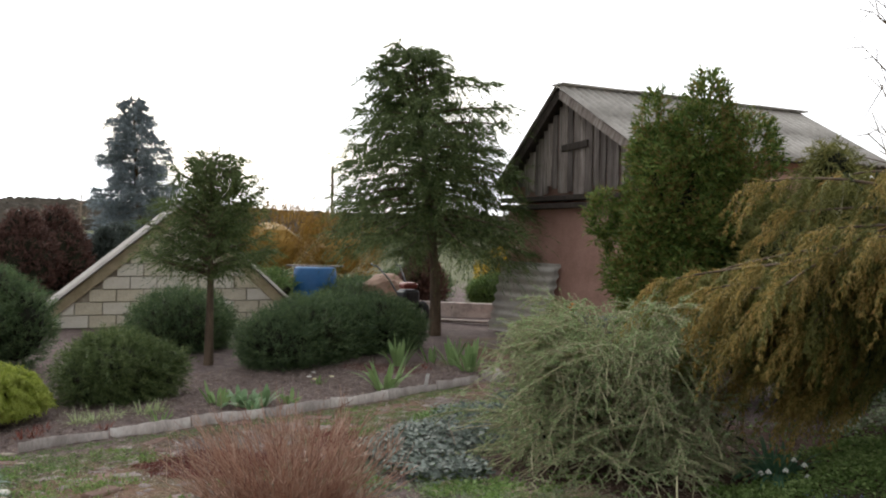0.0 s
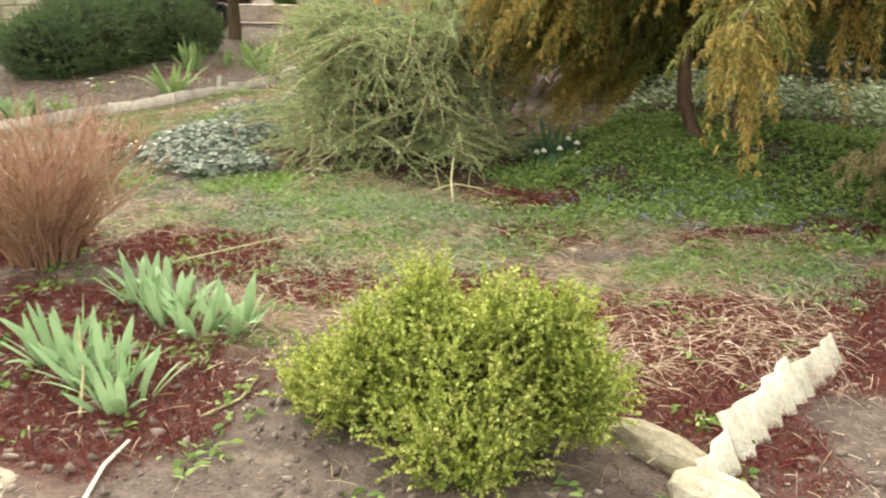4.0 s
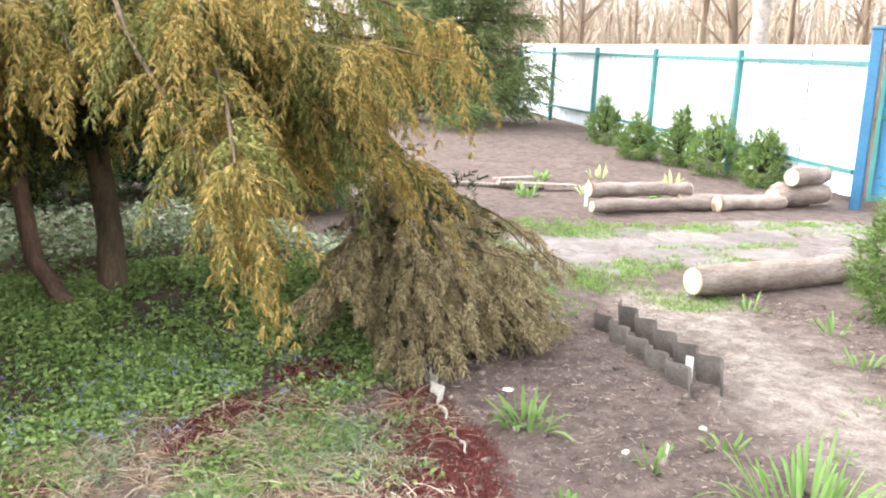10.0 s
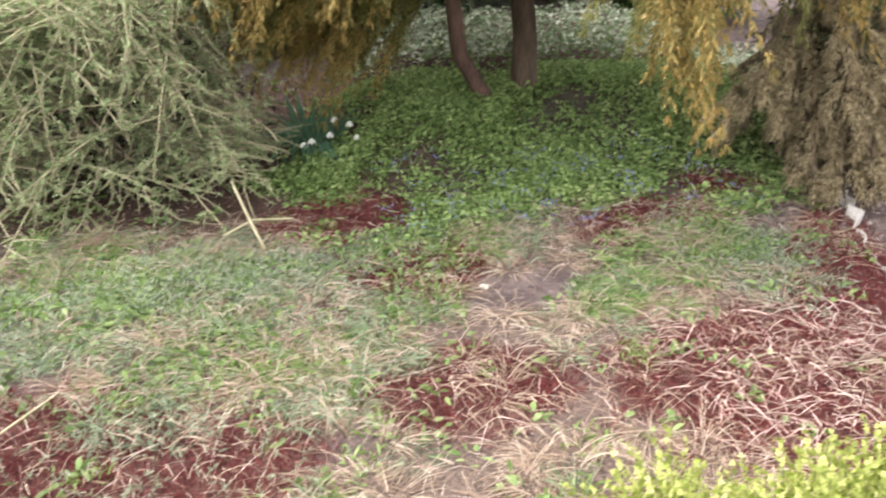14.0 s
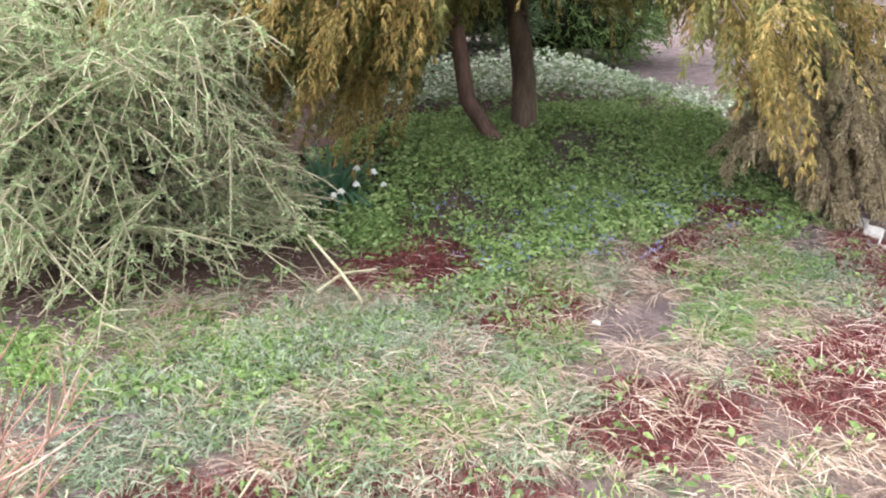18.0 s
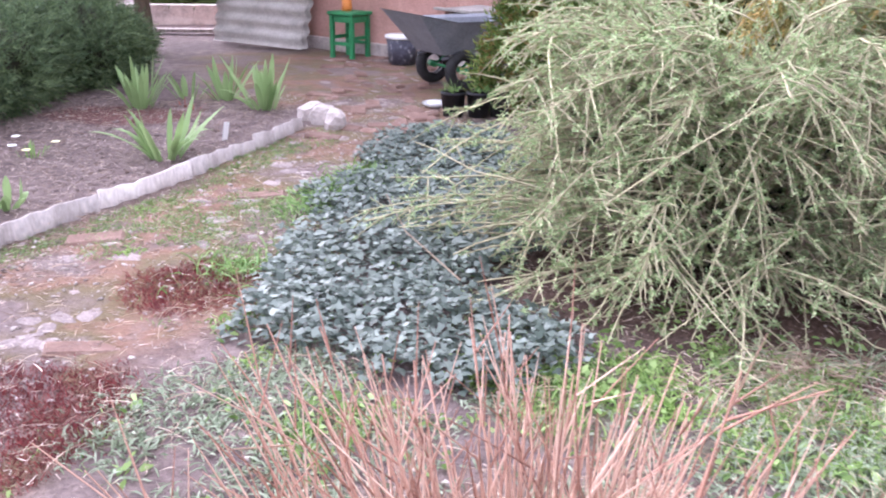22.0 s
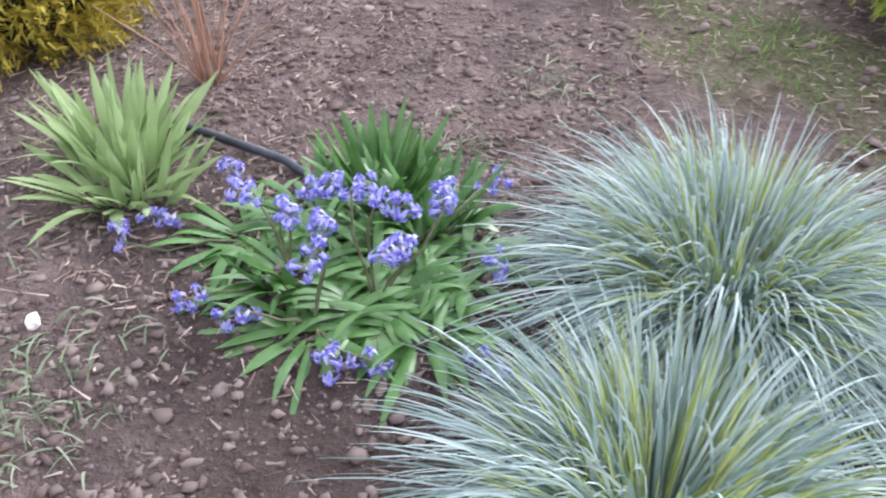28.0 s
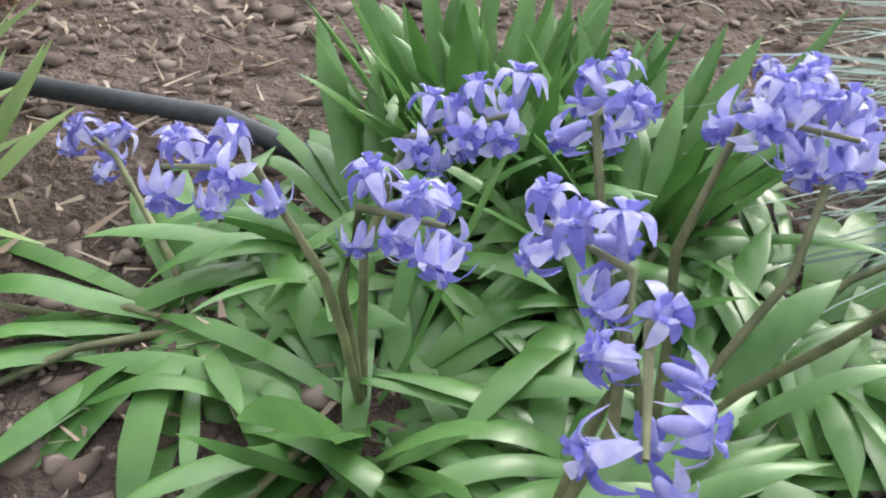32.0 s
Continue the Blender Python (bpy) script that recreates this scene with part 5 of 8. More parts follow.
M_FORS = foliage("forsythia_bloom", (0.25, 0.16, 0.01), (0.5, 0.33, 0.02), (0.7, 0.5, 0.05), 2.0)
dense_shrub("forsythia", "yellow blooming forsythia bush", (-9.6, 17.2), [(0, 0, 0.7, 0.9, 0.9, 0.6)], M_FORS, 2500, 0.07, 0.035, 64, core=0.7)
for i, (x, y, r, h) in enumerate([(-10.6, 12.9, 0.9, 0.7), (-12.2, 11.6, 1.0, 0.9), (-11.4, 15.8, 0.9, 0.8), (-9.3, 15.9, 0.6, 0.7), (0.6, 9.3, 0.9, 1.5), (1.9, 9.6, 1.0, 1.3), (-0.5, 9.0, 0.9, 1.6), (-1.6, 8.9, 0.8, 1.5)]):
    dense_shrub("garden_shrub", "dark evergreen garden shrub", (x, y), [(0, 0, h * 0.45, r, r, h * 0.55)], M_HEDGE if i % 2 == 0 else M_THUJA, 1500, 0.24, 0.01, 66 + i, up=0.8, needles=9, nwid=0.012, group="evergreen shrubs")
dense_shrub("olive_juniper", "loose olive-green juniper behind the weeping juniper", (-1.75, 8.3), [(0, 0, 0.9, 0.6, 0.5, 0.8), (0.25, 0.1, 1.7, 0.5, 0.45, 0.55), (-0.25, 0, 1.5, 0.4, 0.4, 0.5), (0.55, 0.1, 1.3, 0.4, 0.4, 0.6), (0.1, 0, 2.15, 0.25, 0.25, 0.3)], M_OLIVEJ, 3600, 0.24, 0.01, 79, up=0.1, droop=0.5, needles=12, nwid=0.009, core=0.6, shell=0.5, trunk=[[(0, 0, -0.1, 0.07), (0, 0, 1.0, 0.05), (0.05, 0, 1.9, 0.02)]])
# young thujas by the fence and the log
for i, (x, y, h, r) in enumerate([(9.75, 13.1, 0.9, 0.3), (9.0, 11.5, 0.75, 0.36), (9.05, 10.7, 0.95, 0.28), (8.75, 9.75, 0.95, 0.42), (8.5, 8.75, 0.85, 0.34)]):
    dense_shrub("young_thuja", "young green thuja planted along the fence", (x, y), [(0, 0, h * 0.38, r, r, h * 0.42), (0, 0, h * 0.65, r * 0.5, r * 0.5, h * 0.38)], M_THUJA, 420, 0.2, 0.01, 70 + i, up=0.9, needles=9, nwid=0.014, core=0.35, group="young thujas")
dense_shrub("young_thuja", "slender young thuja beside the felled log", (3.6, 4.22), [(0, 0, 0.34, 0.24, 0.24, 0.34), (0, 0, 0.66, 0.12, 0.12, 0.34)], M_THUJA, 460, 0.2, 0.01, 76, up=0.9, needles=11, nwid=0.008, core=0, trunk=[[(0, 0, -0.05, 0.012), (0, 0, 0.5, 0.008), (0, 0, 0.95, 0.003)]], group="young thujas")


def bare_wood(name, label, spots, seed, material, h0, h1):
    """Leafless trees far behind, as one tangle of trunks and twigs."""
    global rng
    rng = np.random.default_rng(seed)
    lines = []
    for x, y in spots:
        h = rng.uniform(h0, h1)
        s = np.linspace(0, 1, 6)
        z0 = gz(x, y)
        lean = rng.normal(size=2) * 0.05 * h
        lines.append(np.column_stack([x + lean[0] * s, y + lean[1] * s, z0 + h * s, 0.022 * h * (1 - 0.9 * s) + 0.01]))
        for j in range(34):
            u = rng.uniform(0.15, 1.0)
            a = rng.random() * 6.283
            ln = h * rng.uniform(0.12, 0.32) * (1.2 - 0.6 * u)
            b = np.array([x + lean[0] * u, y + lean[1] * u, z0 + h * u])
            d = np.array([math.cos(a), math.sin(a), rng.uniform(0.5, 1.6)])
            q = b + unit(d) * ln * np.linspace(0, 1, 4)[:, None]
            lines.append(np.column_stack([q, 0.006 * h * (1 - 0.85 * np.linspace(0, 1, 4)) * (1 - 0.6 * u)]))
            for k in range(3):
                v = rng.uniform(0.3, 1.0)
                c = b + unit(d) * ln * v
                e = unit(d + rng.normal(size=3)) * ln * rng.uniform(0.25, 0.5)
                lines.append(np.column_stack([c + e * np.linspace(0, 1, 3)[:, None], [0.0018 * h, 0.0014 * h, 0.0006 * h]]))
    ob = part(name, tubes(lines, 3), material)
    return tagged(ob, label, "woodland", kind="stuff")


M_FARW = surface("far_bare_wood", [(0.3, (0.22, 0.16, 0.12)), (0.7, (0.42, 0.33, 0.26))], 1.0, 0.95, bump=0)
rng = np.random.default_rng(80)
bare_wood("bare_woodland", "leafless brown woodland behind the white fence", [(16 + rng.uniform(0, 26), 4 + rng.uniform(0, 44)) for _ in range(80)], 81, M_FARW, 5, 10)
bare_wood("bare_thicket", "leafless scrub along the horizon", [(-60 - 60 * rng.random(), 20 + 90 * rng.random()) for _ in range(30)], 82, M_FARW, 3, 6)
bare_wood("bare_birch_twigs", "bare hanging twigs of a birch behind the juniper", [(-1.2, 9.6), (-1.0, 10.2)], 83, M_TWIG, 3.6, 4.2)
M_HILLW = foliage("hill_woods", (0.10, 0.09, 0.075), (0.15, 0.13, 0.11), (0.20, 0.17, 0.145), 0.02, trans=0.0, rough=0.95)
rng = np.random.default_rng(84)
n = 3000
ang = rng.uniform(radians(95), radians(175), n)
rad = rng.uniform(120, 420, n)
hx, hy = np.cos(ang) * rad, np.sin(ang) * rad
tagged(part("hill_scrub", blades(np.stack([hx, hy, ground_z(hx, hy) - 0.5], -1), np.stack([rng.normal(size=n) * 0.2, rng.normal(size=n) * 0.2, np.ones(n)], -1), rng.uniform(1.2, 2.6, n), rng.uniform(4, 9, n), 0.0, 2, "leaf"), M_HILLW),
       "grey-brown scrub on the far hillside", "woodland", kind="stuff")
# thin brushwood filling the woods behind the fence
rng = np.random.default_rng(88)
n = 12000
bx, by = rng.uniform(22, 52, n), rng.uniform(2, 60, n)
M_BRUSH = foliage("tan_brushwood", (0.36, 0.29, 0.235), (0.42, 0.345, 0.28), (0.48, 0.40, 0.335), 0.2, trans=0.0, rough=0.95)
tagged(part("brushwood", blades(np.stack([bx, by, ground_z(bx, by) - 0.3], -1), np.stack([rng.normal(size=n) * 0.35, rng.normal(size=n) * 0.35, np.ones(n)], -1), rng.uniform(1.5, 8.0, n) ** 1.05, rng.uniform(0.03, 0.12, n), 0.0, 2, "grass"), M_BRUSH),
       "tan leafless brushwood behind the white fence", "woodland", kind="stuff")
# ---- clumps of leaves ----
def leaf_clump(name, label, at, count, height, width, spread, seed, material=None, droop=0.3, radius=0.06, shape="strap", seg=5, fold=0.12, lean=(0.0, 0.0), category="plant", group=""):
    """A clump in which every leaf is a piece of its own."""
    global rng
    rng = np.random.default_rng(seed)
    ob = thing(name, label, category, (*at, gz(*at)), group=group)
    for i in range(count):
        a = i * 2.399 + rng.normal() * 0.4
        o = spread * (0.15 + 0.85 * rng.random())
        d = np.array([math.cos(a) * o + lean[0], math.sin(a) * o + lean[1], 1.0])
        r = radius * math.sqrt(rng.random())
        v = blades([(math.cos(a) * r, math.sin(a) * r, -0.015)], [d], [height * rng.uniform(0.65, 1.1) * math.sqrt(1 + 0.4 * o * o)], [width * rng.uniform(0.75, 1.15)], [droop * rng.uniform(0.3, 1.2) * (0.4 + o)], seg, shape, fold=fold,
                   side=unit(np.array([[-math.sin(a + rng.normal() * 0.5), math.cos(a + rng.normal() * 0.5), 0.0]])))
        me = mesh_np("leaf", *v, smooth=True)
        part("leaf", me, material or M_IRIS, ob)
    return ob


M_HYLEAF = foliage("hyacinth_leaf", (0.016, 0.048, 0.013), (0.055, 0.15, 0.036), (0.20, 0.38, 0.12), 18.0, rough=0.34, spec=0.6, trans=0.14)
M_LILY = foliage("pale_lily_leaf", (0.22, 0.30, 0.10), (0.42, 0.50, 0.22), (0.62, 0.66, 0.40), 9.0)
M_BROAD = foliage("tulip_leaf", (0.07, 0.15, 0.07), (0.16, 0.28, 0.13), (0.30, 0.42, 0.22), 6.0, rough=0.45, spec=0.4)
M_STRIPE = foliage("striped_strap_leaf", (0.16, 0.24, 0.08), (0.36, 0.44, 0.20), (0.62, 0.66, 0.42), 12.0)
M_DAY = foliage("daylily_leaf", (0.08, 0.15, 0.04), (0.16, 0.28, 0.08), (0.30, 0.44, 0.16), 8.0)
M_GREYIRIS = foliage("young_iris_leaf", (0.14, 0.24, 0.13), (0.26, 0.40, 0.22), (0.42, 0.56, 0.34), 6.0)

# iris fans near the boxwood
for i, (x, y, h) in enumerate([(-2.52, 2.98, 0.2), (-2.36, 2.93, 0.22), (-2.24, 2.84, 0.23), (-2.1, 2.8, 0.2), (-2.0, 2.86, 0.2), (-2.42, 2.46, 0.22), (-2.26, 2.4, 0.2), (-2.12, 2.34, 0.22), (-2.0, 2.28, 0.2)]):
    leaf_clump("iris", "young grey-green iris fan in red stonecrop", (x, y), 19, h * 1.12, 0.029, 0.95, 100 + i, M_GREYIRIS, 0.3, 0.08, group="young irises")
# irises in the bed behind the curb
for i, (x, y, n, h, sp) in enumerate([(-6.25, 8.2, 22, 0.46, 0.45), (-5.4, 6.82, 28, 0.42, 0.8), (-5.34, 8.3, 24, 0.46, 0.6), (-5.75, 8.6, 16, 0.44, 0.5), (-6.15, 5.36, 12, 0.26, 0.45), (-5.73, 5.82, 9, 0.2, 0.5), (-7.27, 2.62, 34, 0.36, 0.5), (-6.05, 8.6, 8, 0.3, 0.5), (-4.25, 2.05, 30, 0.24, 0.7), (-4.45, 1.95, 26, 0.24, 0.7), (-4.62, 2.15, 22, 0.22, 0.7)]):
    leaf_clump("iris", "green iris clump in the flower bed", (x, y), n, h, 0.042, sp + 0.25, 120 + i, M_IRIS, 0.42, 0.08, group="irises")
for i, (x, y) in enumerate([(-5.95, 5.45), (-5.75, 5.4), (-5.85, 5.6)]):
    leaf_clump("tulip_plant", "broad-leaved tulip plant without flowers", (x, y), 14, 0.26, 0.055, 1.0, 140 + i, M_BROAD, 0.5, 0.04, "leaf", group="tulips")
for i, (x, y) in enumerate([(-6.43, 4.2), (-6.42, 4.32), (-6.43, 4.5), (-6.36, 4.74), (-6.33, 4.84)]):
    leaf_clump("striped_sedge", "cream-striped strappy sedge clump", (x, y), 44, 0.2, 0.009, 1.4, 150 + i, M_STRIPE, 0.7, 0.05, "grass", 4, 0.0, group="striped sedges")
leaf_clump("daylily", "fresh green daylily shoots", (-5.97, 4.6), 14, 0.17, 0.016, 0.8, 156, M_DAY, 0.4, 0.04, group="daylilies")
for i, (x, y, n, h) in enumerate([(1.06, 3.1, 70, 0.3), (0.72, 4.1, 26, 0.19), (0.9, 3.6, 10, 0.14), (1.28, 3.58, 10, 0.13), (3.06, 4.83, 12, 0.18), (3.1, 4.28, 12, 0.16), (2.7, 3.88, 12, 0.16), (0.45, 3.55, 7, 0.08), (0.5, 3.1, 8, 0.1), (0.85, 3.15, 7, 0.1), (2.95, 3.6, 12, 0.15), (3.35, 3.9, 10, 0.14), (1.6, 3.3, 6, 0.08)]):
    leaf_clump("daylily", "fresh green daylily clump in bare soil", (x, y), n, h, 0.017, 0.9, 160 + i, M_DAY, 0.5, 0.03 + 0.002 * n, group="daylilies", fold=0.2)
for i, (x, y) in enumerate([(0.78, 2.66), (0.92, 2.78), (0.7, 2.8)]):
    leaf_clump("lily", "pale yellow-green lily shoots", (x, y), 26, 0.3, 0.027, 1.0, 180 + i, M_LILY, 0.5, 0.04, "leaf", group="pale lilies")
for i, (x, y) in enumerate([(4.8, 9.2), (5.6, 9.0), (6.3, 8.6), (6.9, 10.2), (6.0, 10.4), (7.4, 9.3)]):
    leaf_clump("lily", "pale yellow-green perennial shoots", (x, y), 12, 0.25, 0.05, 0.9, 190 + i, M_LILY if i % 2 else M_DAY, 0.4, 0.1, "leaf", group="far perennials")
# snowdrop-like clump with white flowers below the cotoneaster
bulb = leaf_clump("snowflake_clump", "dark green strappy clump with white flowers", (-1.56, 5.86), 150, 0.37, 0.018, 1.1, 200, foliage("dark_strap_leaf", (0.04, 0.10, 0.055), (0.09, 0.20, 0.115), (0.19, 0.34, 0.21), 8.0), 0.75, 0.07)
M_PETALW = surface("white_petals", [(0.3, (0.72, 0.74, 0.66)), (0.7, (0.85, 0.86, 0.80))], 20, 0.6, bump=0)
M_PETALY = surface("pale_yellow_petals", [(0.3, (0.70, 0.66, 0.30)), (0.7, (0.82, 0.78, 0.45))], 20, 0.6, bump=0)


def bloom(parent, at, size, material, petals=6, seed=1, up=0.2):
    r = np.random.default_rng(seed)
    a = np.arange(petals) * 2 * np.pi / petals + r.random()
    d = np.stack([np.cos(a), np.sin(a), np.full(petals, up)], -1)
    b = np.zeros((petals, 3))
    ob = part("flower", mesh_np("flower", *blades(b, d, size * 0.5, size * 0.42, 0.35, 3, "leaf", side=unit(np.cross(d, [0, 0, 1.0])), fold=-0.1), smooth=True), material, parent)
    ob.matrix_local = Matrix.Translation(at)
    return ob


for i, (x, y, z) in enumerate([(0.18, -0.09, 0.1), (-0.01, -0.19, 0.05), (0.11, -0.04, 0.11), (0.08, -0.13, 0.06), (-0.05, -0.21, 0.04), (0.21, -0.16, 0.05)]):
    bloom(bulb, (x, y, z + 0.05), 0.055, M_PETALW, seed=i, up=-0.7)
nar = leaf_clump("narcissus", "narcissus clump with pale flowers", (-6.17, 6.72), 12, 0.13, 0.012, 0.7, 210, M_DAY, 0.4)
for i, (x, y, z) in enumerate([(-0.06, -0.08, 0.08), (0.05, -0.12, 0.07), (-0.12, 0.05, 0.1), (0.12, 0.06, 0.08)]):
    bloom(nar, (x, y, z), 0.06, M_PETALY if i % 2 else M_PETALW, seed=10 + i, up=0.5)
nar2 = leaf_clump("narcissus", "narcissus clump with a white flower in the soil bed", (0.72, 4.14), 16, 0.18, 0.013, 0.8, 211, M_DAY, 0.5)
bloom(nar2, (-0.03, 0.06, 0.12), 0.06, M_PETALW, seed=15, up=0.8)

# ---- blue oat grass ----
M_OATC = foliage("young_oat_blades", (0.16, 0.22, 0.05), (0.34, 0.42, 0.12), (0.54, 0.60, 0.26), 9.0)
M_OATD = foliage("dead_oat_blades", (0.08, 0.075, 0.06), (0.18, 0.17, 0.13), (0.36, 0.34, 0.26), 9.0, trans=0.1)


def oat_grass(at, radius, count, seed):
    global rng
    rng = np.random.default_rng(seed)
    ob = thing("blue_oat_grass", "mounded blue oat grass clump", "grass", (*at, 0), group="blue oat grass clumps")
    a = rng.random(count) * 6.283
    el = np.radians(16 + 66 * rng.random(count) ** 0.8)
    d = np.stack([np.cos(a) * np.cos(el), np.sin(a) * np.cos(el), np.sin(el)], -1) + 0.08 * rng.normal(size=(count, 3))
    r = 0.075 * np.sqrt(rng.random(count))
    b = np.stack([np.cos(a) * r, np.sin(a) * r, np.full(count, 0.0)], -1)
    ln = radius * (0.8 + 0.55 * rng.random(count)) * 1.12
    part("tuft", mesh_np("tuft", *blades(b, d, ln, 0.0042 + 0.0022 * rng.random(count), 0.42 + 0.5 * rng.random(count), 7, "grass"), smooth=True), M_FESCUE, ob)
    k = 760
    a = rng.random(k) * 6.283
    o = 0.1 + 0.75 * rng.random(k)
    d = np.stack([np.cos(a) * o, np.sin(a) * o, np.ones(k)], -1)
    r = 0.08 * np.sqrt(rng.random(k))
    part("centre", mesh_np("centre", *blades(np.stack([np.cos(a) * r, np.sin(a) * r, 0 * a], -1), d, radius * (0.62 + 0.45 * rng.random(k)), 0.0045, 0.35, 5, "grass"), smooth=True), M_OATC, ob, "yellow-green young blades")
    k = 420
    a = rng.random(k) * 6.283
    d = np.stack([np.cos(a), np.sin(a), 0.15 + 0.5 * rng.random(k)], -1)
    part("old_leaves", mesh_np("old_leaves", *blades(np.stack([np.cos(a) * 0.07, np.sin(a) * 0.07, 0 * a], -1), d, radius * (0.4 + 0.5 * rng.random(k)), 0.004, 0.25, 4, "grass"), smooth=True), M_OATD, ob, "dead grey-brown blades below")
    return ob


oat_grass((-5.78, 2.70), 0.38, 3000, 30)
oat_grass((-5.34, 2.58), 0.34, 2600, 31)

# ---- hyacinths ----
hy = thing("hyacinth_clump", "clump of double blue hyacinths fallen over broad leaves", "flowers", (-5.68, 2.08, 0))
rng = np.random.default_rng(300)


def hy_leaf(base, a, lift, length, width, droop, twist=0.0):
    d = np.array([math.cos(a), math.sin(a), lift])
    side = unit(np.array([[-math.sin(a + twist), math.cos(a + twist), 0.2 * rng.normal()]]))
    v, f = blades([base], [d], [length], [width], [droop], 9, "strap", fold=rng.uniform(0.1, 0.28), side=side)
    low = 0.004 + 0.02 * rng.random()
    v[:, 2] = np.where(v[:, 2] < low, low * 0.6 + 0.4 * v[:, 2], v[:, 2])
    part("leaf", mesh_np("leaf", v, f, smooth=True), M_HYLEAF, hy)


# crowns of bulbs: place, leaves, lift range, length range
CROWNS = [((-0.13, -0.17), 26, (0.25, 1.3)), ((-0.05, -0.07), 22, (0.4, 1.8)), ((-0.01, 0.08), 34, (0.25, 1.4)), ((0.06, 0.0), 20, (0.3, 1.2)), ((0.03, 0.16), 24, (0.3, 1.4)), ((-0.26, 0.04), 30, (1.2, 3.6)), ((-0.31, 0.01), 22, (1.4, 4.0)),
          ((-0.22, 0.13), 26, (0.9, 2.6)), ((-0.2, -0.06), 24, (0.5, 1.8)), ((-0.14, 0.1), 22, (0.5, 1.8)), ((-0.1, 0.2), 18, (0.4, 1.4))]
for (bx, by), count, lifts in CROWNS:
    for k in range(int(count * 2.05)):
        a = k * 2.399 + rng.normal() * 0.5
        o = 0.04 * math.sqrt(rng.random())
        lift = rng.uniform(*lifts)
        hy_leaf((bx + o * math.cos(a), by + o * math.sin(a), -0.01), a, lift, rng.uniform(0.13, 0.235) * (0.9 if lift < 0.9 else 1.0), rng.uniform(0.011, 0.0225), rng.uniform(0.35, 0.9) if lift < 1.5 else rng.uniform(0.12, 0.5), rng.normal() * 0.35)

M_FLORET = foliage("hyacinth_petals", (0.10, 0.09, 0.45), (0.25, 0.245, 0.70), (0.58, 0.57, 0.88), 120.0, rough=0.5, trans=0.3, accent=(0.84, 0.82, 0.95))
M_STEM = surface("hyacinth_stem", [(0.3, (0.10, 0.12, 0.06)), (0.7, (0.20, 0.20, 0.12))], 30, 0.5, bump=0.05)


def floret_mesh(seed):
    """A double bell: a short tube and two rings of recurved pointed petals."""
    r = np.random.default_rng(seed)
    pieces = []
    for ring, (n, lift, ln, wd, curl, z0) in enumerate([(6, 1.5, 0.025, 0.0085, 1.25, 0.006), (6, 2.6, 0.015, 0.007, 0.7, 0.010)]):
        a = np.arange(n) * 2 * np.pi / n + r.random() + 0.2 * r.normal(size=n)
        d = np.stack([np.cos(a), np.sin(a), lift * (0.8 + 0.4 * r.random(n))], -1)
        b = np.stack([np.cos(a) * 0.003, np.sin(a) * 0.003, np.full(n, z0)], -1)
        side = np.stack([-np.sin(a), np.cos(a), 0.2 * r.normal(size=n)], -1)
        pieces.append(blades(b, d, ln * (0.8 + 0.4 * r.random(n)), wd, curl, 5, "leaf", fold=0.22, side=side))
    zs = np.array([[0, 0, -0.012, 0.0012], [0, 0, -0.008, 0.0036], [0, 0, 0.0, 0.0046], [0, 0, 0.009, 0.0056]])
    pieces.append(tubes([zs], 7))
    return mesh_np("floret", *join_np(*pieces), smooth=True)


FLORETS = [floret_mesh(s) for s in range(8)]
for me in FLORETS:
    me.materials.append(M_FLORET)
HEADS = [(-5.75, 1.71, 0.035), (-5.80, 1.76, 0.04), (-5.62, 1.89, 0.035), (-5.58, 1.98, 0.05), (-5.95, 1.83, 0.05), (-5.73, 1.95, 0.165), (-5.69, 2.03, 0.165), (-5.76, 2.06, 0.165), (-5.655, 2.095, 0.175),
         (-5.59, 2.10, 0.17), (-5.76, 2.13, 0.175), (-5.70, 2.19, 0.195), (-5.61, 2.21, 0.185), (-5.79, 2.25, 0.15), (-5.95, 2.31, 0.08), (-5.76, 2.34, 0.06), (-5.53, 2.13, 0.035), (-5.54, 2.19, 0.035), (-5.56, 2.35, 0.045)]
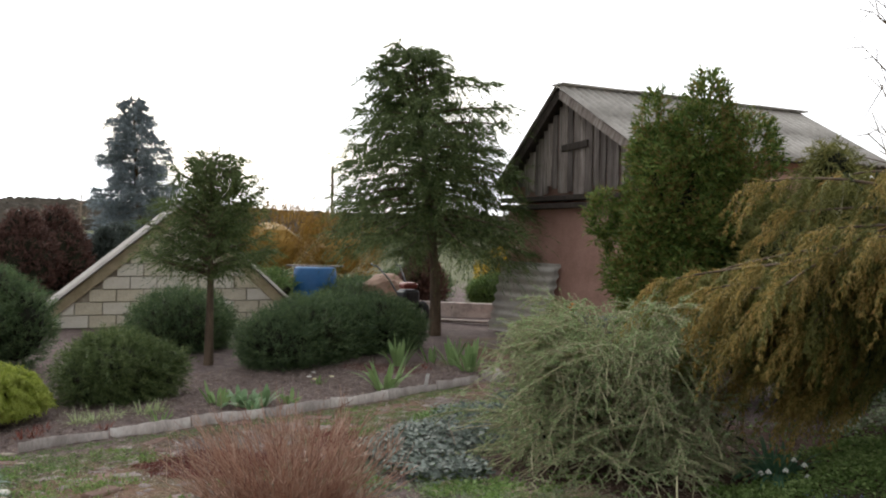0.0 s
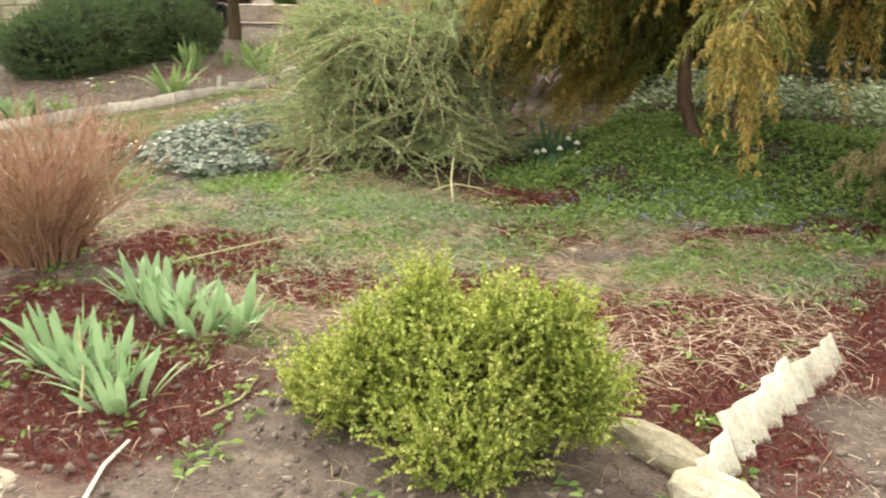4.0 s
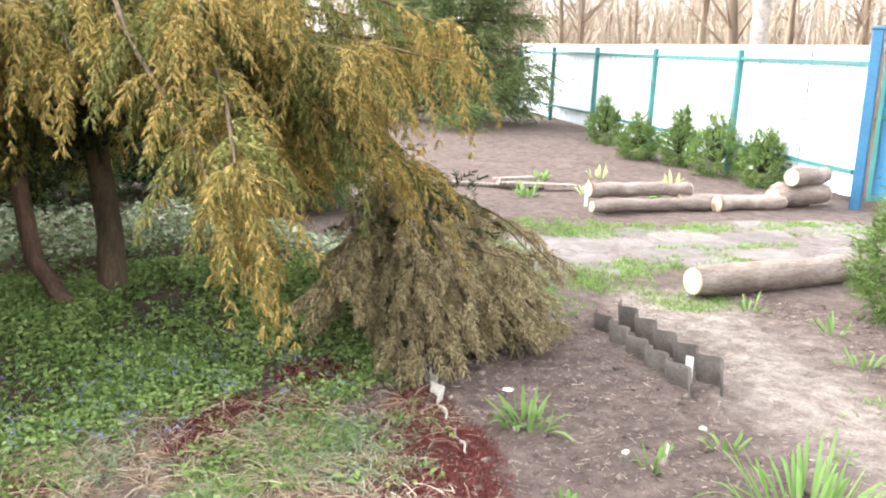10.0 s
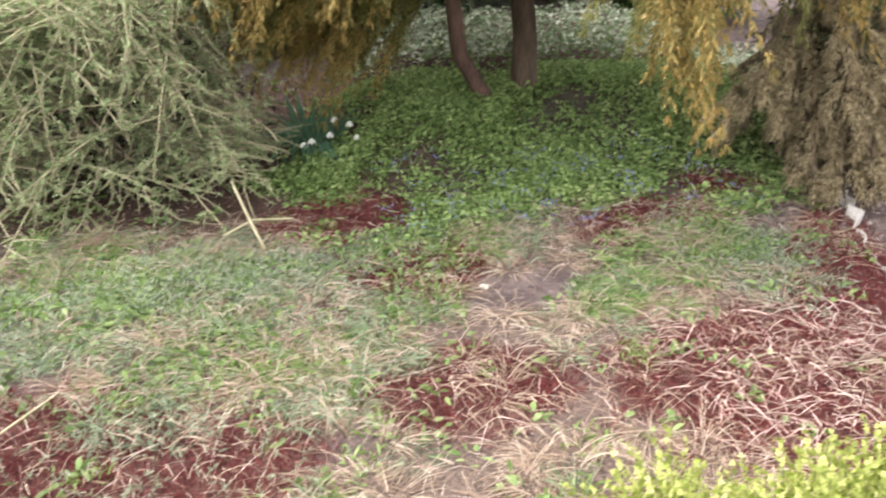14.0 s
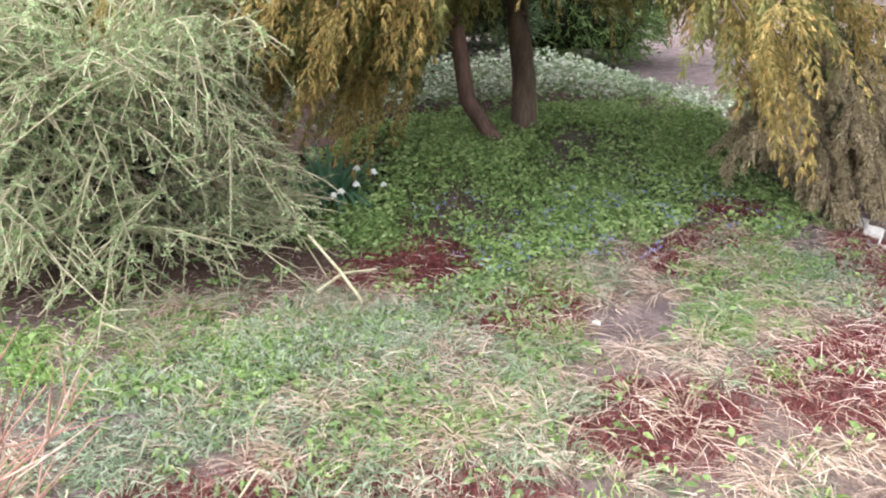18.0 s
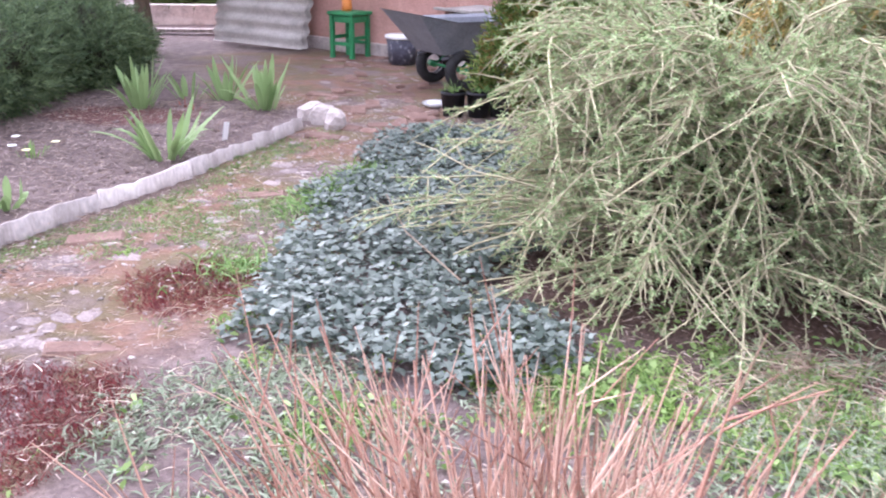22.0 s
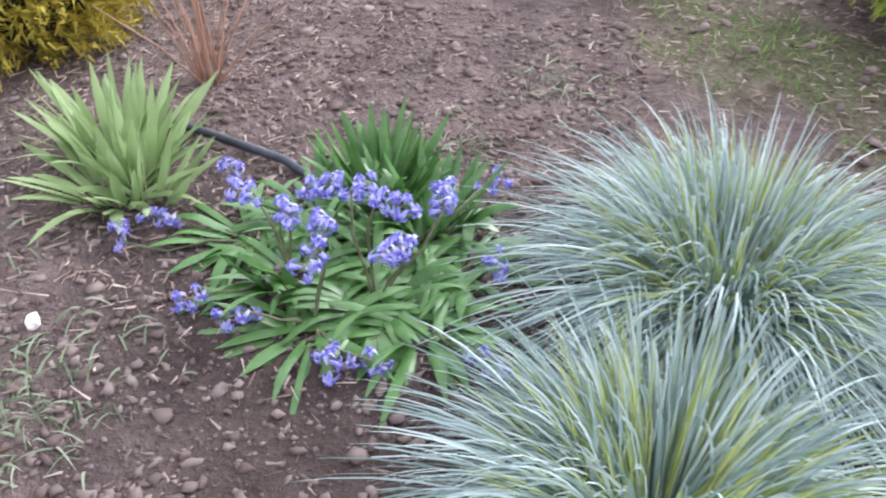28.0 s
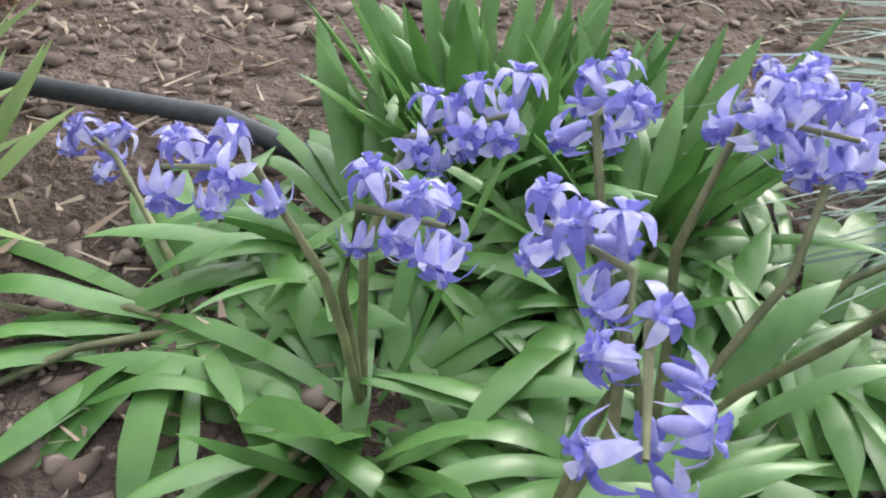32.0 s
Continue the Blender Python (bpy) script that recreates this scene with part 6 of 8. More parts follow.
for i, (x, y, z) in enumerate(HEADS):
    c = Vector((x + 5.68, y - 2.08, z))
    bx, by = min((q[0] for q in CROWNS), key=lambda b: (b[0] - c.x * 0.6) ** 2 + (b[1] - c.y * 0.6) ** 2)
    root = Vector((bx, by, 0.0))
    mid = (root + c) * 0.5 + Vector((0, 0, 0.02))
    ax = (c - mid).normalized()
    turned = rng.uniform(-1.2, 1.2)
    ax = (Matrix.Rotation(turned, 3, "Z") @ Vector((ax.x, ax.y, 0.0)).normalized() + Vector((0, 0, rng.uniform(-0.4, 0.4)))).normalized()
    mid = mid * 0.6 + (c - ax * 0.08) * 0.4 - Vector((0, 0, 0.02))
    tip = c + ax * 0.025
    line = [(*root, 0.0027), (*((root + mid) * 0.5 + Vector((0, 0, 0.012))), 0.0026), (*mid, 0.0025), (*(c - ax * 0.025), 0.0021), (*tip, 0.0012)]
    spike = part("flower_spike", mesh_np("flower_spike", *tubes([line], 7), smooth=True), M_STEM, hy, "dull stem with blue florets")
    n = int(rng.integers(8, 12)) if z > 0.1 else int(rng.integers(5, 8))
    perp = ax.orthogonal().normalized()
    for k in range(n):
        f = (k + 0.5) / n
        turn = Matrix.Rotation(k * 2.4 + rng.random(), 3, ax)
        out = (turn @ perp + ax * rng.uniform(-0.3, 0.5) + Vector((0, 0, -0.1))).normalized()
        at = c + ax * (f - 0.5) * 0.062 + out * 0.012
        if at.z < 0.014:
            at.z = 0.014
        fl = part("floret", FLORETS[int(rng.integers(8))], None, spike)
        m = out.to_track_quat("Z", "Y").to_matrix().to_4x4()
        m.translation = at
        fl.matrix_local = m @ Matrix.Scale(rng.uniform(0.58, 0.82), 4)

M_PALEIRIS = foliage("pale_iris_leaf", (0.15, 0.24, 0.09), (0.28, 0.40, 0.17), (0.44, 0.55, 0.29), 7.0)
for i, (x, y, n, h, sp, lean) in enumerate([(-5.95, 1.63, 40, 0.24, 0.8, (-0.25, 0.0)), (-6.0, 1.57, 34, 0.22, 0.9, (-0.2, -0.2)), (-5.89, 1.62, 30, 0.17, 1.2, (0.2, 0.0)), (-5.9, 1.69, 24, 0.2, 0.9, (0.0, 0.25))]):
    leaf_clump("iris", "pale green iris fan beside the hyacinths", (x, y), n, h, 0.021, sp, 320 + i, M_PALEIRIS, 0.28, 0.045, lean=lean, group="irises")
pipe = tagged(part("drip_pipe", mesh_np("drip_pipe", *tubes([[(-6.16, 1.55, 0.02, 0.009), (-6.1, 1.72, 0.022, 0.009), (-6.04, 1.9, 0.018, 0.009), (-5.98, 2.02, -0.012, 0.009)]], 8), smooth=True),
              surface("black_plastic", [(0.3, (0.03, 0.035, 0.045)), (0.7, (0.06, 0.065, 0.08))], 10, 0.45, bump=0.02)), "black plastic watering pipe on the soil", "hose")

# reddish shoots: peonies in the bed, a small bare shrub behind the irises
M_PEONY = foliage("peony_shoots", (0.10, 0.025, 0.02), (0.22, 0.06, 0.045), (0.34, 0.13, 0.09), 8.0, trans=0.1)
for i, (x, y) in enumerate([(-6.38, 3.7), (-6.44, 3.82), (-6.47, 3.93), (-6.34, 3.78), (-6.14, 4.21), (-5.95, 8.3), (-5.8, 8.15)]):
    leaf_clump("peony", "dark red peony shoots coming out of the soil", (x, y), 14, 0.09, 0.009, 1.1, 340 + i, M_PEONY, 0.3, 0.05, "leaf", group="peonies")
redtw = thing("red_twig_shrub", "small bare shrub with rusty red twigs", "shrub", (-6.36, 1.62, 0))
rng = np.random.default_rng(350)
for k in range(26):
    a, o = rng.random() * 6.283, rng.random() * 1.3
    h = rng.uniform(0.15, 0.34)
    part("stem", mesh_np("stem", *tubes([[(0.02 * math.cos(a), 0.02 * math.sin(a), -0.01, 0.0028), (o * h * 0.5 * math.cos(a), o * h * 0.5 * math.sin(a), h * 0.5, 0.0022), (o * h * math.cos(a), o * h * math.sin(a), h, 0.001)]], 5), smooth=True), M_TWIGR, redtw)
# ---- low cover: grass, straw, stonecrop, ivy ----
def scatter(kind, n, box4, power=1.0, floor=0.0):
    """Random places in a rectangle, kept as the cover of that kind allows."""
    x0, x1, y0, y1 = box4
    x, y = rng.uniform(x0, x1, n), rng.uniform(y0, y1, n)
    keep = rng.random(n) < np.maximum(mask_of(kind, x, y) ** power, floor)
    x, y = x[keep], y[keep]
    return np.stack([x, y, ground_z(x, y)], -1)


def clumped(p, each, spread):
    q = np.repeat(p, each, 0)
    q[:, :2] += rng.normal(size=(len(q), 2)) * spread
    q[:, 2] = ground_z(q[:, 0], q[:, 1])
    return q


def upright(n, lean):
    return np.stack([rng.normal(size=n) * lean, rng.normal(size=n) * lean, np.ones(n)], -1)


def stuff(name, data, material, label, category):
    return tagged(part(name, data, material), label, category, kind="stuff")


rng = np.random.default_rng(400)
p = clumped(scatter("green", 30000, (-6, 1.2, 1.5, 6.4)), 6, 0.022)
n = len(p)
stuff("garden_grass", blades(p, upright(n, 0.55), 0.03 + 0.055 * rng.random(n), 0.0035 + 0.0025 * rng.random(n), 0.5, 3, "grass"), M_GRASS, "bright green grass and weeds in patches", "grass")
p = clumped(scatter("green", 22000, (1.2, 8.0, 3, 8.5)), 6, 0.03)
n = len(p)
stuff("yard_grass", blades(p, upright(n, 0.5), 0.03 + 0.04 * rng.random(n), 0.006, 0.4, 2, "grass"), M_GRASS, "short green grass between the paving", "grass")
p = clumped(scatter("green", 1500, (-9, -5.9, 1, 6.5)), 7, 0.03)
n = len(p)
stuff("bed_grass", blades(p, upright(n, 0.5), 0.03 + 0.04 * rng.random(n), 0.004, 0.4, 2, "grass"), M_GRASS, "thin grass in the flower bed", "grass")

# broad weeds
M_WEED = foliage("weed_leaves", (0.08, 0.14, 0.04), (0.17, 0.27, 0.08), (0.32, 0.44, 0.16), 2.0)
p = clumped(np.concatenate([scatter("green", 2600, (-4.6, 0.9, 3.2, 6.0)), scatter("garden", 420, (-4.4, 0.9, 2.0, 5.5))]), 9, 0.03)
n = len(p)
stuff("low_weeds", blades(p + np.array([0, 0, 0.01]), np.stack([rng.normal(size=n), rng.normal(size=n), 0.35 + 0.5 * rng.random(n)], -1), 0.022 + 0.03 * rng.random(n), 0.010 + 0.012 * rng.random(n), 0.4, 2, "leaf"), M_WEED, "low broad-leaved green weeds", "weeds")
M_LIME = foliage("lime_weed_leaves", (0.10, 0.18, 0.035), (0.21, 0.34, 0.085), (0.37, 0.50, 0.18), 2.0)
M_SILVER = foliage("silver_weed_leaves", (0.12, 0.155, 0.095), (0.23, 0.285, 0.18), (0.37, 0.425, 0.30), 5.0)
c = np.array([(-5.42, 1.62, 0), (-5.36, 1.75, 0), (-5.55, 1.45, 0), (-5.66, 1.46, 0), (-5.3, 1.6, 0), (-5.48, 1.74, 0), (-5.38, 1.5, 0), (-3.7, 3.9, 0), (-3.5, 4.15, 0), (-3.9, 4.2, 0), (-4.0, 3.85, 0), (-1.9, 4.3, 0), (-2.1, 4.5, 0), (-1.7, 4.5, 0), (-6.5, 2.4, 0), (-6.2, 2.2, 0)], float)
p = clumped(c, 60, 0.06)
n = len(p)
stuff("silvery_weeds", blades(p, upright(n, 1.0), 0.04 + 0.06 * rng.random(n), 0.003 + 0.003 * rng.random(n), 0.7, 4, "grass"), M_SILVER, "silvery grey-green weed tufts", "weeds")

# dry straw, lying every way
p = np.concatenate([scatter("dry", 16000, (-4.2, 0.6, 2.3, 5.4)), scatter("red", 2500, (-5.4, 0.8, 2.0, 5.4)), scatter("garden", 2000, (-4.4, 0.8, 2.0, 5.2)), scatter("path", 2600, (-6.2, -3, 2.2, 7)), scatter("silver", 3500, (-4.6, 0.6, 3.2, 5.2)), scatter("green", 2500, (-4.6, 0.9, 3.2, 5.2))])
n = len(p)
a = rng.random(n) * 6.283
stuff("dry_straw", blades(p + np.array([0, 0, 0.006]) + np.array([0, 0, 0.03]) * rng.random((n, 1)), np.stack([np.cos(a), np.sin(a), 0.05 + 0.45 * rng.random(n) ** 2], -1), 0.04 + 0.11 * rng.random(n) ** 1.5, 0.0015 + 0.0015 * rng.random(n), 0.35, 3, "grass"), M_STRAW, "pale dry straw and dead stems lying on the soil", "straw")

# long bleached stems over the stonecrop and the dry places
p = np.concatenate([scatter("dry", 2600, (-4.5, 0.8, 2.0, 5.4)), scatter("red", 1500, (-5.2, 0.8, 1.9, 5.4))])
n = len(p)
a = rng.random(n) * 6.283
M_BLEACH = foliage("bleached_stems", (0.34, 0.23, 0.19), (0.55, 0.42, 0.35), (0.72, 0.62, 0.53), 2.0, trans=0.1)
stuff("bleached_stems", blades(p + np.array([0, 0, 0.012]) + np.array([0, 0, 0.03]) * rng.random((n, 1)), np.stack([np.cos(a), np.sin(a), 0.3 * rng.random(n) ** 2], -1), 0.05 + 0.1 * rng.random(n), 0.0015 + 0.0013 * rng.random(n), 0.3, 4, "grass"), M_BLEACH, "long bleached stems tangled over the ground", "straw")

# grass along the foot of the edging and in the path
M_PATHGR = foliage("trodden_grass", (0.06, 0.11, 0.03), (0.14, 0.245, 0.07), (0.27, 0.37, 0.14), 3.0)
p = np.concatenate([clumped(scatter("pathgreen", 26000, (-6.2, -3.6, 2.2, 8.0)), 6, 0.02), clumped(np.concatenate([np.stack([rng.normal(size=150) * 0.16 - 5.42, rng.normal(size=150) * 0.13 + 3.18, np.zeros(150)], -1), np.stack([rng.normal(size=60) * 0.1 - 5.62, rng.normal(size=60) * 0.1 + 3.42, np.zeros(60)], -1), np.stack([rng.normal(size=50) * 0.06 - 5.27, rng.normal(size=50) * 0.05 + 3.42, np.zeros(50)], -1)]), 7, 0.03)])
n = len(p)
stuff("path_grass", blades(p, upright(n, 0.6), 0.015 + 0.04 * rng.random(n), 0.0018 + 0.0022 * rng.random(n), 0.6, 3, "grass"), M_PATHGR, "short grass in the path and along the edging", "grass")
# bright single weed tufts
p = clumped(np.concatenate([np.array([(-5.92, 3.29, 0), (-5.9, 3.34, 0), (-5.97, 3.33, 0), (-5.54, 3.83, 0), (-5.5, 3.86, 0), (-5.29, 3.38, 0), (-5.49, 3.05, 0), (-5.45, 3.1, 0)]), scatter("garden", 90, (-4.3, 0.6, 2.4, 5.6)), np.stack([rng.uniform(-3.5, -2.2, 46), rng.uniform(4.3, 4.95, 46), np.zeros(46)], -1), scatter("pathgreen", 60, (-6, -3.8, 2.4, 7))]), 44, 0.032)
n = len(p)
stuff("weed_tufts", blades(p, upright(n, 0.9), 0.02 + 0.035 * rng.random(n), 0.004 + 0.005 * rng.random(n), 0.4, 2, "leaf"), M_LIME, "bright green weed tufts", "weeds")
# silvery drifts
p = clumped(scatter("silver", 7500, (-4.8, 0.6, 3.2, 5.2)), 10, 0.03)
n = len(p)
stuff("silvery_drift", blades(p, upright(n, 0.9), 0.025 + 0.045 * rng.random(n), 0.005 + 0.004 * rng.random(n), 0.45, 2, "leaf"), M_SILVER, "silvery grey-green weeds in drifts", "weeds")

# red stonecrop mats
p = clumped(scatter("red", 95000, (-5.5, 0.8, 1.9, 5.4), 1.0), 5, 0.014)
n = len(p)
stuff("red_stonecrop", blades(p, upright(n, 0.6), 0.009 + 0.022 * rng.random(n), 0.004 + 0.003 * rng.random(n), 0.1, 1, "leaf"), M_REDM, "dark red stonecrop mats", "ground cover")

# ivy carpet
p = scatter("ivy", 36000, (-4.8, -2.9, 4.2, 8.1), 0.6)
p = p[rng.random(len(p)) < np.clip(0.35 + 1.1 * mask_of("ivy", p[:, 0], p[:, 1]) * np.clip(0.7 + 0.9 * wobble(p[:, 0], p[:, 1], 3.5, 9.0), 0.15, 1), 0, 1)]
n = len(p)
p[:, 2] += 0.015 + 0.07 * rng.random(n) * np.clip(mask_of("ivy", p[:, 0], p[:, 1]) * 1.5, 0.2, 1)
a = rng.random(n) * 6.283
# five-pointed leaves, each one face
reach = (0.024 + 0.02 * rng.random(n))[:, None, None]
ahead = unit(np.stack([np.cos(a), np.sin(a), rng.normal(size=n) * 0.35 - 0.1], -1))[:, None]
across = unit(np.stack([-np.sin(a), np.cos(a), 0.35 * rng.normal(size=n)], -1))[:, None]
u, w = np.array([0, 0.12, 0.36, 0.52, 1, 0.52, 0.36, 0.12])[None, :, None], np.array([0, -0.34, -0.52, -0.2, 0, 0.2, 0.52, 0.34])[None, :, None]
stuff("ivy_carpet", ((p[:, None] + reach * (ahead * u + across * w)).reshape(-1, 3), np.arange(n * 8).reshape(-1, 8)), M_IVY, "dark grey-green ivy carpet", "ivy")
p = clumped(np.array([(-4.36, 6.1, 0), (-4.32, 6.25, 0), (-4.28, 6.4, 0), (-4.24, 6.55, 0), (-4.19, 6.7, 0), (-4.4, 5.3, 0), (-4.13, 6.85, 0)], float), 140, 0.09)
n = len(p)
stuff("bulb_shoots", blades(p, upright(n, 0.6), 0.12 + 0.08 * rng.random(n), 0.007, 0.7, 4, "grass"), M_DAY, "bright green narrow bulb shoots beside the ivy", "plant")
M_VARIEG = foliage("variegated_leaves", (0.09, 0.14, 0.07), (0.26, 0.33, 0.19), (0.60, 0.63, 0.49), 6.0)
p = scatter("varieg", 15000, (-2.2, 2.4, 6.0, 8.8), 0.7)
n = len(p)
p[:, 2] += 0.02 + 0.1 * rng.random(n)
stuff("variegated_cover", blades(p, np.stack([rng.normal(size=n), rng.normal(size=n), 0.4 + 0.4 * rng.random(n)], -1), 0.03 + 0.025 * rng.random(n), 0.018 + 0.012 * rng.random(n), 0.3, 2, "leaf"), M_VARIEG, "white-edged variegated ground cover", "ground cover")
p = scatter("varieg", 3000, (-2.4, 1.0, 5.6, 7.5), 0.3, 0.3)
n = len(p)
p[:, 2] += 0.01 + 0.05 * rng.random(n)
stuff("dark_cover", blades(p, np.stack([rng.normal(size=n), rng.normal(size=n), 0.4 + 0.4 * rng.random(n)], -1), 0.03 + 0.02 * rng.random(n), 0.02, 0.3, 2, "leaf"), M_WEED, "green creeping cover below the juniper", "ground cover")
# dense bright creeping cover between the stonecrop and the juniper
rng = np.random.default_rng(431)
M_CREEP = foliage("creeping_leaves", (0.09, 0.15, 0.045), (0.22, 0.34, 0.105), (0.42, 0.54, 0.21), 5.0)
x, y = rng.uniform(-1.75, 0.85, 16000), rng.uniform(4.55, 6.5, 16000)
thick = np.clip(0.38 + 0.85 * wobble(x, y, 2.4, 3.0), 0.04, 0.85) * np.clip((y - 4.62 - 0.12 * wobble(x, y, 2.2, 1.0)) / 0.3, 0, 1) * np.clip((wave_x(y) - 0.12 - x) / 0.2, 0, 1) * np.clip((x + 1.75 + 0.1 * wobble(x, y, 2.0, 6.0)) / 0.25, 0, 1) * (mask_of("red", x, y) < 0.4)
keep = rng.random(len(x)) < thick
p = clumped(np.stack([x[keep], y[keep], 0 * x[keep]], -1), 7, 0.03)
n = len(p)
p[:, 2] += 0.01 + 0.035 * rng.random(n)
stuff("creeping_cover", blades(p, np.stack([rng.normal(size=n), rng.normal(size=n), 0.5 + 0.5 * rng.random(n)], -1), 0.016 + 0.02 * rng.random(n), 0.009 + 0.009 * rng.random(n), 0.3, 2, "leaf"), M_CREEP, "dense bright green creeping cover with small leaves", "ground cover")


def tussocks(name, label, spots, each, length, width, material, lean, droop, spread):
    """Tufts of long blades that fall outward, many of them matted flat."""
    c = np.repeat(spots, each, 0)
    n = len(c)
    a, r = rng.random(n) * 6.283, spread * np.sqrt(rng.random(n))
    c[:, 0] += np.cos(a) * r
    c[:, 1] += np.sin(a) * r
    c[:, 2] = ground_z(c[:, 0], c[:, 1]) + 0.012 * rng.random(n)
    sway = np.repeat(rng.normal(size=(len(spots), 2)) * 0.6, each, 0)
    d = np.stack([np.cos(a) + sway[:, 0], np.sin(a) + sway[:, 1], lean * rng.random(n) ** 1.5], -1)
    return stuff(name, mesh_np(name, *blades(c, d, length * (0.5 + 0.8 * rng.random(n)), width * (0.7 + 0.6 * rng.random(n)), droop, 4, "grass")), material, label, "grass")


def spread_over(boxes, n):
    out = []
    for x0, x1, y0, y1 in boxes:
        out.append(np.stack([rng.uniform(x0, x1, n), rng.uniform(y0, y1, n), np.zeros(n)], -1))
    return np.concatenate(out)


def off_red(q):
    return q[mask_of("red", q[:, 0], q[:, 1]) < 0.25]


q = np.concatenate([off_red(scatter("dry", 330, (-3.2, 0.5, 2.7, 5.0))), spread_over([(-2.1, -1.0, 3.55, 3.95), (-1.2, -0.5, 2.9, 3.3), (-0.1, 0.45, 4.3, 4.9), (-0.75, -0.1, 4.25, 4.7), (-2.45, -1.7, 3.7, 4.1)], 11)])
tussocks("matted_dry_grass", "pale matted tufts of dry grass", q, 62, 0.15, 0.0026, M_STRAW, 0.7, 0.5, 0.05)
q = np.concatenate([off_red(scatter("dry", 150, (-3.2, 0.5, 2.7, 5.0))), scatter("silver", 160, (-3.0, 0.4, 3.4, 5.0)), spread_over([(-1.75, -1.25, 3.85, 4.25), (-0.75, -0.45, 3.95, 4.2), (-2.6, -1.9, 3.6, 4.1)], 9)])
tussocks("grey_green_grass", "grey-green grass tufts among dry stems", q, 50, 0.13, 0.003, foliage("grey_grass", (0.11, 0.16, 0.085), (0.21, 0.29, 0.16), (0.35, 0.44, 0.27), 3.0), 1.3, 0.6, 0.05)
q = spread_over([(-0.72, -0.42, 3.95, 4.25)], 16)
tussocks("bright_grass_tuft", "bright green grass tuft beside bare soil", q, 45, 0.1, 0.003, M_GRASS, 1.6, 0.5, 0.03)
# grey-green sedum stems standing on the hummock and over the stonecrop
x, y = rng.normal(size=420) * 0.26 - 1.98, rng.normal(size=420) * 0.16 + 4.28
q = np.concatenate([np.stack([x, y, 0 * x], -1), spread_over([(-2.7, -1.5, 3.2, 3.75)], 130), spread_over([(-3.3, -2.7, 4.1, 4.5)], 60)])
n = len(q)
q[:, 2] = ground_z(q[:, 0], q[:, 1])
d = unit(np.stack([rng.normal(size=n) * 0.7, rng.normal(size=n) * 0.7 - 0.3, 0.9 + 0 * q[:, 0]], -1))
h = rng.uniform(0.04, 0.09, n)
k = 15
f = (np.arange(k) + 0.5) / k
c = (q[:, None] + d[:, None] * (h[:, None] * f[None])[:, :, None]).reshape(-1, 3)
stuff("sedum_shoots", blades(c, np.repeat(d, k, 0) * 0.7 + rng.normal(size=(n * k, 3)) * 0.7, 0.014, 0.006, 0.0, 1, "leaf"), foliage("sedum_leaves", (0.15, 0.19, 0.12), (0.30, 0.36, 0.23), (0.48, 0.53, 0.38), 4.0), "grey-green fleshy sedum shoots", "ground cover")
# pinkish dead flower stalks tangled over the stonecrop by the white edging
q = spread_over([(-0.65, 0.1, 3.1, 3.85)], 520)
n = len(q)
q[:, 2] = ground_z(q[:, 0], q[:, 1]) + 0.01 + 0.07 * rng.random(n)
a = rng.random(n) * 6.283
stuff("dead_stalks", blades(q, np.stack([np.cos(a), np.sin(a), 0.3 * rng.normal(size=n)], -1), 0.05 + 0.1 * rng.random(n), 0.0026, 0.35, 5, "grass"), foliage("pinkish_dead_stalks", (0.40, 0.24, 0.20), (0.60, 0.42, 0.36), (0.76, 0.62, 0.54), 2.0, trans=0.1), "pinkish tangle of dead stalks", "straw")

# blue squill flowers
M_SQUILL = foliage("squill_petals", (0.12, 0.14, 0.45), (0.25, 0.28, 0.65), (0.45, 0.48, 0.8), 9.0)
c = np.concatenate([np.stack([rng.uniform(-1.3, 0.3, 60), rng.uniform(4.65, 5.4, 60), np.zeros(60)], -1), np.array([(-0.5, 4.62, 0), (-0.47, 4.66, 0), (-0.55, 4.6, 0), (-1.0, 5.15, 0)])])
p = clumped(c, 9, 0.025)
n = len(p)
p[:, 2] += 0.05 + 0.03 * rng.random(n)
stuff("squill", blades(p, rng.normal(size=(n, 3)), 0.015, 0.009, 0.0, 1, "leaf"), M_SQUILL, "tiny blue squill flowers in the grass", "flowers")

# ---- clods, pebbles, leaf litter ----
def pebbles(points, size_lo, size_hi, flat=0.65):
    bm = bmesh.new()
    bmesh.ops.create_icosphere(bm, subdivisions=1, radius=1.0)
    bm.verts.ensure_lookup_table()
    v0 = np.array([v.co[:] for v in bm.verts])
    f0 = np.array([[v.index for v in f.verts] for f in bm.faces])
    bm.free()
    n = len(points)
    s = size_lo * (size_hi / size_lo) ** (rng.random(n) ** 2.2)
    v = v0[None] * (1 + 0.5 * np.clip(rng.normal(size=(n, len(v0), 1)), -1.4, 1.5)) * s[:, None, None] * np.array([1, 1, flat]) * rng.uniform(0.6, 1.35, (n, 1, 3))
    a = rng.random(n) * 6.283
    x = v[:, :, 0] * np.cos(a)[:, None] - v[:, :, 1] * np.sin(a)[:, None]
    y = v[:, :, 0] * np.sin(a)[:, None] + v[:, :, 1] * np.cos(a)[:, None]
    v = np.stack([x, y, v[:, :, 2]], -1) + points[:, None] + np.array([0, 0, 0.15]) * s[:, None, None]
    return v.reshape(-1, 3), (f0[None] + (np.arange(n) * len(v0))[:, None, None]).reshape(-1, 3)


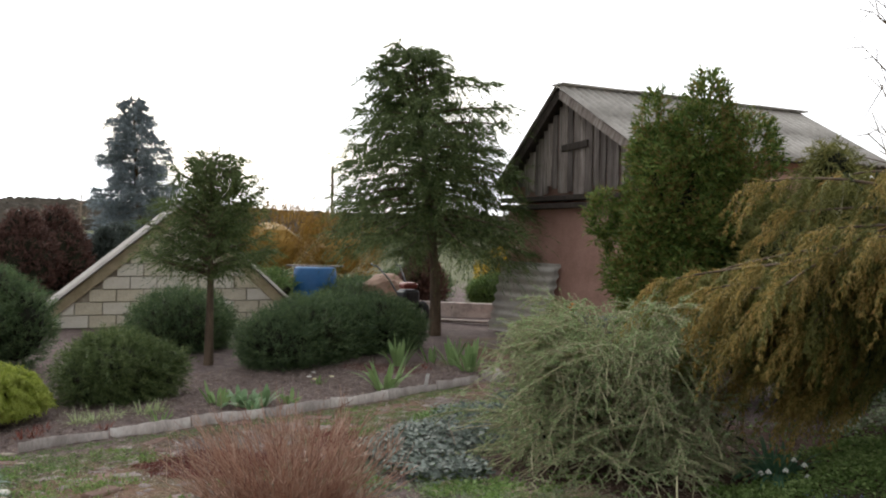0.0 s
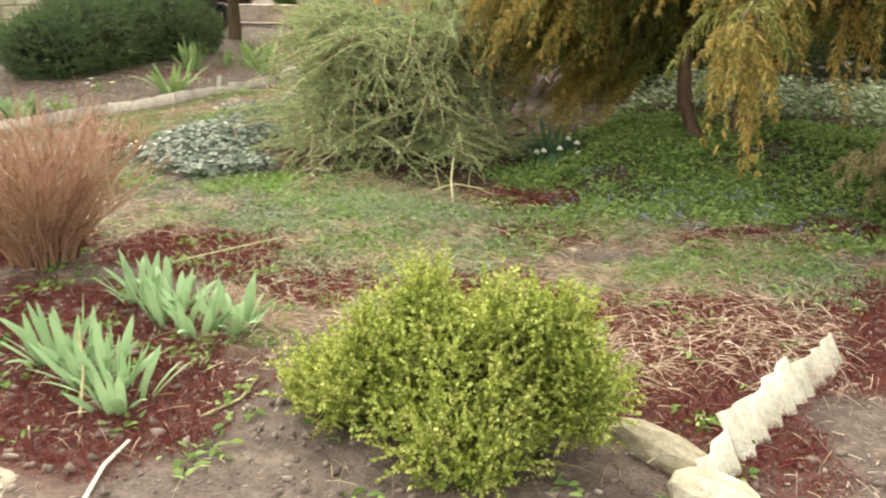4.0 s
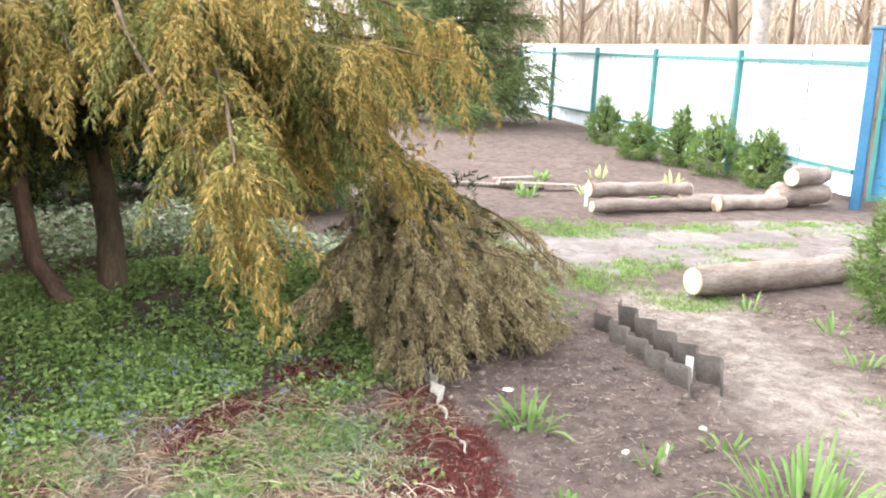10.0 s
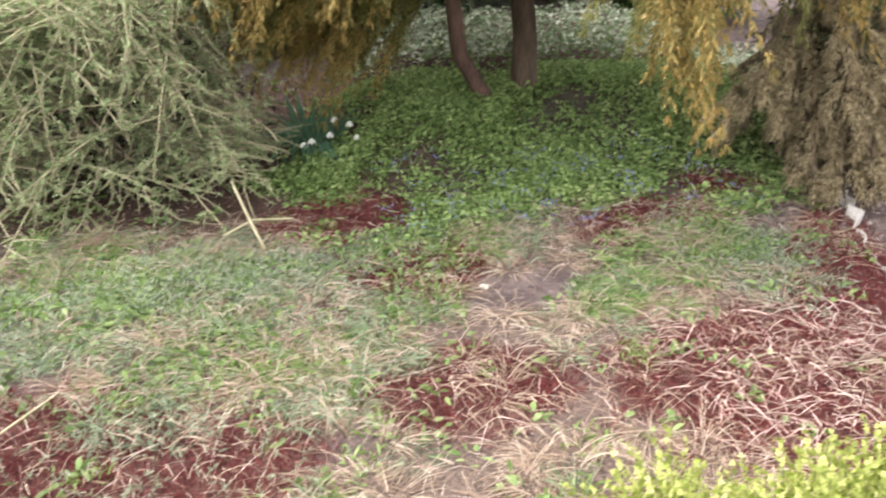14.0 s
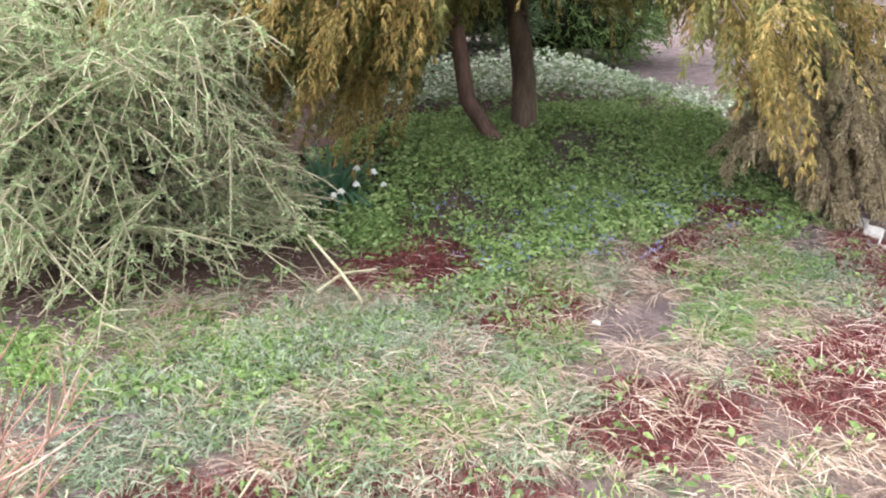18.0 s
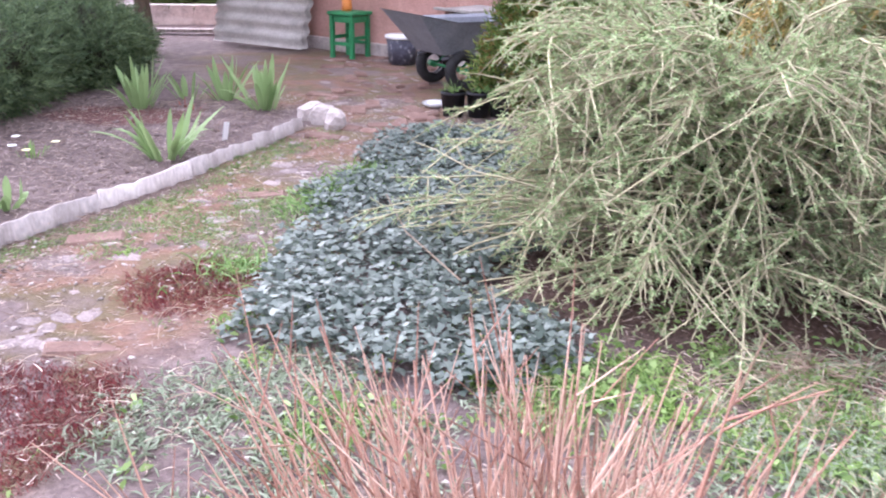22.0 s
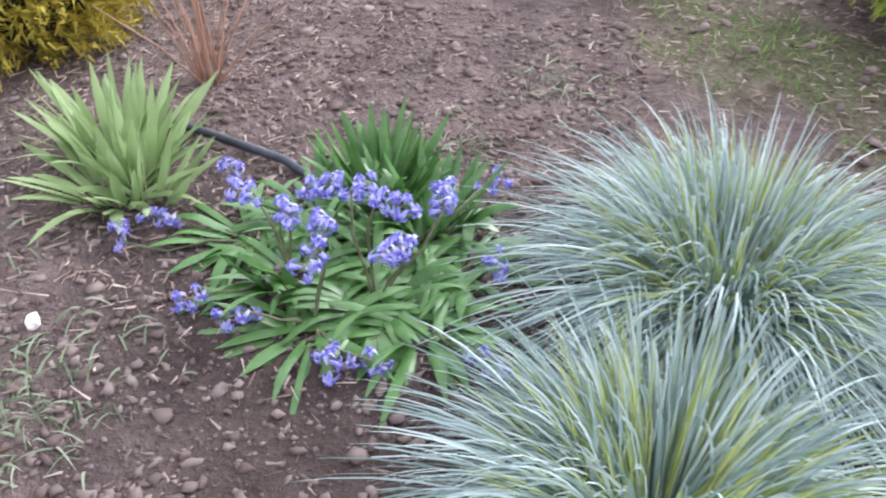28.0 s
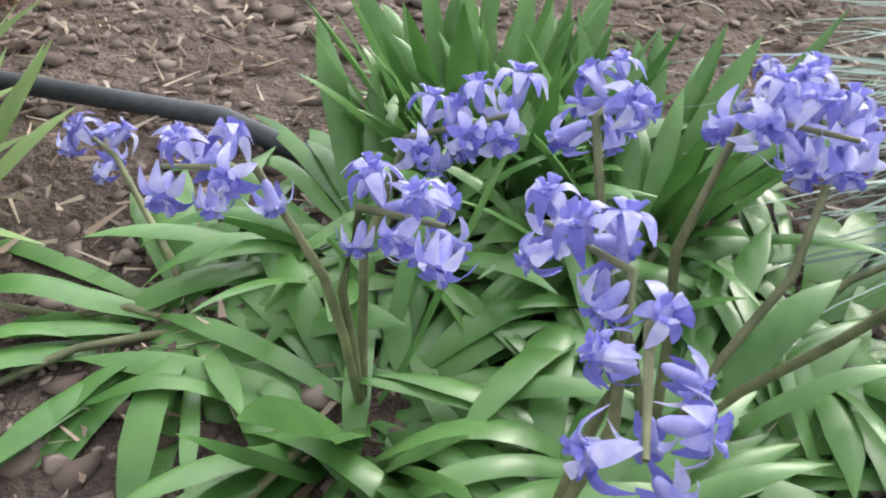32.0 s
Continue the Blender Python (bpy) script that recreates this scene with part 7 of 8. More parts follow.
M_CLOD = foliage("soil_clods", (0.085, 0.064, 0.058), (0.165, 0.128, 0.117), (0.27, 0.22, 0.20), 9.0, rough=0.95, trans=0.0, spec=0.1)
def flat_pts(n, x0, x1, y0, y1):
    x, y = rng.uniform(x0, x1, n), rng.uniform(y0, y1, n)
    return np.stack([x, y, ground_z(x, y)], -1)


stuff("soil_clods", pebbles(flat_pts(14000, -6.9, -5.0, 1.2, 2.6), 0.0018, 0.0108, 0.6), M_CLOD, "brown crumbly soil clods", "soil")
cl = flat_pts(6000, 0.1, 3.6, 2.4, 5.2)
cl = cl[mask_of("sand", cl[:, 0], cl[:, 1]) < 0.1]
stuff("bed_clods", pebbles(np.concatenate([cl, flat_pts(4500, -7.4, -5.2, 3.0, 8.5), flat_pts(900, -8, -6, 1.5, 3.4), flat_pts(3200, -3.0, 0.3, 1.6, 2.9)]), 0.003, 0.018), M_CLOD, "crumbly clods on the garden beds", "soil")
M_PEB = surface("pale_pebbles", [(0.3, (0.26, 0.22, 0.195)), (0.7, (0.48, 0.43, 0.39))], 9, 0.9, bump=0.2, per_object=0)
pp = np.concatenate([flat_pts(160, 0.2, 3.6, 2.6, 5.2), flat_pts(160, -7.0, -5.2, 3.4, 8.0), flat_pts(140, -4.4, 0, 2.2, 5.2), scatter("path", 6500, (-6.2, -3.2, 2.0, 9)), scatter("sand", 900, (0.8, 3.6, 1.5, 8))])
stuff("pebbles", pebbles(pp, 0.003, 0.014, 0.5), M_PEB, "pale pebbles and stone chips", "stones")
M_LITTER = foliage("leaf_litter", (0.11, 0.075, 0.055), (0.27, 0.20, 0.16), (0.52, 0.43, 0.36), 3.0, trans=0.05)
p = np.concatenate([flat_pts(24000, -7.6, -5.1, 2.4, 8.5), scatter("path", 15000, (-6.2, -3.8, 2.3, 9.0)), flat_pts(1800, -6.9, -5.6, 1.0, 2.0), flat_pts(8000, 0.0, 3.4, 2.4, 5.4), flat_pts(1200, -6.8, -5.0, 1.3, 2.6), flat_pts(4500, -4.5, 0.2, 1.6, 5.6), flat_pts(2500, -2, 2, 5.5, 8.5), scatter("litter", 9000, (-3.6, 1.8, 4.6, 8.0))])
n = len(p)
a = rng.random(n) * 6.283
stuff("leaf_litter", blades(p + np.array([0, 0, 0.008]), np.stack([np.cos(a), np.sin(a), 0.25 * rng.normal(size=n)], -1), 0.012 + 0.03 * rng.random(n), 0.004 + 0.007 * rng.random(n), 0.1, 1, "leaf"), M_LITTER, "brown leaf and bark litter", "litter")


# ---- slate edgings ----
def wavy_strip(points, height, amp, wave, thick=0.007, ragged=0.02, lean=0.0, below=0.08, seed=0, step=0.018):
    """A corrugated sheet set on edge along a line; its top edge is broken and uneven."""
    pts = np.asarray(points, float)
    seg = np.hypot(*np.diff(pts, axis=0).T)
    s = np.concatenate([[0], np.cumsum(seg)])
    u = np.arange(0, s[-1], step)
    x, y = np.interp(u, s, pts[:, 0]), np.interp(u, s, pts[:, 1])
    t = unit(np.stack([np.gradient(x), np.gradient(y)], -1))
    nrm = np.stack([-t[:, 1], t[:, 0]], -1)
    off = amp * np.cos(2 * np.pi * u / wave)
    r = np.array([noise.noise((q * 2.2, seed * 7.7, 0)) + 0.5 * noise.noise((q * 9, seed * 3.1, 1)) for q in u])
    top = height * (1 + ragged * 6 * r) + ragged * r
    rows = []
    for f in (0, 0.5, 1):
        z = -below + (top + below) * f
        for sd in (-1, 1):
            tip = 1 / math.sqrt(1 + lean * lean)
            o = (off + sd * thick / 2) * tip + lean * f * (top + below)
            rows.append(np.stack([x + nrm[:, 0] * o, y + nrm[:, 1] * o, z - (off + sd * thick / 2) * lean * tip], -1))
    k = len(u)
    v = np.concatenate(rows)
    i = np.arange(k - 1)
    def quad(a, b):
        return np.stack([a * k + i, a * k + i + 1, b * k + i + 1, b * k + i], -1)
    f = [quad(0, 2), quad(2, 4), quad(3, 1), quad(5, 3), quad(4, 5)]
    for e in (0, k - 1):
        f.append(np.array([[e, 2 * k + e, 3 * k + e, k + e], [2 * k + e, 4 * k + e, 5 * k + e, 3 * k + e]]))
    return v, np.concatenate(f)


def along(line, a, b):
    pts = np.asarray(line, float)
    s = np.concatenate([[0], np.cumsum(np.hypot(*np.diff(pts, axis=0).T))])
    u = np.linspace(a * s[-1], b * s[-1], 8)
    return np.stack([np.interp(u, s, pts[:, 0]), np.interp(u, s, pts[:, 1])], -1)


M_CURBS = surface("curb_slate", [(0.25, (0.26, 0.22, 0.20)), (0.5, (0.46, 0.41, 0.38)), (0.8, (0.64, 0.60, 0.56))], 5, 0.92, bump=0.5, stretch=(1, 1, 0.4))
M_WHITES = surface("whitewashed_slate", [(0.25, (0.36, 0.33, 0.28)), (0.5, (0.54, 0.51, 0.46)), (0.8, (0.66, 0.64, 0.59))], 6, 0.9, bump=0.4)
M_DARKS = surface("dark_old_slate", [(0.25, (0.06, 0.053, 0.05)), (0.5, (0.115, 0.10, 0.092)), (0.8, (0.23, 0.205, 0.185))], 5, 0.92, bump=0.4)
curb = thing("bed_edging", "grey corrugated slate edging of the flower bed", "edging", kind="structure")
for i in range(7):
    part("slate_strip", wavy_strip(along(CURB_LINE, i / 7 + 0.002, (i + 1) / 7 - 0.002), 0.058 + 0.007 * i, 0.010, 0.13, 0.012, 0.016, 0.1, seed=i), M_CURBS, curb)
white = thing("white_edging", "broken whitewashed slate edging between grass and soil", "edging", kind="structure")
part("slate_strip", wavy_strip([(-0.23, 2.5), (-0.17, 2.68)], 0.10, 0.008, 0.105, 0.008, 0.02, 0.55, below=0.03, seed=3), M_WHITES, white)
part("slate_strip", wavy_strip([(-0.16, 2.7), (-0.08, 2.93), (0.0, 3.14)], 0.115, 0.009, 0.105, 0.008, 0.02, 0.7, below=0.03, seed=4), M_WHITES, white)
part("slate_strip", wavy_strip([(0.0, 3.15), (0.08, 3.36), (0.12, 3.5)], 0.095, 0.009, 0.10, 0.008, 0.02, 0.6, below=0.03, seed=14), M_WHITES, white)
part("slate_strip", wavy_strip([(0.52, 4.45), (0.69, 4.87), (0.88, 5.32)], 0.055, 0.018, 0.14, 0.008, 0.02, -0.15, seed=5), M_WHITES, white)
part("slate_strip", wavy_strip([(0.86, 5.3), (1.1, 5.85)], 0.09, 0.022, 0.15, 0.008, 0.02, 0.0, seed=6), M_WHITES, white)
part("slate_strip", wavy_strip([(0.36, 4.02), (0.52, 4.45)], 0.022, 0.008, 0.15, 0.008, 0.03, -0.1, seed=9), M_WHITES, white)
dark = thing("dark_edging", "short dark corrugated slate strips in the soil", "edging", kind="structure")
part("slate_strip", wavy_strip([(1.60, 4.0), (1.98, 5.05)], 0.09, 0.028, 0.21, 0.008, 0.01, 0.05, seed=7), M_DARKS, dark)
part("slate_strip", wavy_strip([(1.74, 3.93), (2.12, 5.0)], 0.13, 0.028, 0.21, 0.008, 0.01, 0.1, seed=8), M_DARKS, dark)

# ---- stones, slabs, path ----
M_STONE = surface("pale_fieldstone", [(0.25, (0.30, 0.26, 0.20)), (0.5, (0.50, 0.45, 0.37)), (0.8, (0.68, 0.63, 0.55))], 7, 0.9, bump=0.5)
M_BEIGE = surface("beige_stone", [(0.25, (0.16, 0.135, 0.10)), (0.5, (0.29, 0.25, 0.195)), (0.8, (0.42, 0.37, 0.30))], 12, 0.92, bump=0.6)
M_WSTONE = surface("white_stone", [(0.3, (0.66, 0.62, 0.56)), (0.7, (0.80, 0.77, 0.72))], 7, 0.85, bump=0.3)
M_RBRICK = surface("old_red_brick", [(0.25, (0.11, 0.072, 0.058)), (0.5, (0.19, 0.115, 0.088)), (0.8, (0.27, 0.20, 0.165))], 8, 0.92, bump=0.5)
rng = np.random.default_rng(500)


def stone(at, size, label, material=None, rz=0.0, seed=1, name="stone", group=""):
    ob = part(name, stone_mesh(name, size, seed), material or M_STONE)
    ob.matrix_world = pose(at[0], at[1], gz(*at) + size[2] * 0.22, rng.normal() * 5, rng.normal() * 5, rz)
    return tagged(ob, label, "stone", group)


for i, (x, y, sx, sy, sz, rz) in enumerate([(-6.06, 3.24, 0.18, 0.1, 0.06, 30), (-6.16, 3.34, 0.15, 0.06, 0.035, -20), (-6.3, 3.3, 0.17, 0.09, 0.035, 15), (-6.02, 3.38, 0.1, 0.06, 0.03, 50), (-5.72, 3.3, 0.08, 0.05, 0.02, 30)]):
    stone((x, y), (sx, sy, sz), "beige fieldstone at the end of the edging", M_BEIGE, rz=rz, seed=i + 1, group="edging stones")
stone((-5.86, 3.08), (0.2, 0.09, 0.08), "white elongated stone lying beside the oat grass", M_WSTONE, 50, 9)
for i, (x, y, s) in enumerate([(-5.2, 2.9, 0.06), (-5.25, 2.8, 0.11), (-5.36, 2.9, 0.05), (-5.08, 2.82, 0.06)]):
    stone((x, y), (s * 1.3, s, s * 0.5), "beige stone beside the oat grass", M_WSTONE if i == 0 else M_BEIGE, 40 * i, 20 + i, group="edging stones")
stone((-0.4, 2.64), (0.3, 0.11, 0.1), "long pale broken stone beside the white edging", M_BEIGE, -25, 31)
stone((-0.24, 2.48), (0.24, 0.15, 0.1), "flat pale rock beside the white edging", M_STONE, -10, 32)
for i, (x, y) in enumerate([(-4.76, 7.9), (-4.9, 8.05), (-4.66, 7.78)]):
    stone((x, y), (0.2, 0.14, 0.17), "grey concrete lump at the end of the edging", M_CONC, 50 * i, 33 + i, group="concrete lumps")
for i, (x, y) in enumerate([(0.89, 3.73), (0.66, 4.1), (-1.03, 4.24), (-5.55, 1.66), (1.35, 3.75)]):
    stone((x, y), (0.032, 0.022, 0.02), "small white pebble on the soil", M_WSTONE, 70 * i, 40 + i, group="white pebbles")

M_OLDSLAB = surface("old_slab_concrete", [(0.25, (0.14, 0.12, 0.11)), (0.5, (0.25, 0.225, 0.21)), (0.8, (0.36, 0.33, 0.31))], 7, 0.92, bump=0.6)
M_FLAG = surface("beige_flagstone", [(0.25, (0.16, 0.135, 0.105)), (0.5, (0.28, 0.245, 0.20)), (0.8, (0.40, 0.355, 0.30))], 8, 0.92, bump=0.5)
for i, (x, y, sx, sy, rz) in enumerate([(-4.19, 2.66, 0.53, 0.42, -30), (-3.71, 2.385, 0.53, 0.42, -31), (-3.26, 2.17, 0.28, 0.4, -33)]):
    slab = part("concrete_slab", box(bmesh.new(), (sx, sy, 0.05), bevel=0.014, jitter=0.016), M_OLDSLAB)
    slab.matrix_world = pose(x, y, gz(x, y) - 0.012, 0, 0, rz)
    tagged(slab, "worn grey concrete paving slab", "paving slab", "concrete slabs")
for i, (x, y, sx, sy, rz) in enumerate([(-2.86, 1.86, 0.2, 0.15, 10), (-2.6, 1.9, 0.2, 0.14, -20), (-2.39, 1.9, 0.24, 0.18, 30), (-2.74, 1.69, 0.22, 0.16, 50), (-2.52, 1.68, 0.26, 0.17, -10), (-2.3, 1.72, 0.2, 0.16, 20), (-3.0, 1.98, 0.16, 0.12, 0), (-2.95, 1.7, 0.2, 0.14, 70), (-2.1, 1.55, 0.24, 0.18, 0), (-2.35, 1.5, 0.22, 0.16, 40), (-2.62, 1.48, 0.24, 0.16, -30), (-2.05, 1.78, 0.18, 0.13, 15)]):
    flag = part("flagstone", stone_mesh("flagstone", (sx * 1.2, sy * 1.25, 0.04), 150 + i, 3, 0.4), M_FLAG)
    flag.matrix_world = pose(x, y, gz(x, y) - 0.012, 0, 0, rz)
    tagged(flag, "flat irregular beige flagstone in the grass", "flagstone", "flagstones")

M_PATHST = surface("path_stone", [(0.25, (0.16, 0.13, 0.12)), (0.5, (0.27, 0.22, 0.205)), (0.8, (0.42, 0.36, 0.33))], 7, 0.92, bump=0.5)
path = thing("garden_path", "trodden path of old bricks and flat stones", "path", kind="structure")
VAR = [stone_mesh("path_stone", (1, 1, 1), 60 + i, 2, 0.2) for i in range(6)]
for me in VAR:
    me.materials.append(M_PATHST)
BRK = [box_mesh("path_brick", (0.24, 0.115, 0.06), 0.012, 0.006) for i in range(3)]
for me in BRK:
    me.materials.append(M_RBRICK)
pl = np.asarray(PATH_LINE)
sl = np.concatenate([[0], np.cumsum(np.hypot(*np.diff(pl, axis=0).T))])
for i in range(300):
    u = rng.uniform(1.0, sl[-2])
    x, y = np.interp(u, sl, pl[:, 0]) + rng.normal() * 0.3, np.interp(u, sl, pl[:, 1]) + rng.normal() * 0.25
    if (x < curb_x(y) + 0.1 and y < 8) or mask_of("red", x, y) > 0.2:
        continue
    far = y > 7.5
    if rng.random() < (0.5 if far else 0.1):
        ob = part("brick", BRK[i % 3], None, path)
        ob.matrix_world = pose(x, y, gz(x, y) - 0.026 + 0.008 * rng.random(), rng.normal() * 3, rng.normal() * 3, rng.choice([20, 110]) + rng.normal() * 12)
    else:
        s = rng.uniform(0.05, 0.2)
        ob = part("stone", VAR[i % 6], None, path)
        ob.matrix_world = pose(x, y, gz(x, y) - 0.0125, rng.normal() * 2, rng.normal() * 2, rng.random() * 360) @ Matrix.Diagonal((s, s * rng.uniform(0.4, 0.8), 0.03, 1))
M_PALEST = surface("pale_pink_slab", [(0.25, (0.17, 0.135, 0.13)), (0.5, (0.27, 0.225, 0.21)), (0.8, (0.38, 0.33, 0.31))], 14, 0.92, bump=0.5)
for i, (x, y, sx, sy, rz) in enumerate([(-5.26, 3.24, 0.24, 0.1, 62), (-5.09, 3.32, 0.22, 0.08, 58), (-4.98, 3.55, 0.2, 0.1, 50), (-5.17, 3.46, 0.18, 0.07, 60), (-5.92, 3.42, 0.1, 0.06, 40), (-5.8, 3.5, 0.12, 0.06, 20), (-4.85, 3.7, 0.16, 0.08, 50), (-5.0, 3.4, 0.1, 0.06, 10), (-5.34, 3.4, 0.1, 0.05, 80)]):
    ob = part("stone", stone_mesh("stone", (sx, sy, 0.03), 200 + i, 3, 0.38), M_PALEST, path)
    ob.matrix_world = pose(x, y, gz(x, y) - 0.0125, 0, 0, rz)
for x, y, rz in ((-5.77, 3.3, 50), (-5.82, 3.17, 70), (-5.24, 4.12, 40)):
    ob = part("brick", BRK[0], None, path)
    ob.matrix_world = pose(x, y, gz(x, y) - 0.024, 2, 3, rz)
yard = thing("yard_paving", "uneven grey stone slabs in the yard", "paving", kind="structure")
M_SLAB = surface("yard_slab", [(0.25, (0.115, 0.098, 0.095)), (0.5, (0.19, 0.165, 0.16)), (0.8, (0.28, 0.25, 0.245))], 4, 0.9, bump=0.4)
SLB = [stone_mesh("slab", (1, 1, 1), 80 + i, 2, 0.25) for i in range(5)]
for me in SLB:
    me.materials.append(M_SLAB)
for i in range(110):
    x, y = rng.uniform(2.8, 9.0), rng.uniform(4.2, 7.3)
    if mask_of("paved", x, y) < 0.5:
        continue
    ob = part("slab", SLB[i % 5], None, yard)
    ob.matrix_world = pose(x, y, gz(x, y) - 0.012, 0, 0, rng.random() * 360) @ Matrix.Diagonal((rng.uniform(0.5, 1.0), rng.uniform(0.35, 0.6), 0.035, 1))

# ---- sticks and plant labels ----
def stick(name, label, line, r, material, category="stick"):
    return tagged(part(name, mesh_np(name, *tubes([[(*p, r * k) for p, k in zip(line, (1.0, 0.9, 0.7))]], 6), smooth=True), material), label, category)


stick("stick", "pale broken stick stuck in the ground", [(-1.77, 4.57, 0.02), (-1.835, 4.70, 0.125), (-1.9, 4.9, 0.2)], 0.007, M_TWIGL)
stick("stick", "pale dry stick lying on red stonecrop", [(-1.93, 4.66, 0.07), (-1.82, 4.715, 0.105), (-1.67, 4.78, 0.075)], 0.006, M_TWIGL)
stick("stick", "long dry stalk lying on red stonecrop", [(-2.62, 3.3, 0.02), (-2.45, 3.5, 0.04), (-2.3, 3.72, 0.05)], 0.004, M_TWIGL)
stick("stick", "dry twig lying on bare soil", [(-1.72, 2.3, 0.01), (-1.66, 2.42, 0.02), (-1.69, 2.56, 0.02)], 0.006, M_TWIGL)
stick("stick", "dry twig lying on bare soil", [(-1.75, 1.85, 0.01), (-1.8, 1.98, 0.02), (-1.82, 2.1, 0.02)], 0.007, M_WSTONE)
stick("stick", "pale dry stalk leaning among irises", [(-2.06, 2.16, 0.0), (-2.1, 2.24, 0.12), (-2.16, 2.3, 0.22)], 0.006, M_TWIGL)
stick("bent_twig", "bare bent twig over the ivy", [(-3.5, 5.1, 0.1), (-3.75, 5.4, 0.16), (-3.9, 5.75, 0.2)], 0.0032, M_TWIG)
M_LABEL = surface("white_plastic_label", [(0.3, (0.74, 0.74, 0.72)), (0.7, (0.82, 0.82, 0.80))], 8, 0.5, bump=0.02)
for x, y, h in ((-5.24, 7.31, 0.14), (1.72, 4.15, 0.14), (0.98, 3.62, 0.09), (5.0, 8.4, 0.25)):
    tagged(part("plant_label", box(bmesh.new(), (0.04, 0.004, h), (x, y, h / 2 - 0.02), Euler((0.15, 0.1, x)), bevel=0.001), M_LABEL), "white plastic plant label in the soil", "plant label", "plant labels")

# ---- yard things by the house ----
M_GREENP = surface("green_paint", [(0.3, (0.01, 0.16, 0.055)), (0.7, (0.02, 0.26, 0.09))], 8, 0.5, bump=0.05, spec=0.5)


def stool():
    ob = thing("stool", "green painted wooden stool by the pink wall", "stool", (-5.40, 11.2, 0), -25)
    part("seat", box(bmesh.new(), (0.34, 0.34, 0.035), (0, 0, 0.455), bevel=0.008), M_GREENP, ob)
    for sx in (-1, 1):
        for sy in (-1, 1):
            part("leg", box(bmesh.new(), (0.045, 0.045, 0.44), (sx * 0.13, sy * 0.13, 0.22), bevel=0.004), M_GREENP, ob)
    for s in (-1, 1):
        part("apron", box(bmesh.new(), (0.215, 0.02, 0.07), (0, s * 0.13, 0.40), bevel=0.003), M_GREENP, ob)
        part("apron", box(bmesh.new(), (0.02, 0.215, 0.07), (s * 0.13, 0, 0.40), bevel=0.003), M_GREENP, ob)
        part("stretcher", box(bmesh.new(), (0.215, 0.02, 0.035), (0, s * 0.13, 0.15), bevel=0.003), M_GREENP, ob)
        part("stretcher", box(bmesh.new(), (0.02, 0.215, 0.035), (s * 0.13, 0, 0.21), bevel=0.003), M_GREENP, ob)
    return ob


stool()
tub = tagged(part("orange_tub", mesh_np("orange_tub", *tubes([[(-5.44, 11.24, 0.474, 0.05), (-5.44, 11.24, 0.48, 0.055), (-5.44, 11.24, 0.6, 0.05), (-5.44, 11.24, 0.605, 0.001)]], 16), smooth=True), surface("orange_plastic", [(0.3, (0.55, 0.16, 0.03)), (0.7, (0.7, 0.25, 0.06))], 6, 0.5, bump=0.02)), "small orange tub standing on the green stool", "tub")


def lathe(profile, sides=24):
    return tubes([[(0, 0, z, r) for r, z in profile]], sides)


bucket = thing("bucket", "dark speckled bucket with a white rim", "bucket", (-4.79, 10.9, 0))
part("body", mesh_np("body", *lathe([(0.001, 0.0), (0.13, 0.0), (0.16, 0.26), (0.15, 0.26), (0.12, 0.03), (0.001, 0.03)]), smooth=True), surface("speckled_enamel", [(0.45, (0.06, 0.06, 0.08)), (0.6, (0.10, 0.10, 0.13)), (0.68, (0.5, 0.5, 0.52))], 16, 0.4, bump=0.02), bucket)
part("rim", mesh_np("rim", *lathe([(0.155, 0.25), (0.172, 0.255), (0.172, 0.285), (0.155, 0.29), (0.148, 0.27)]), smooth=True), M_LABEL, bucket, "white rim")

M_RUBBER = surface("tyre_rubber", [(0.3, (0.015, 0.015, 0.016)), (0.7, (0.045, 0.045, 0.045))], 12, 0.85, bump=0.2)
M_TRAY = surface("grey_tray", [(0.3, (0.13, 0.14, 0.16)), (0.7, (0.21, 0.22, 0.24))], 5, 0.5, bump=0.1, spec=0.5)


def ring_mesh(R, r, n=28, k=10):
    a, b = np.meshgrid(np.arange(n) * 2 * np.pi / n, np.arange(k) * 2 * np.pi / k, indexing="ij")
    v = np.stack([(R + r * np.cos(b)) * np.cos(a), r * 1.15 * np.sin(b), (R + r * np.cos(b)) * np.sin(a)], -1).reshape(-1, 3)
    i, j = np.meshgrid(np.arange(n), np.arange(k), indexing="ij")
    q = np.stack([i * k + j, ((i + 1) % n) * k + j, ((i + 1) % n) * k + (j + 1) % k, i * k + (j + 1) % k], -1).reshape(-1, 4)
    return mesh_np("tyre", v, q, smooth=True)


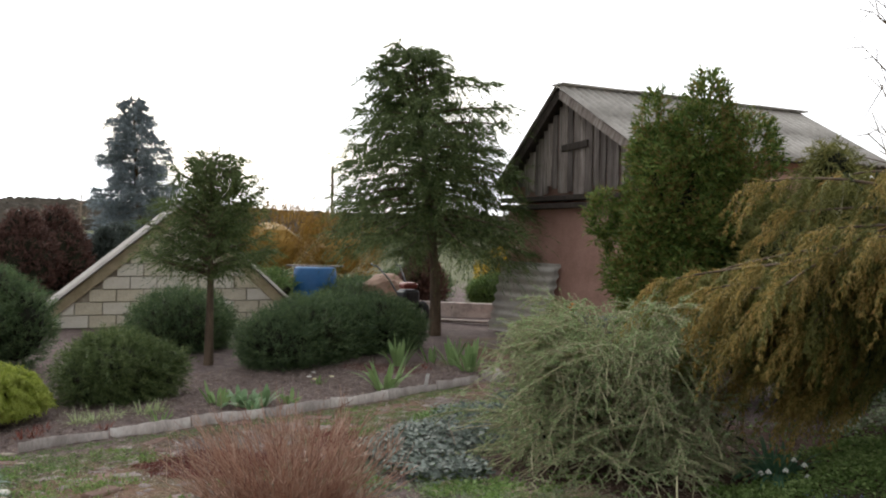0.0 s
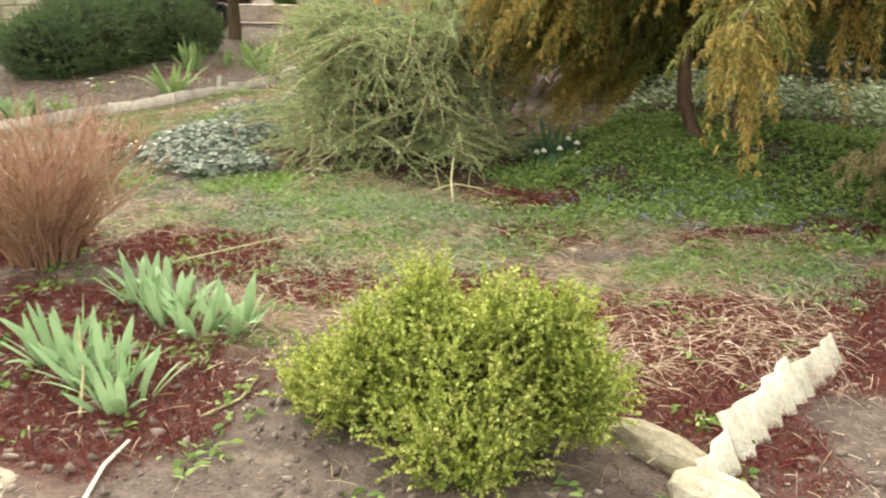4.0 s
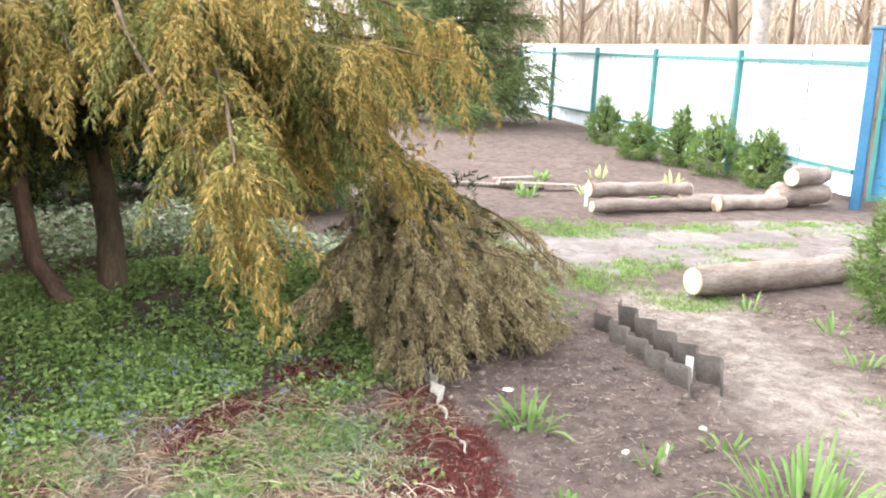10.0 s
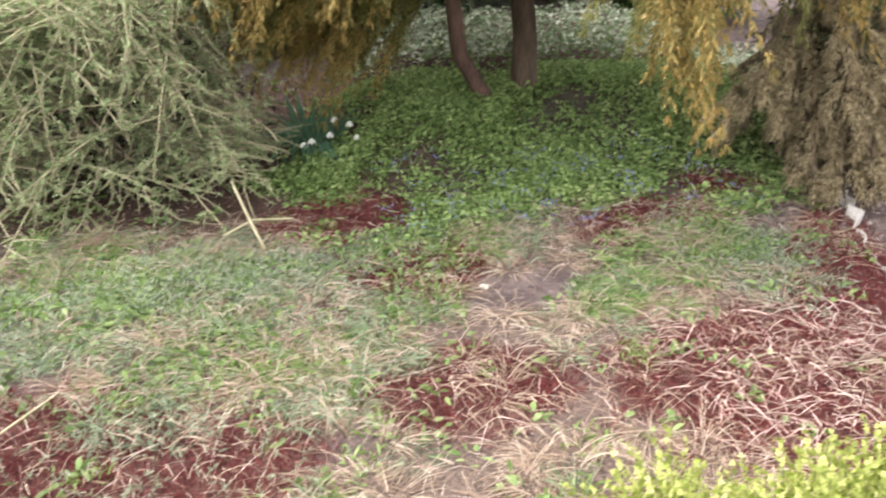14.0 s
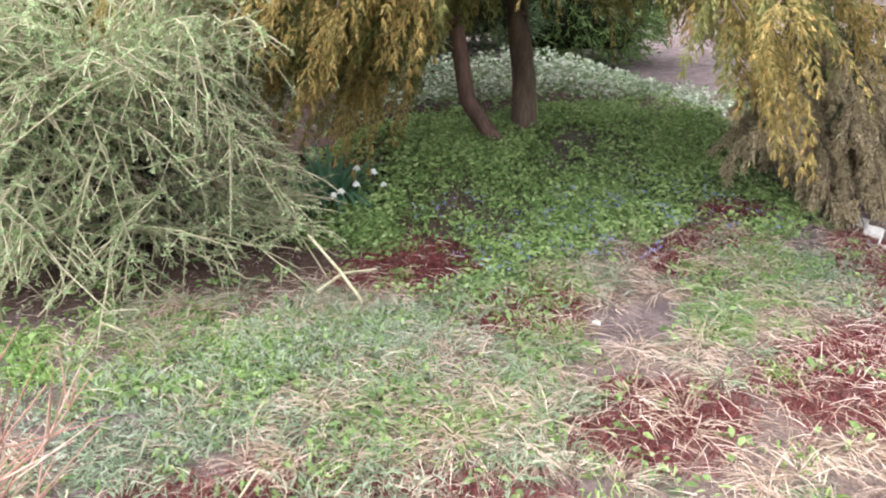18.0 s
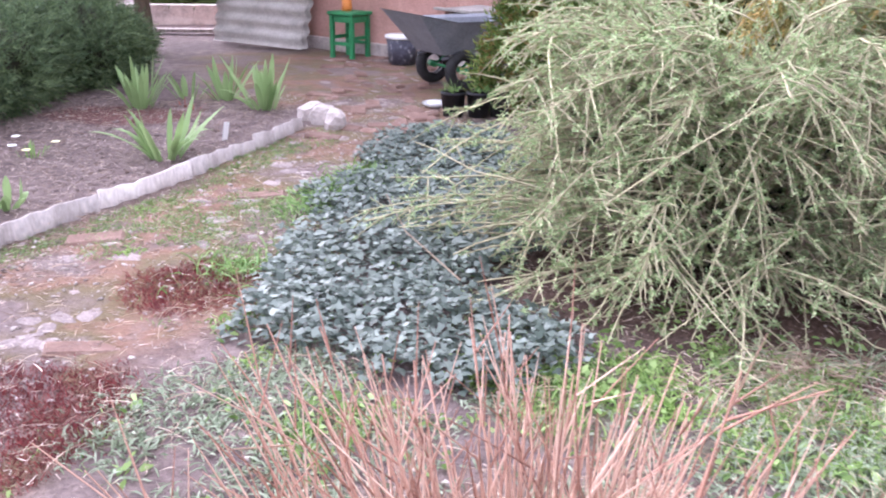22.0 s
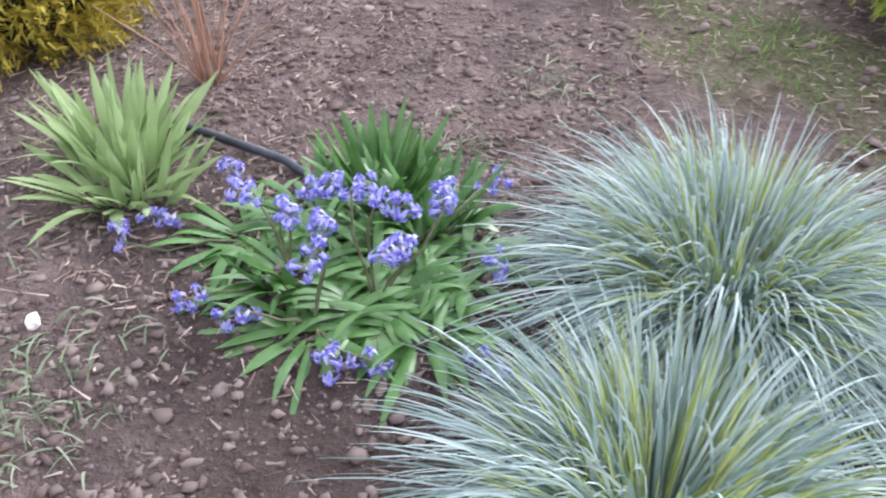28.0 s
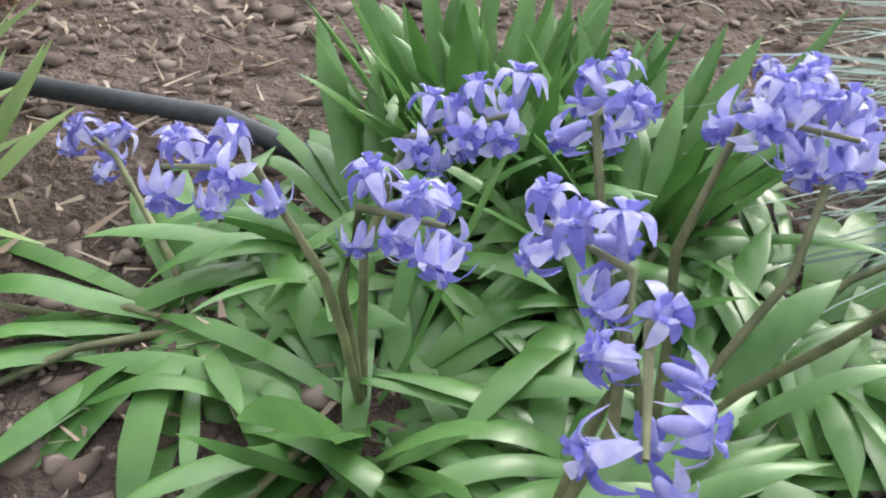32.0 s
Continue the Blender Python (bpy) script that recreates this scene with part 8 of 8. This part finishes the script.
def wheelbarrow():
    ob = thing("wheelbarrow", "grey two-wheeled wheelbarrow with green axle", "wheelbarrow", (-4.07, 9.74, 0), 40)
    bm = bmesh.new()
    rings = []
    for z, x0, x1, w in ((0.30, -0.30, 0.38, 0.22), (0.56, -0.58, 0.52, 0.32), (0.575, -0.60, 0.54, 0.335), (0.55, -0.56, 0.50, 0.30), (0.315, -0.28, 0.36, 0.205)):
        lift = 0.07 if z > 0.5 else 0.0
        rings.append([bm.verts.new(c) for c in ((x0, -w, z + lift), (x0 * 0.4, -w, z), (x1, -w, z), (x1, w, z), (x0 * 0.4, w, z), (x0, w, z + lift))])
    for a, b in zip(rings, rings[1:]):
        for i in range(6):
            bm.faces.new([a[i], a[(i + 1) % 6], b[(i + 1) % 6], b[i]])
    bm.faces.new(rings[0][::-1])
    bm.faces.new(rings[-1])
    bmesh.ops.recalc_face_normals(bm, faces=bm.faces)
    part("tray", bm, M_TRAY, ob)
    tyre = ring_mesh(0.125, 0.045)
    for s in (-1, 1):
        w = part("wheel", mesh_np("wheel", *tubes([[(-0.12, s * 0.24 - 0.03, 0.17, 0.085), (-0.12, s * 0.24 + 0.03, 0.17, 0.085)]], 18), smooth=False), M_TRAY, ob)
        t = part("tyre", tyre, M_RUBBER, w)
        t.matrix_local = pose(-0.12, s * 0.24, 0.17)
        part("hub", mesh_np("hub", *tubes([[(-0.12, s * 0.24 - 0.05, 0.17, 0.001), (-0.12, s * 0.24 - 0.045, 0.17, 0.03), (-0.12, s * 0.24 + 0.045, 0.17, 0.03), (-0.12, s * 0.24 + 0.05, 0.17, 0.001)]], 12), smooth=True), M_GREENP, w)
        part("leg", mesh_np("leg", *tubes([[(0.40, s * 0.2, 0.32, 0.013), (0.44, s * 0.2, 0.0, 0.013)], [(0.40, s * 0.2, 0.02, 0.012), (0.1, s * 0.2, 0.3, 0.012)]], 8), smooth=True), M_TRAY, ob)
        part("handle", mesh_np("handle", *tubes([[(-0.3, s * 0.2, 0.27, 0.014), (0.4, s * 0.24, 0.33, 0.014), (0.95, s * 0.28, 0.5, 0.014)]], 8), smooth=True), M_TRAY, ob)
        part("strut", mesh_np("strut", *tubes([[(-0.12, s * 0.2, 0.17, 0.012), (0.05, s * 0.18, 0.3, 0.012)]], 8), smooth=True), M_GREENP, ob)
    part("axle", mesh_np("axle", *tubes([[(-0.12, -0.24, 0.17, 0.013), (-0.12, 0.24, 0.17, 0.013)]], 8), smooth=True), M_GREENP, ob, "green axle tube")
    return ob


wheelbarrow()
for i, (x, y, r) in enumerate([(-3.95, 8.42, 0.09), (-3.77, 8.45, 0.09), (-3.62, 8.5, 0.08)]):
    pot = thing("plant_pot", "black plastic pot with sparse plants", "plant pot", (x, y, 0), group="black pots")
    part("pot", mesh_np("pot", *lathe([(0.001, 0.0), (r * 0.8, 0.0), (r, 0.16), (r * 1.06, 0.16), (r * 1.06, 0.18), (r * 0.95, 0.18), (r * 0.9, 0.14), (0.001, 0.14)]), smooth=False), surface("black_pot_plastic", [(0.3, (0.012, 0.012, 0.014)), (0.7, (0.035, 0.035, 0.04))], 8, 0.5, bump=0.02), pot)
    b = np.stack([rng.normal(size=40) * r * 0.4, rng.normal(size=40) * r * 0.4, np.full(40, 0.15)], -1)
    part("plant", blades(b, upright(40, 0.5), 0.08 + 0.1 * rng.random(40), 0.008, 0.3, 3, "grass"), M_DAY, pot)
for x, y in ((-4.11, 8.69), (-3.69, 9.3)):
    dish = part("dish", mesh_np("dish", *lathe([(0.001, 0.012), (0.06, 0.012), (0.11, 0.035), (0.105, 0.02), (0.06, 0.002), (0.001, 0.002)]), smooth=True), M_LABEL)
    dish.matrix_world = pose(x, y, gz(x, y) + 0.004)
    tagged(dish, "white enamel dish lying on the path", "dish", "dishes")
# whitewashed masonry stove with a sheet lid by the wall
stove = thing("garden_stove", "whitewashed low garden stove with a flat sheet lid", "stove", (-4.15, 11.1, 0), -42)
part("body", box(bmesh.new(), (0.55, 0.45, 0.5), (0, 0, 0.25), bevel=0.02, jitter=0.006), M_WHITES, stove)
part("opening", box(bmesh.new(), (0.18, 0.02, 0.16), (0.1, -0.225, 0.34), bevel=0.004), M_DARKW, stove, "dark stove opening")
part("lid", box(bmesh.new(), (0.75, 0.6, 0.03), (0, 0, 0.545), bevel=0.006), M_SLATE, stove)
stick("broom_handle", "wooden handle leaning on the wall", [(-7.45, 13.05, 0.0), (-7.3, 13.3, 0.6), (-7.15, 13.55, 1.2)], 0.014, M_BOARD)

# low wall and planks behind the big spruce
bm = bmesh.new()
box(bm, (2.6, 0.22, 0.28), (0, 0, 0.12), bevel=0.015, jitter=0.01)
low = part("low_wall", bm, M_CONC)
low.matrix_world = pose(-8.6, 13.7, 0, 0, 0, 20)
tagged(low, "low mossy concrete wall behind the spruce", "wall")
plank = part("plank", box(bmesh.new(), (1.7, 0.16, 0.04), bevel=0.006), M_BOARD)
plank.matrix_world = pose(-8.3, 12.5, 0.05, 0, 0, 15)
tagged(plank, "grey weathered plank lying on the ground", "plank")


def tiller():
    ob = thing("motor_tiller", "motor cultivator with long dark handlebars", "cultivator", (-8.75, 11.9, 0), 150)
    M_BLK = surface("black_metal", [(0.3, (0.02, 0.02, 0.022)), (0.7, (0.06, 0.06, 0.065))], 8, 0.5, bump=0.05)
    part("engine", box(bmesh.new(), (0.35, 0.3, 0.28), (0, 0, 0.45), bevel=0.04), M_BLK, ob)
    part("tank", box(bmesh.new(), (0.26, 0.26, 0.1), (0, 0, 0.66), bevel=0.03), surface("dull_red_tank", [(0.3, (0.25, 0.06, 0.05)), (0.7, (0.34, 0.10, 0.08))], 6, 0.5), ob)
    for s in (-1, 1):
        part("handlebar", mesh_np("handlebar", *tubes([[(0.1, s * 0.08, 0.4, 0.016), (0.5, s * 0.15, 0.75, 0.016), (0.85, s * 0.22, 0.95, 0.016), (1.1, s * 0.24, 0.98, 0.018)]], 8), smooth=True), M_BLK, ob)
        w = part("wheel", ring_mesh(0.15, 0.05), M_RUBBER, ob)
        w.matrix_local = pose(-0.05, s * 0.25, 0.2)
    part("share", box(bmesh.new(), (0.5, 0.06, 0.04), (0.25, 0, 0.12), bevel=0.01), M_LABEL, ob, "pale steel share")
    return ob


tiller()
boulder = part("tarp_mound", stone_mesh("tarp_mound", (0.9, 0.8, 0.9), 90, 3, 0.2), surface("tan_cover", [(0.3, (0.22, 0.14, 0.10)), (0.7, (0.36, 0.25, 0.19))], 4, 0.9, bump=0.4))
boulder.matrix_world = pose(-10.0, 12.9, 0.3)
tagged(boulder, "tan sheet-covered heap behind the tiller", "heap")
barrel = thing("blue_barrel", "blue plastic water barrel with a pale board on it", "barrel", (-11.3, 12.4, 0), 30)
part("body", mesh_np("body", *lathe([(0.001, 0.0), (0.36, 0.0), (0.38, 0.1), (0.42, 0.45), (0.4, 0.84), (0.37, 0.88), (0.001, 0.88)]), smooth=True), surface("blue_plastic", [(0.3, (0.03, 0.13, 0.33)), (0.7, (0.06, 0.2, 0.45))], 4, 0.5, bump=0.03), barrel)
part("board", box(bmesh.new(), (1.1, 0.14, 0.03), (0, 0, 0.897), bevel=0.005), M_BOARD, barrel, "pale board across the rim")
pole = tagged(part("utility_pole", mesh_np("utility_pole", *tubes([[(-26, 30, gz(-26, 30) - 0.5, 0.09), (-26, 30, gz(-26, 30) + 4.6, 0.07)]], 10), smooth=True), M_FARW), "thin grey utility pole far off", "utility pole")
cpole = tagged(part("concrete_pole", mesh_np("concrete_pole", *tubes([[(14.6, 13.6, -0.3, 0.2), (14.6, 13.6, 8.0, 0.14)]], 12), smooth=True), M_CONC), "grey concrete power pole behind the fence", "utility pole")
# orange shed door seen through the juniper
orange = thing("orange_door", "orange painted door panel on a pale sill", "door", (-0.85, 11.2, 0), -6)
part("panel", box(bmesh.new(), (1.25, 0.05, 1.75), (0, 0, 1.12), bevel=0.01), surface("orange_paint", [(0.3, (0.55, 0.18, 0.03)), (0.7, (0.68, 0.26, 0.05))], 4, 0.55, bump=0.05), orange)
part("sill", box(bmesh.new(), (1.4, 0.3, 0.26), (0, -0.08, 0.12), bevel=0.015), M_WHITES, orange, "whitewashed sill")

# ---- logs ----
M_LOGB = surface("log_bark", [(0.25, (0.11, 0.085, 0.075)), (0.5, (0.27, 0.215, 0.19)), (0.8, (0.50, 0.43, 0.39))], 7, 0.92, bump=0.8, stretch=(0.35, 1, 1))
M_LOGE = surface("sawn_wood", [(0.3, (0.46, 0.36, 0.26)), (0.7, (0.64, 0.53, 0.40))], 9, 0.85, bump=0.3)


def log(a, b, r, seed, label, group="felled logs"):
    a, b = Vector(a), Vector(b)
    ob = thing("log", label, "log", a, group=group)
    rr = np.random.default_rng(seed)
    n = 9
    line = []
    for i in range(n):
        f = i / (n - 1)
        c = (b - a) * f + Vector((rr.normal() * r * 0.12, rr.normal() * r * 0.12, rr.normal() * r * 0.08))
        line.append((*c, r * (1 + 0.1 * rr.normal()) * (1 - 0.12 * f)))
    part("bark", mesh_np("bark", *tubes([line], 14), smooth=True), M_LOGB, ob)
    ax = (b - a).normalized()
    for i, sgn in ((0, -1), (n - 1, 1)):
        c, rad = Vector(line[i][:3]), line[i][3]
        bm = bmesh.new()
        bmesh.ops.create_cone(bm, cap_ends=True, segments=14, radius1=rad * 0.97, radius2=rad * 0.93, depth=0.012)
        q = (ax * sgn).to_track_quat("Z", "Y").to_matrix().to_4x4()
        q.translation = c + ax * sgn * 0.004
        bmesh.ops.transform(bm, matrix=q, verts=bm.verts)
        part("sawn_end", bm, M_LOGE, ob)
    return ob


log((2.98, 5.2, 0.1), (4.95, 4.9, 0.1), 0.105, 1, "thick pale log lying on the yard")
log((4.66, 7.95, 0.085), (6.0, 7.6, 0.085), 0.075, 2, "bark-covered log in the low stack")
log((4.7, 8.1, 0.235), (5.95, 7.82, 0.215), 0.085, 3, "bark-covered log on top of the stack")
log((5.8, 7.82, 0.09), (7.0, 7.5, 0.09), 0.075, 4, "bark-covered log in the low stack")
log((6.1, 7.55, 0.09), (7.0, 7.38, 0.09), 0.09, 5, "bark-covered log in the low stack")
log((7.1, 7.55, 0.13), (7.85, 7.42, 0.13), 0.13, 6, "thick mossy short log by the gate")
log((7.2, 7.42, 0.35), (7.9, 7.47, 0.35), 0.11, 7, "thick mossy short log by the gate")
for i, (x, y, rz, ln) in enumerate([(4.9, 10.0, -30, 1.3), (5.3, 9.6, -20, 1.0), (5.2, 9.9, 10, 0.7)]):
    pk = part("plank", box(bmesh.new(), (ln, 0.14, 0.035), bevel=0.005), M_BOARD)
    pk.matrix_world = pose(x, y, 0.03 + 0.04 * i, 0, 2, rz)
    tagged(pk, "pale weathered plank lying in the yard", "plank", "yard planks")
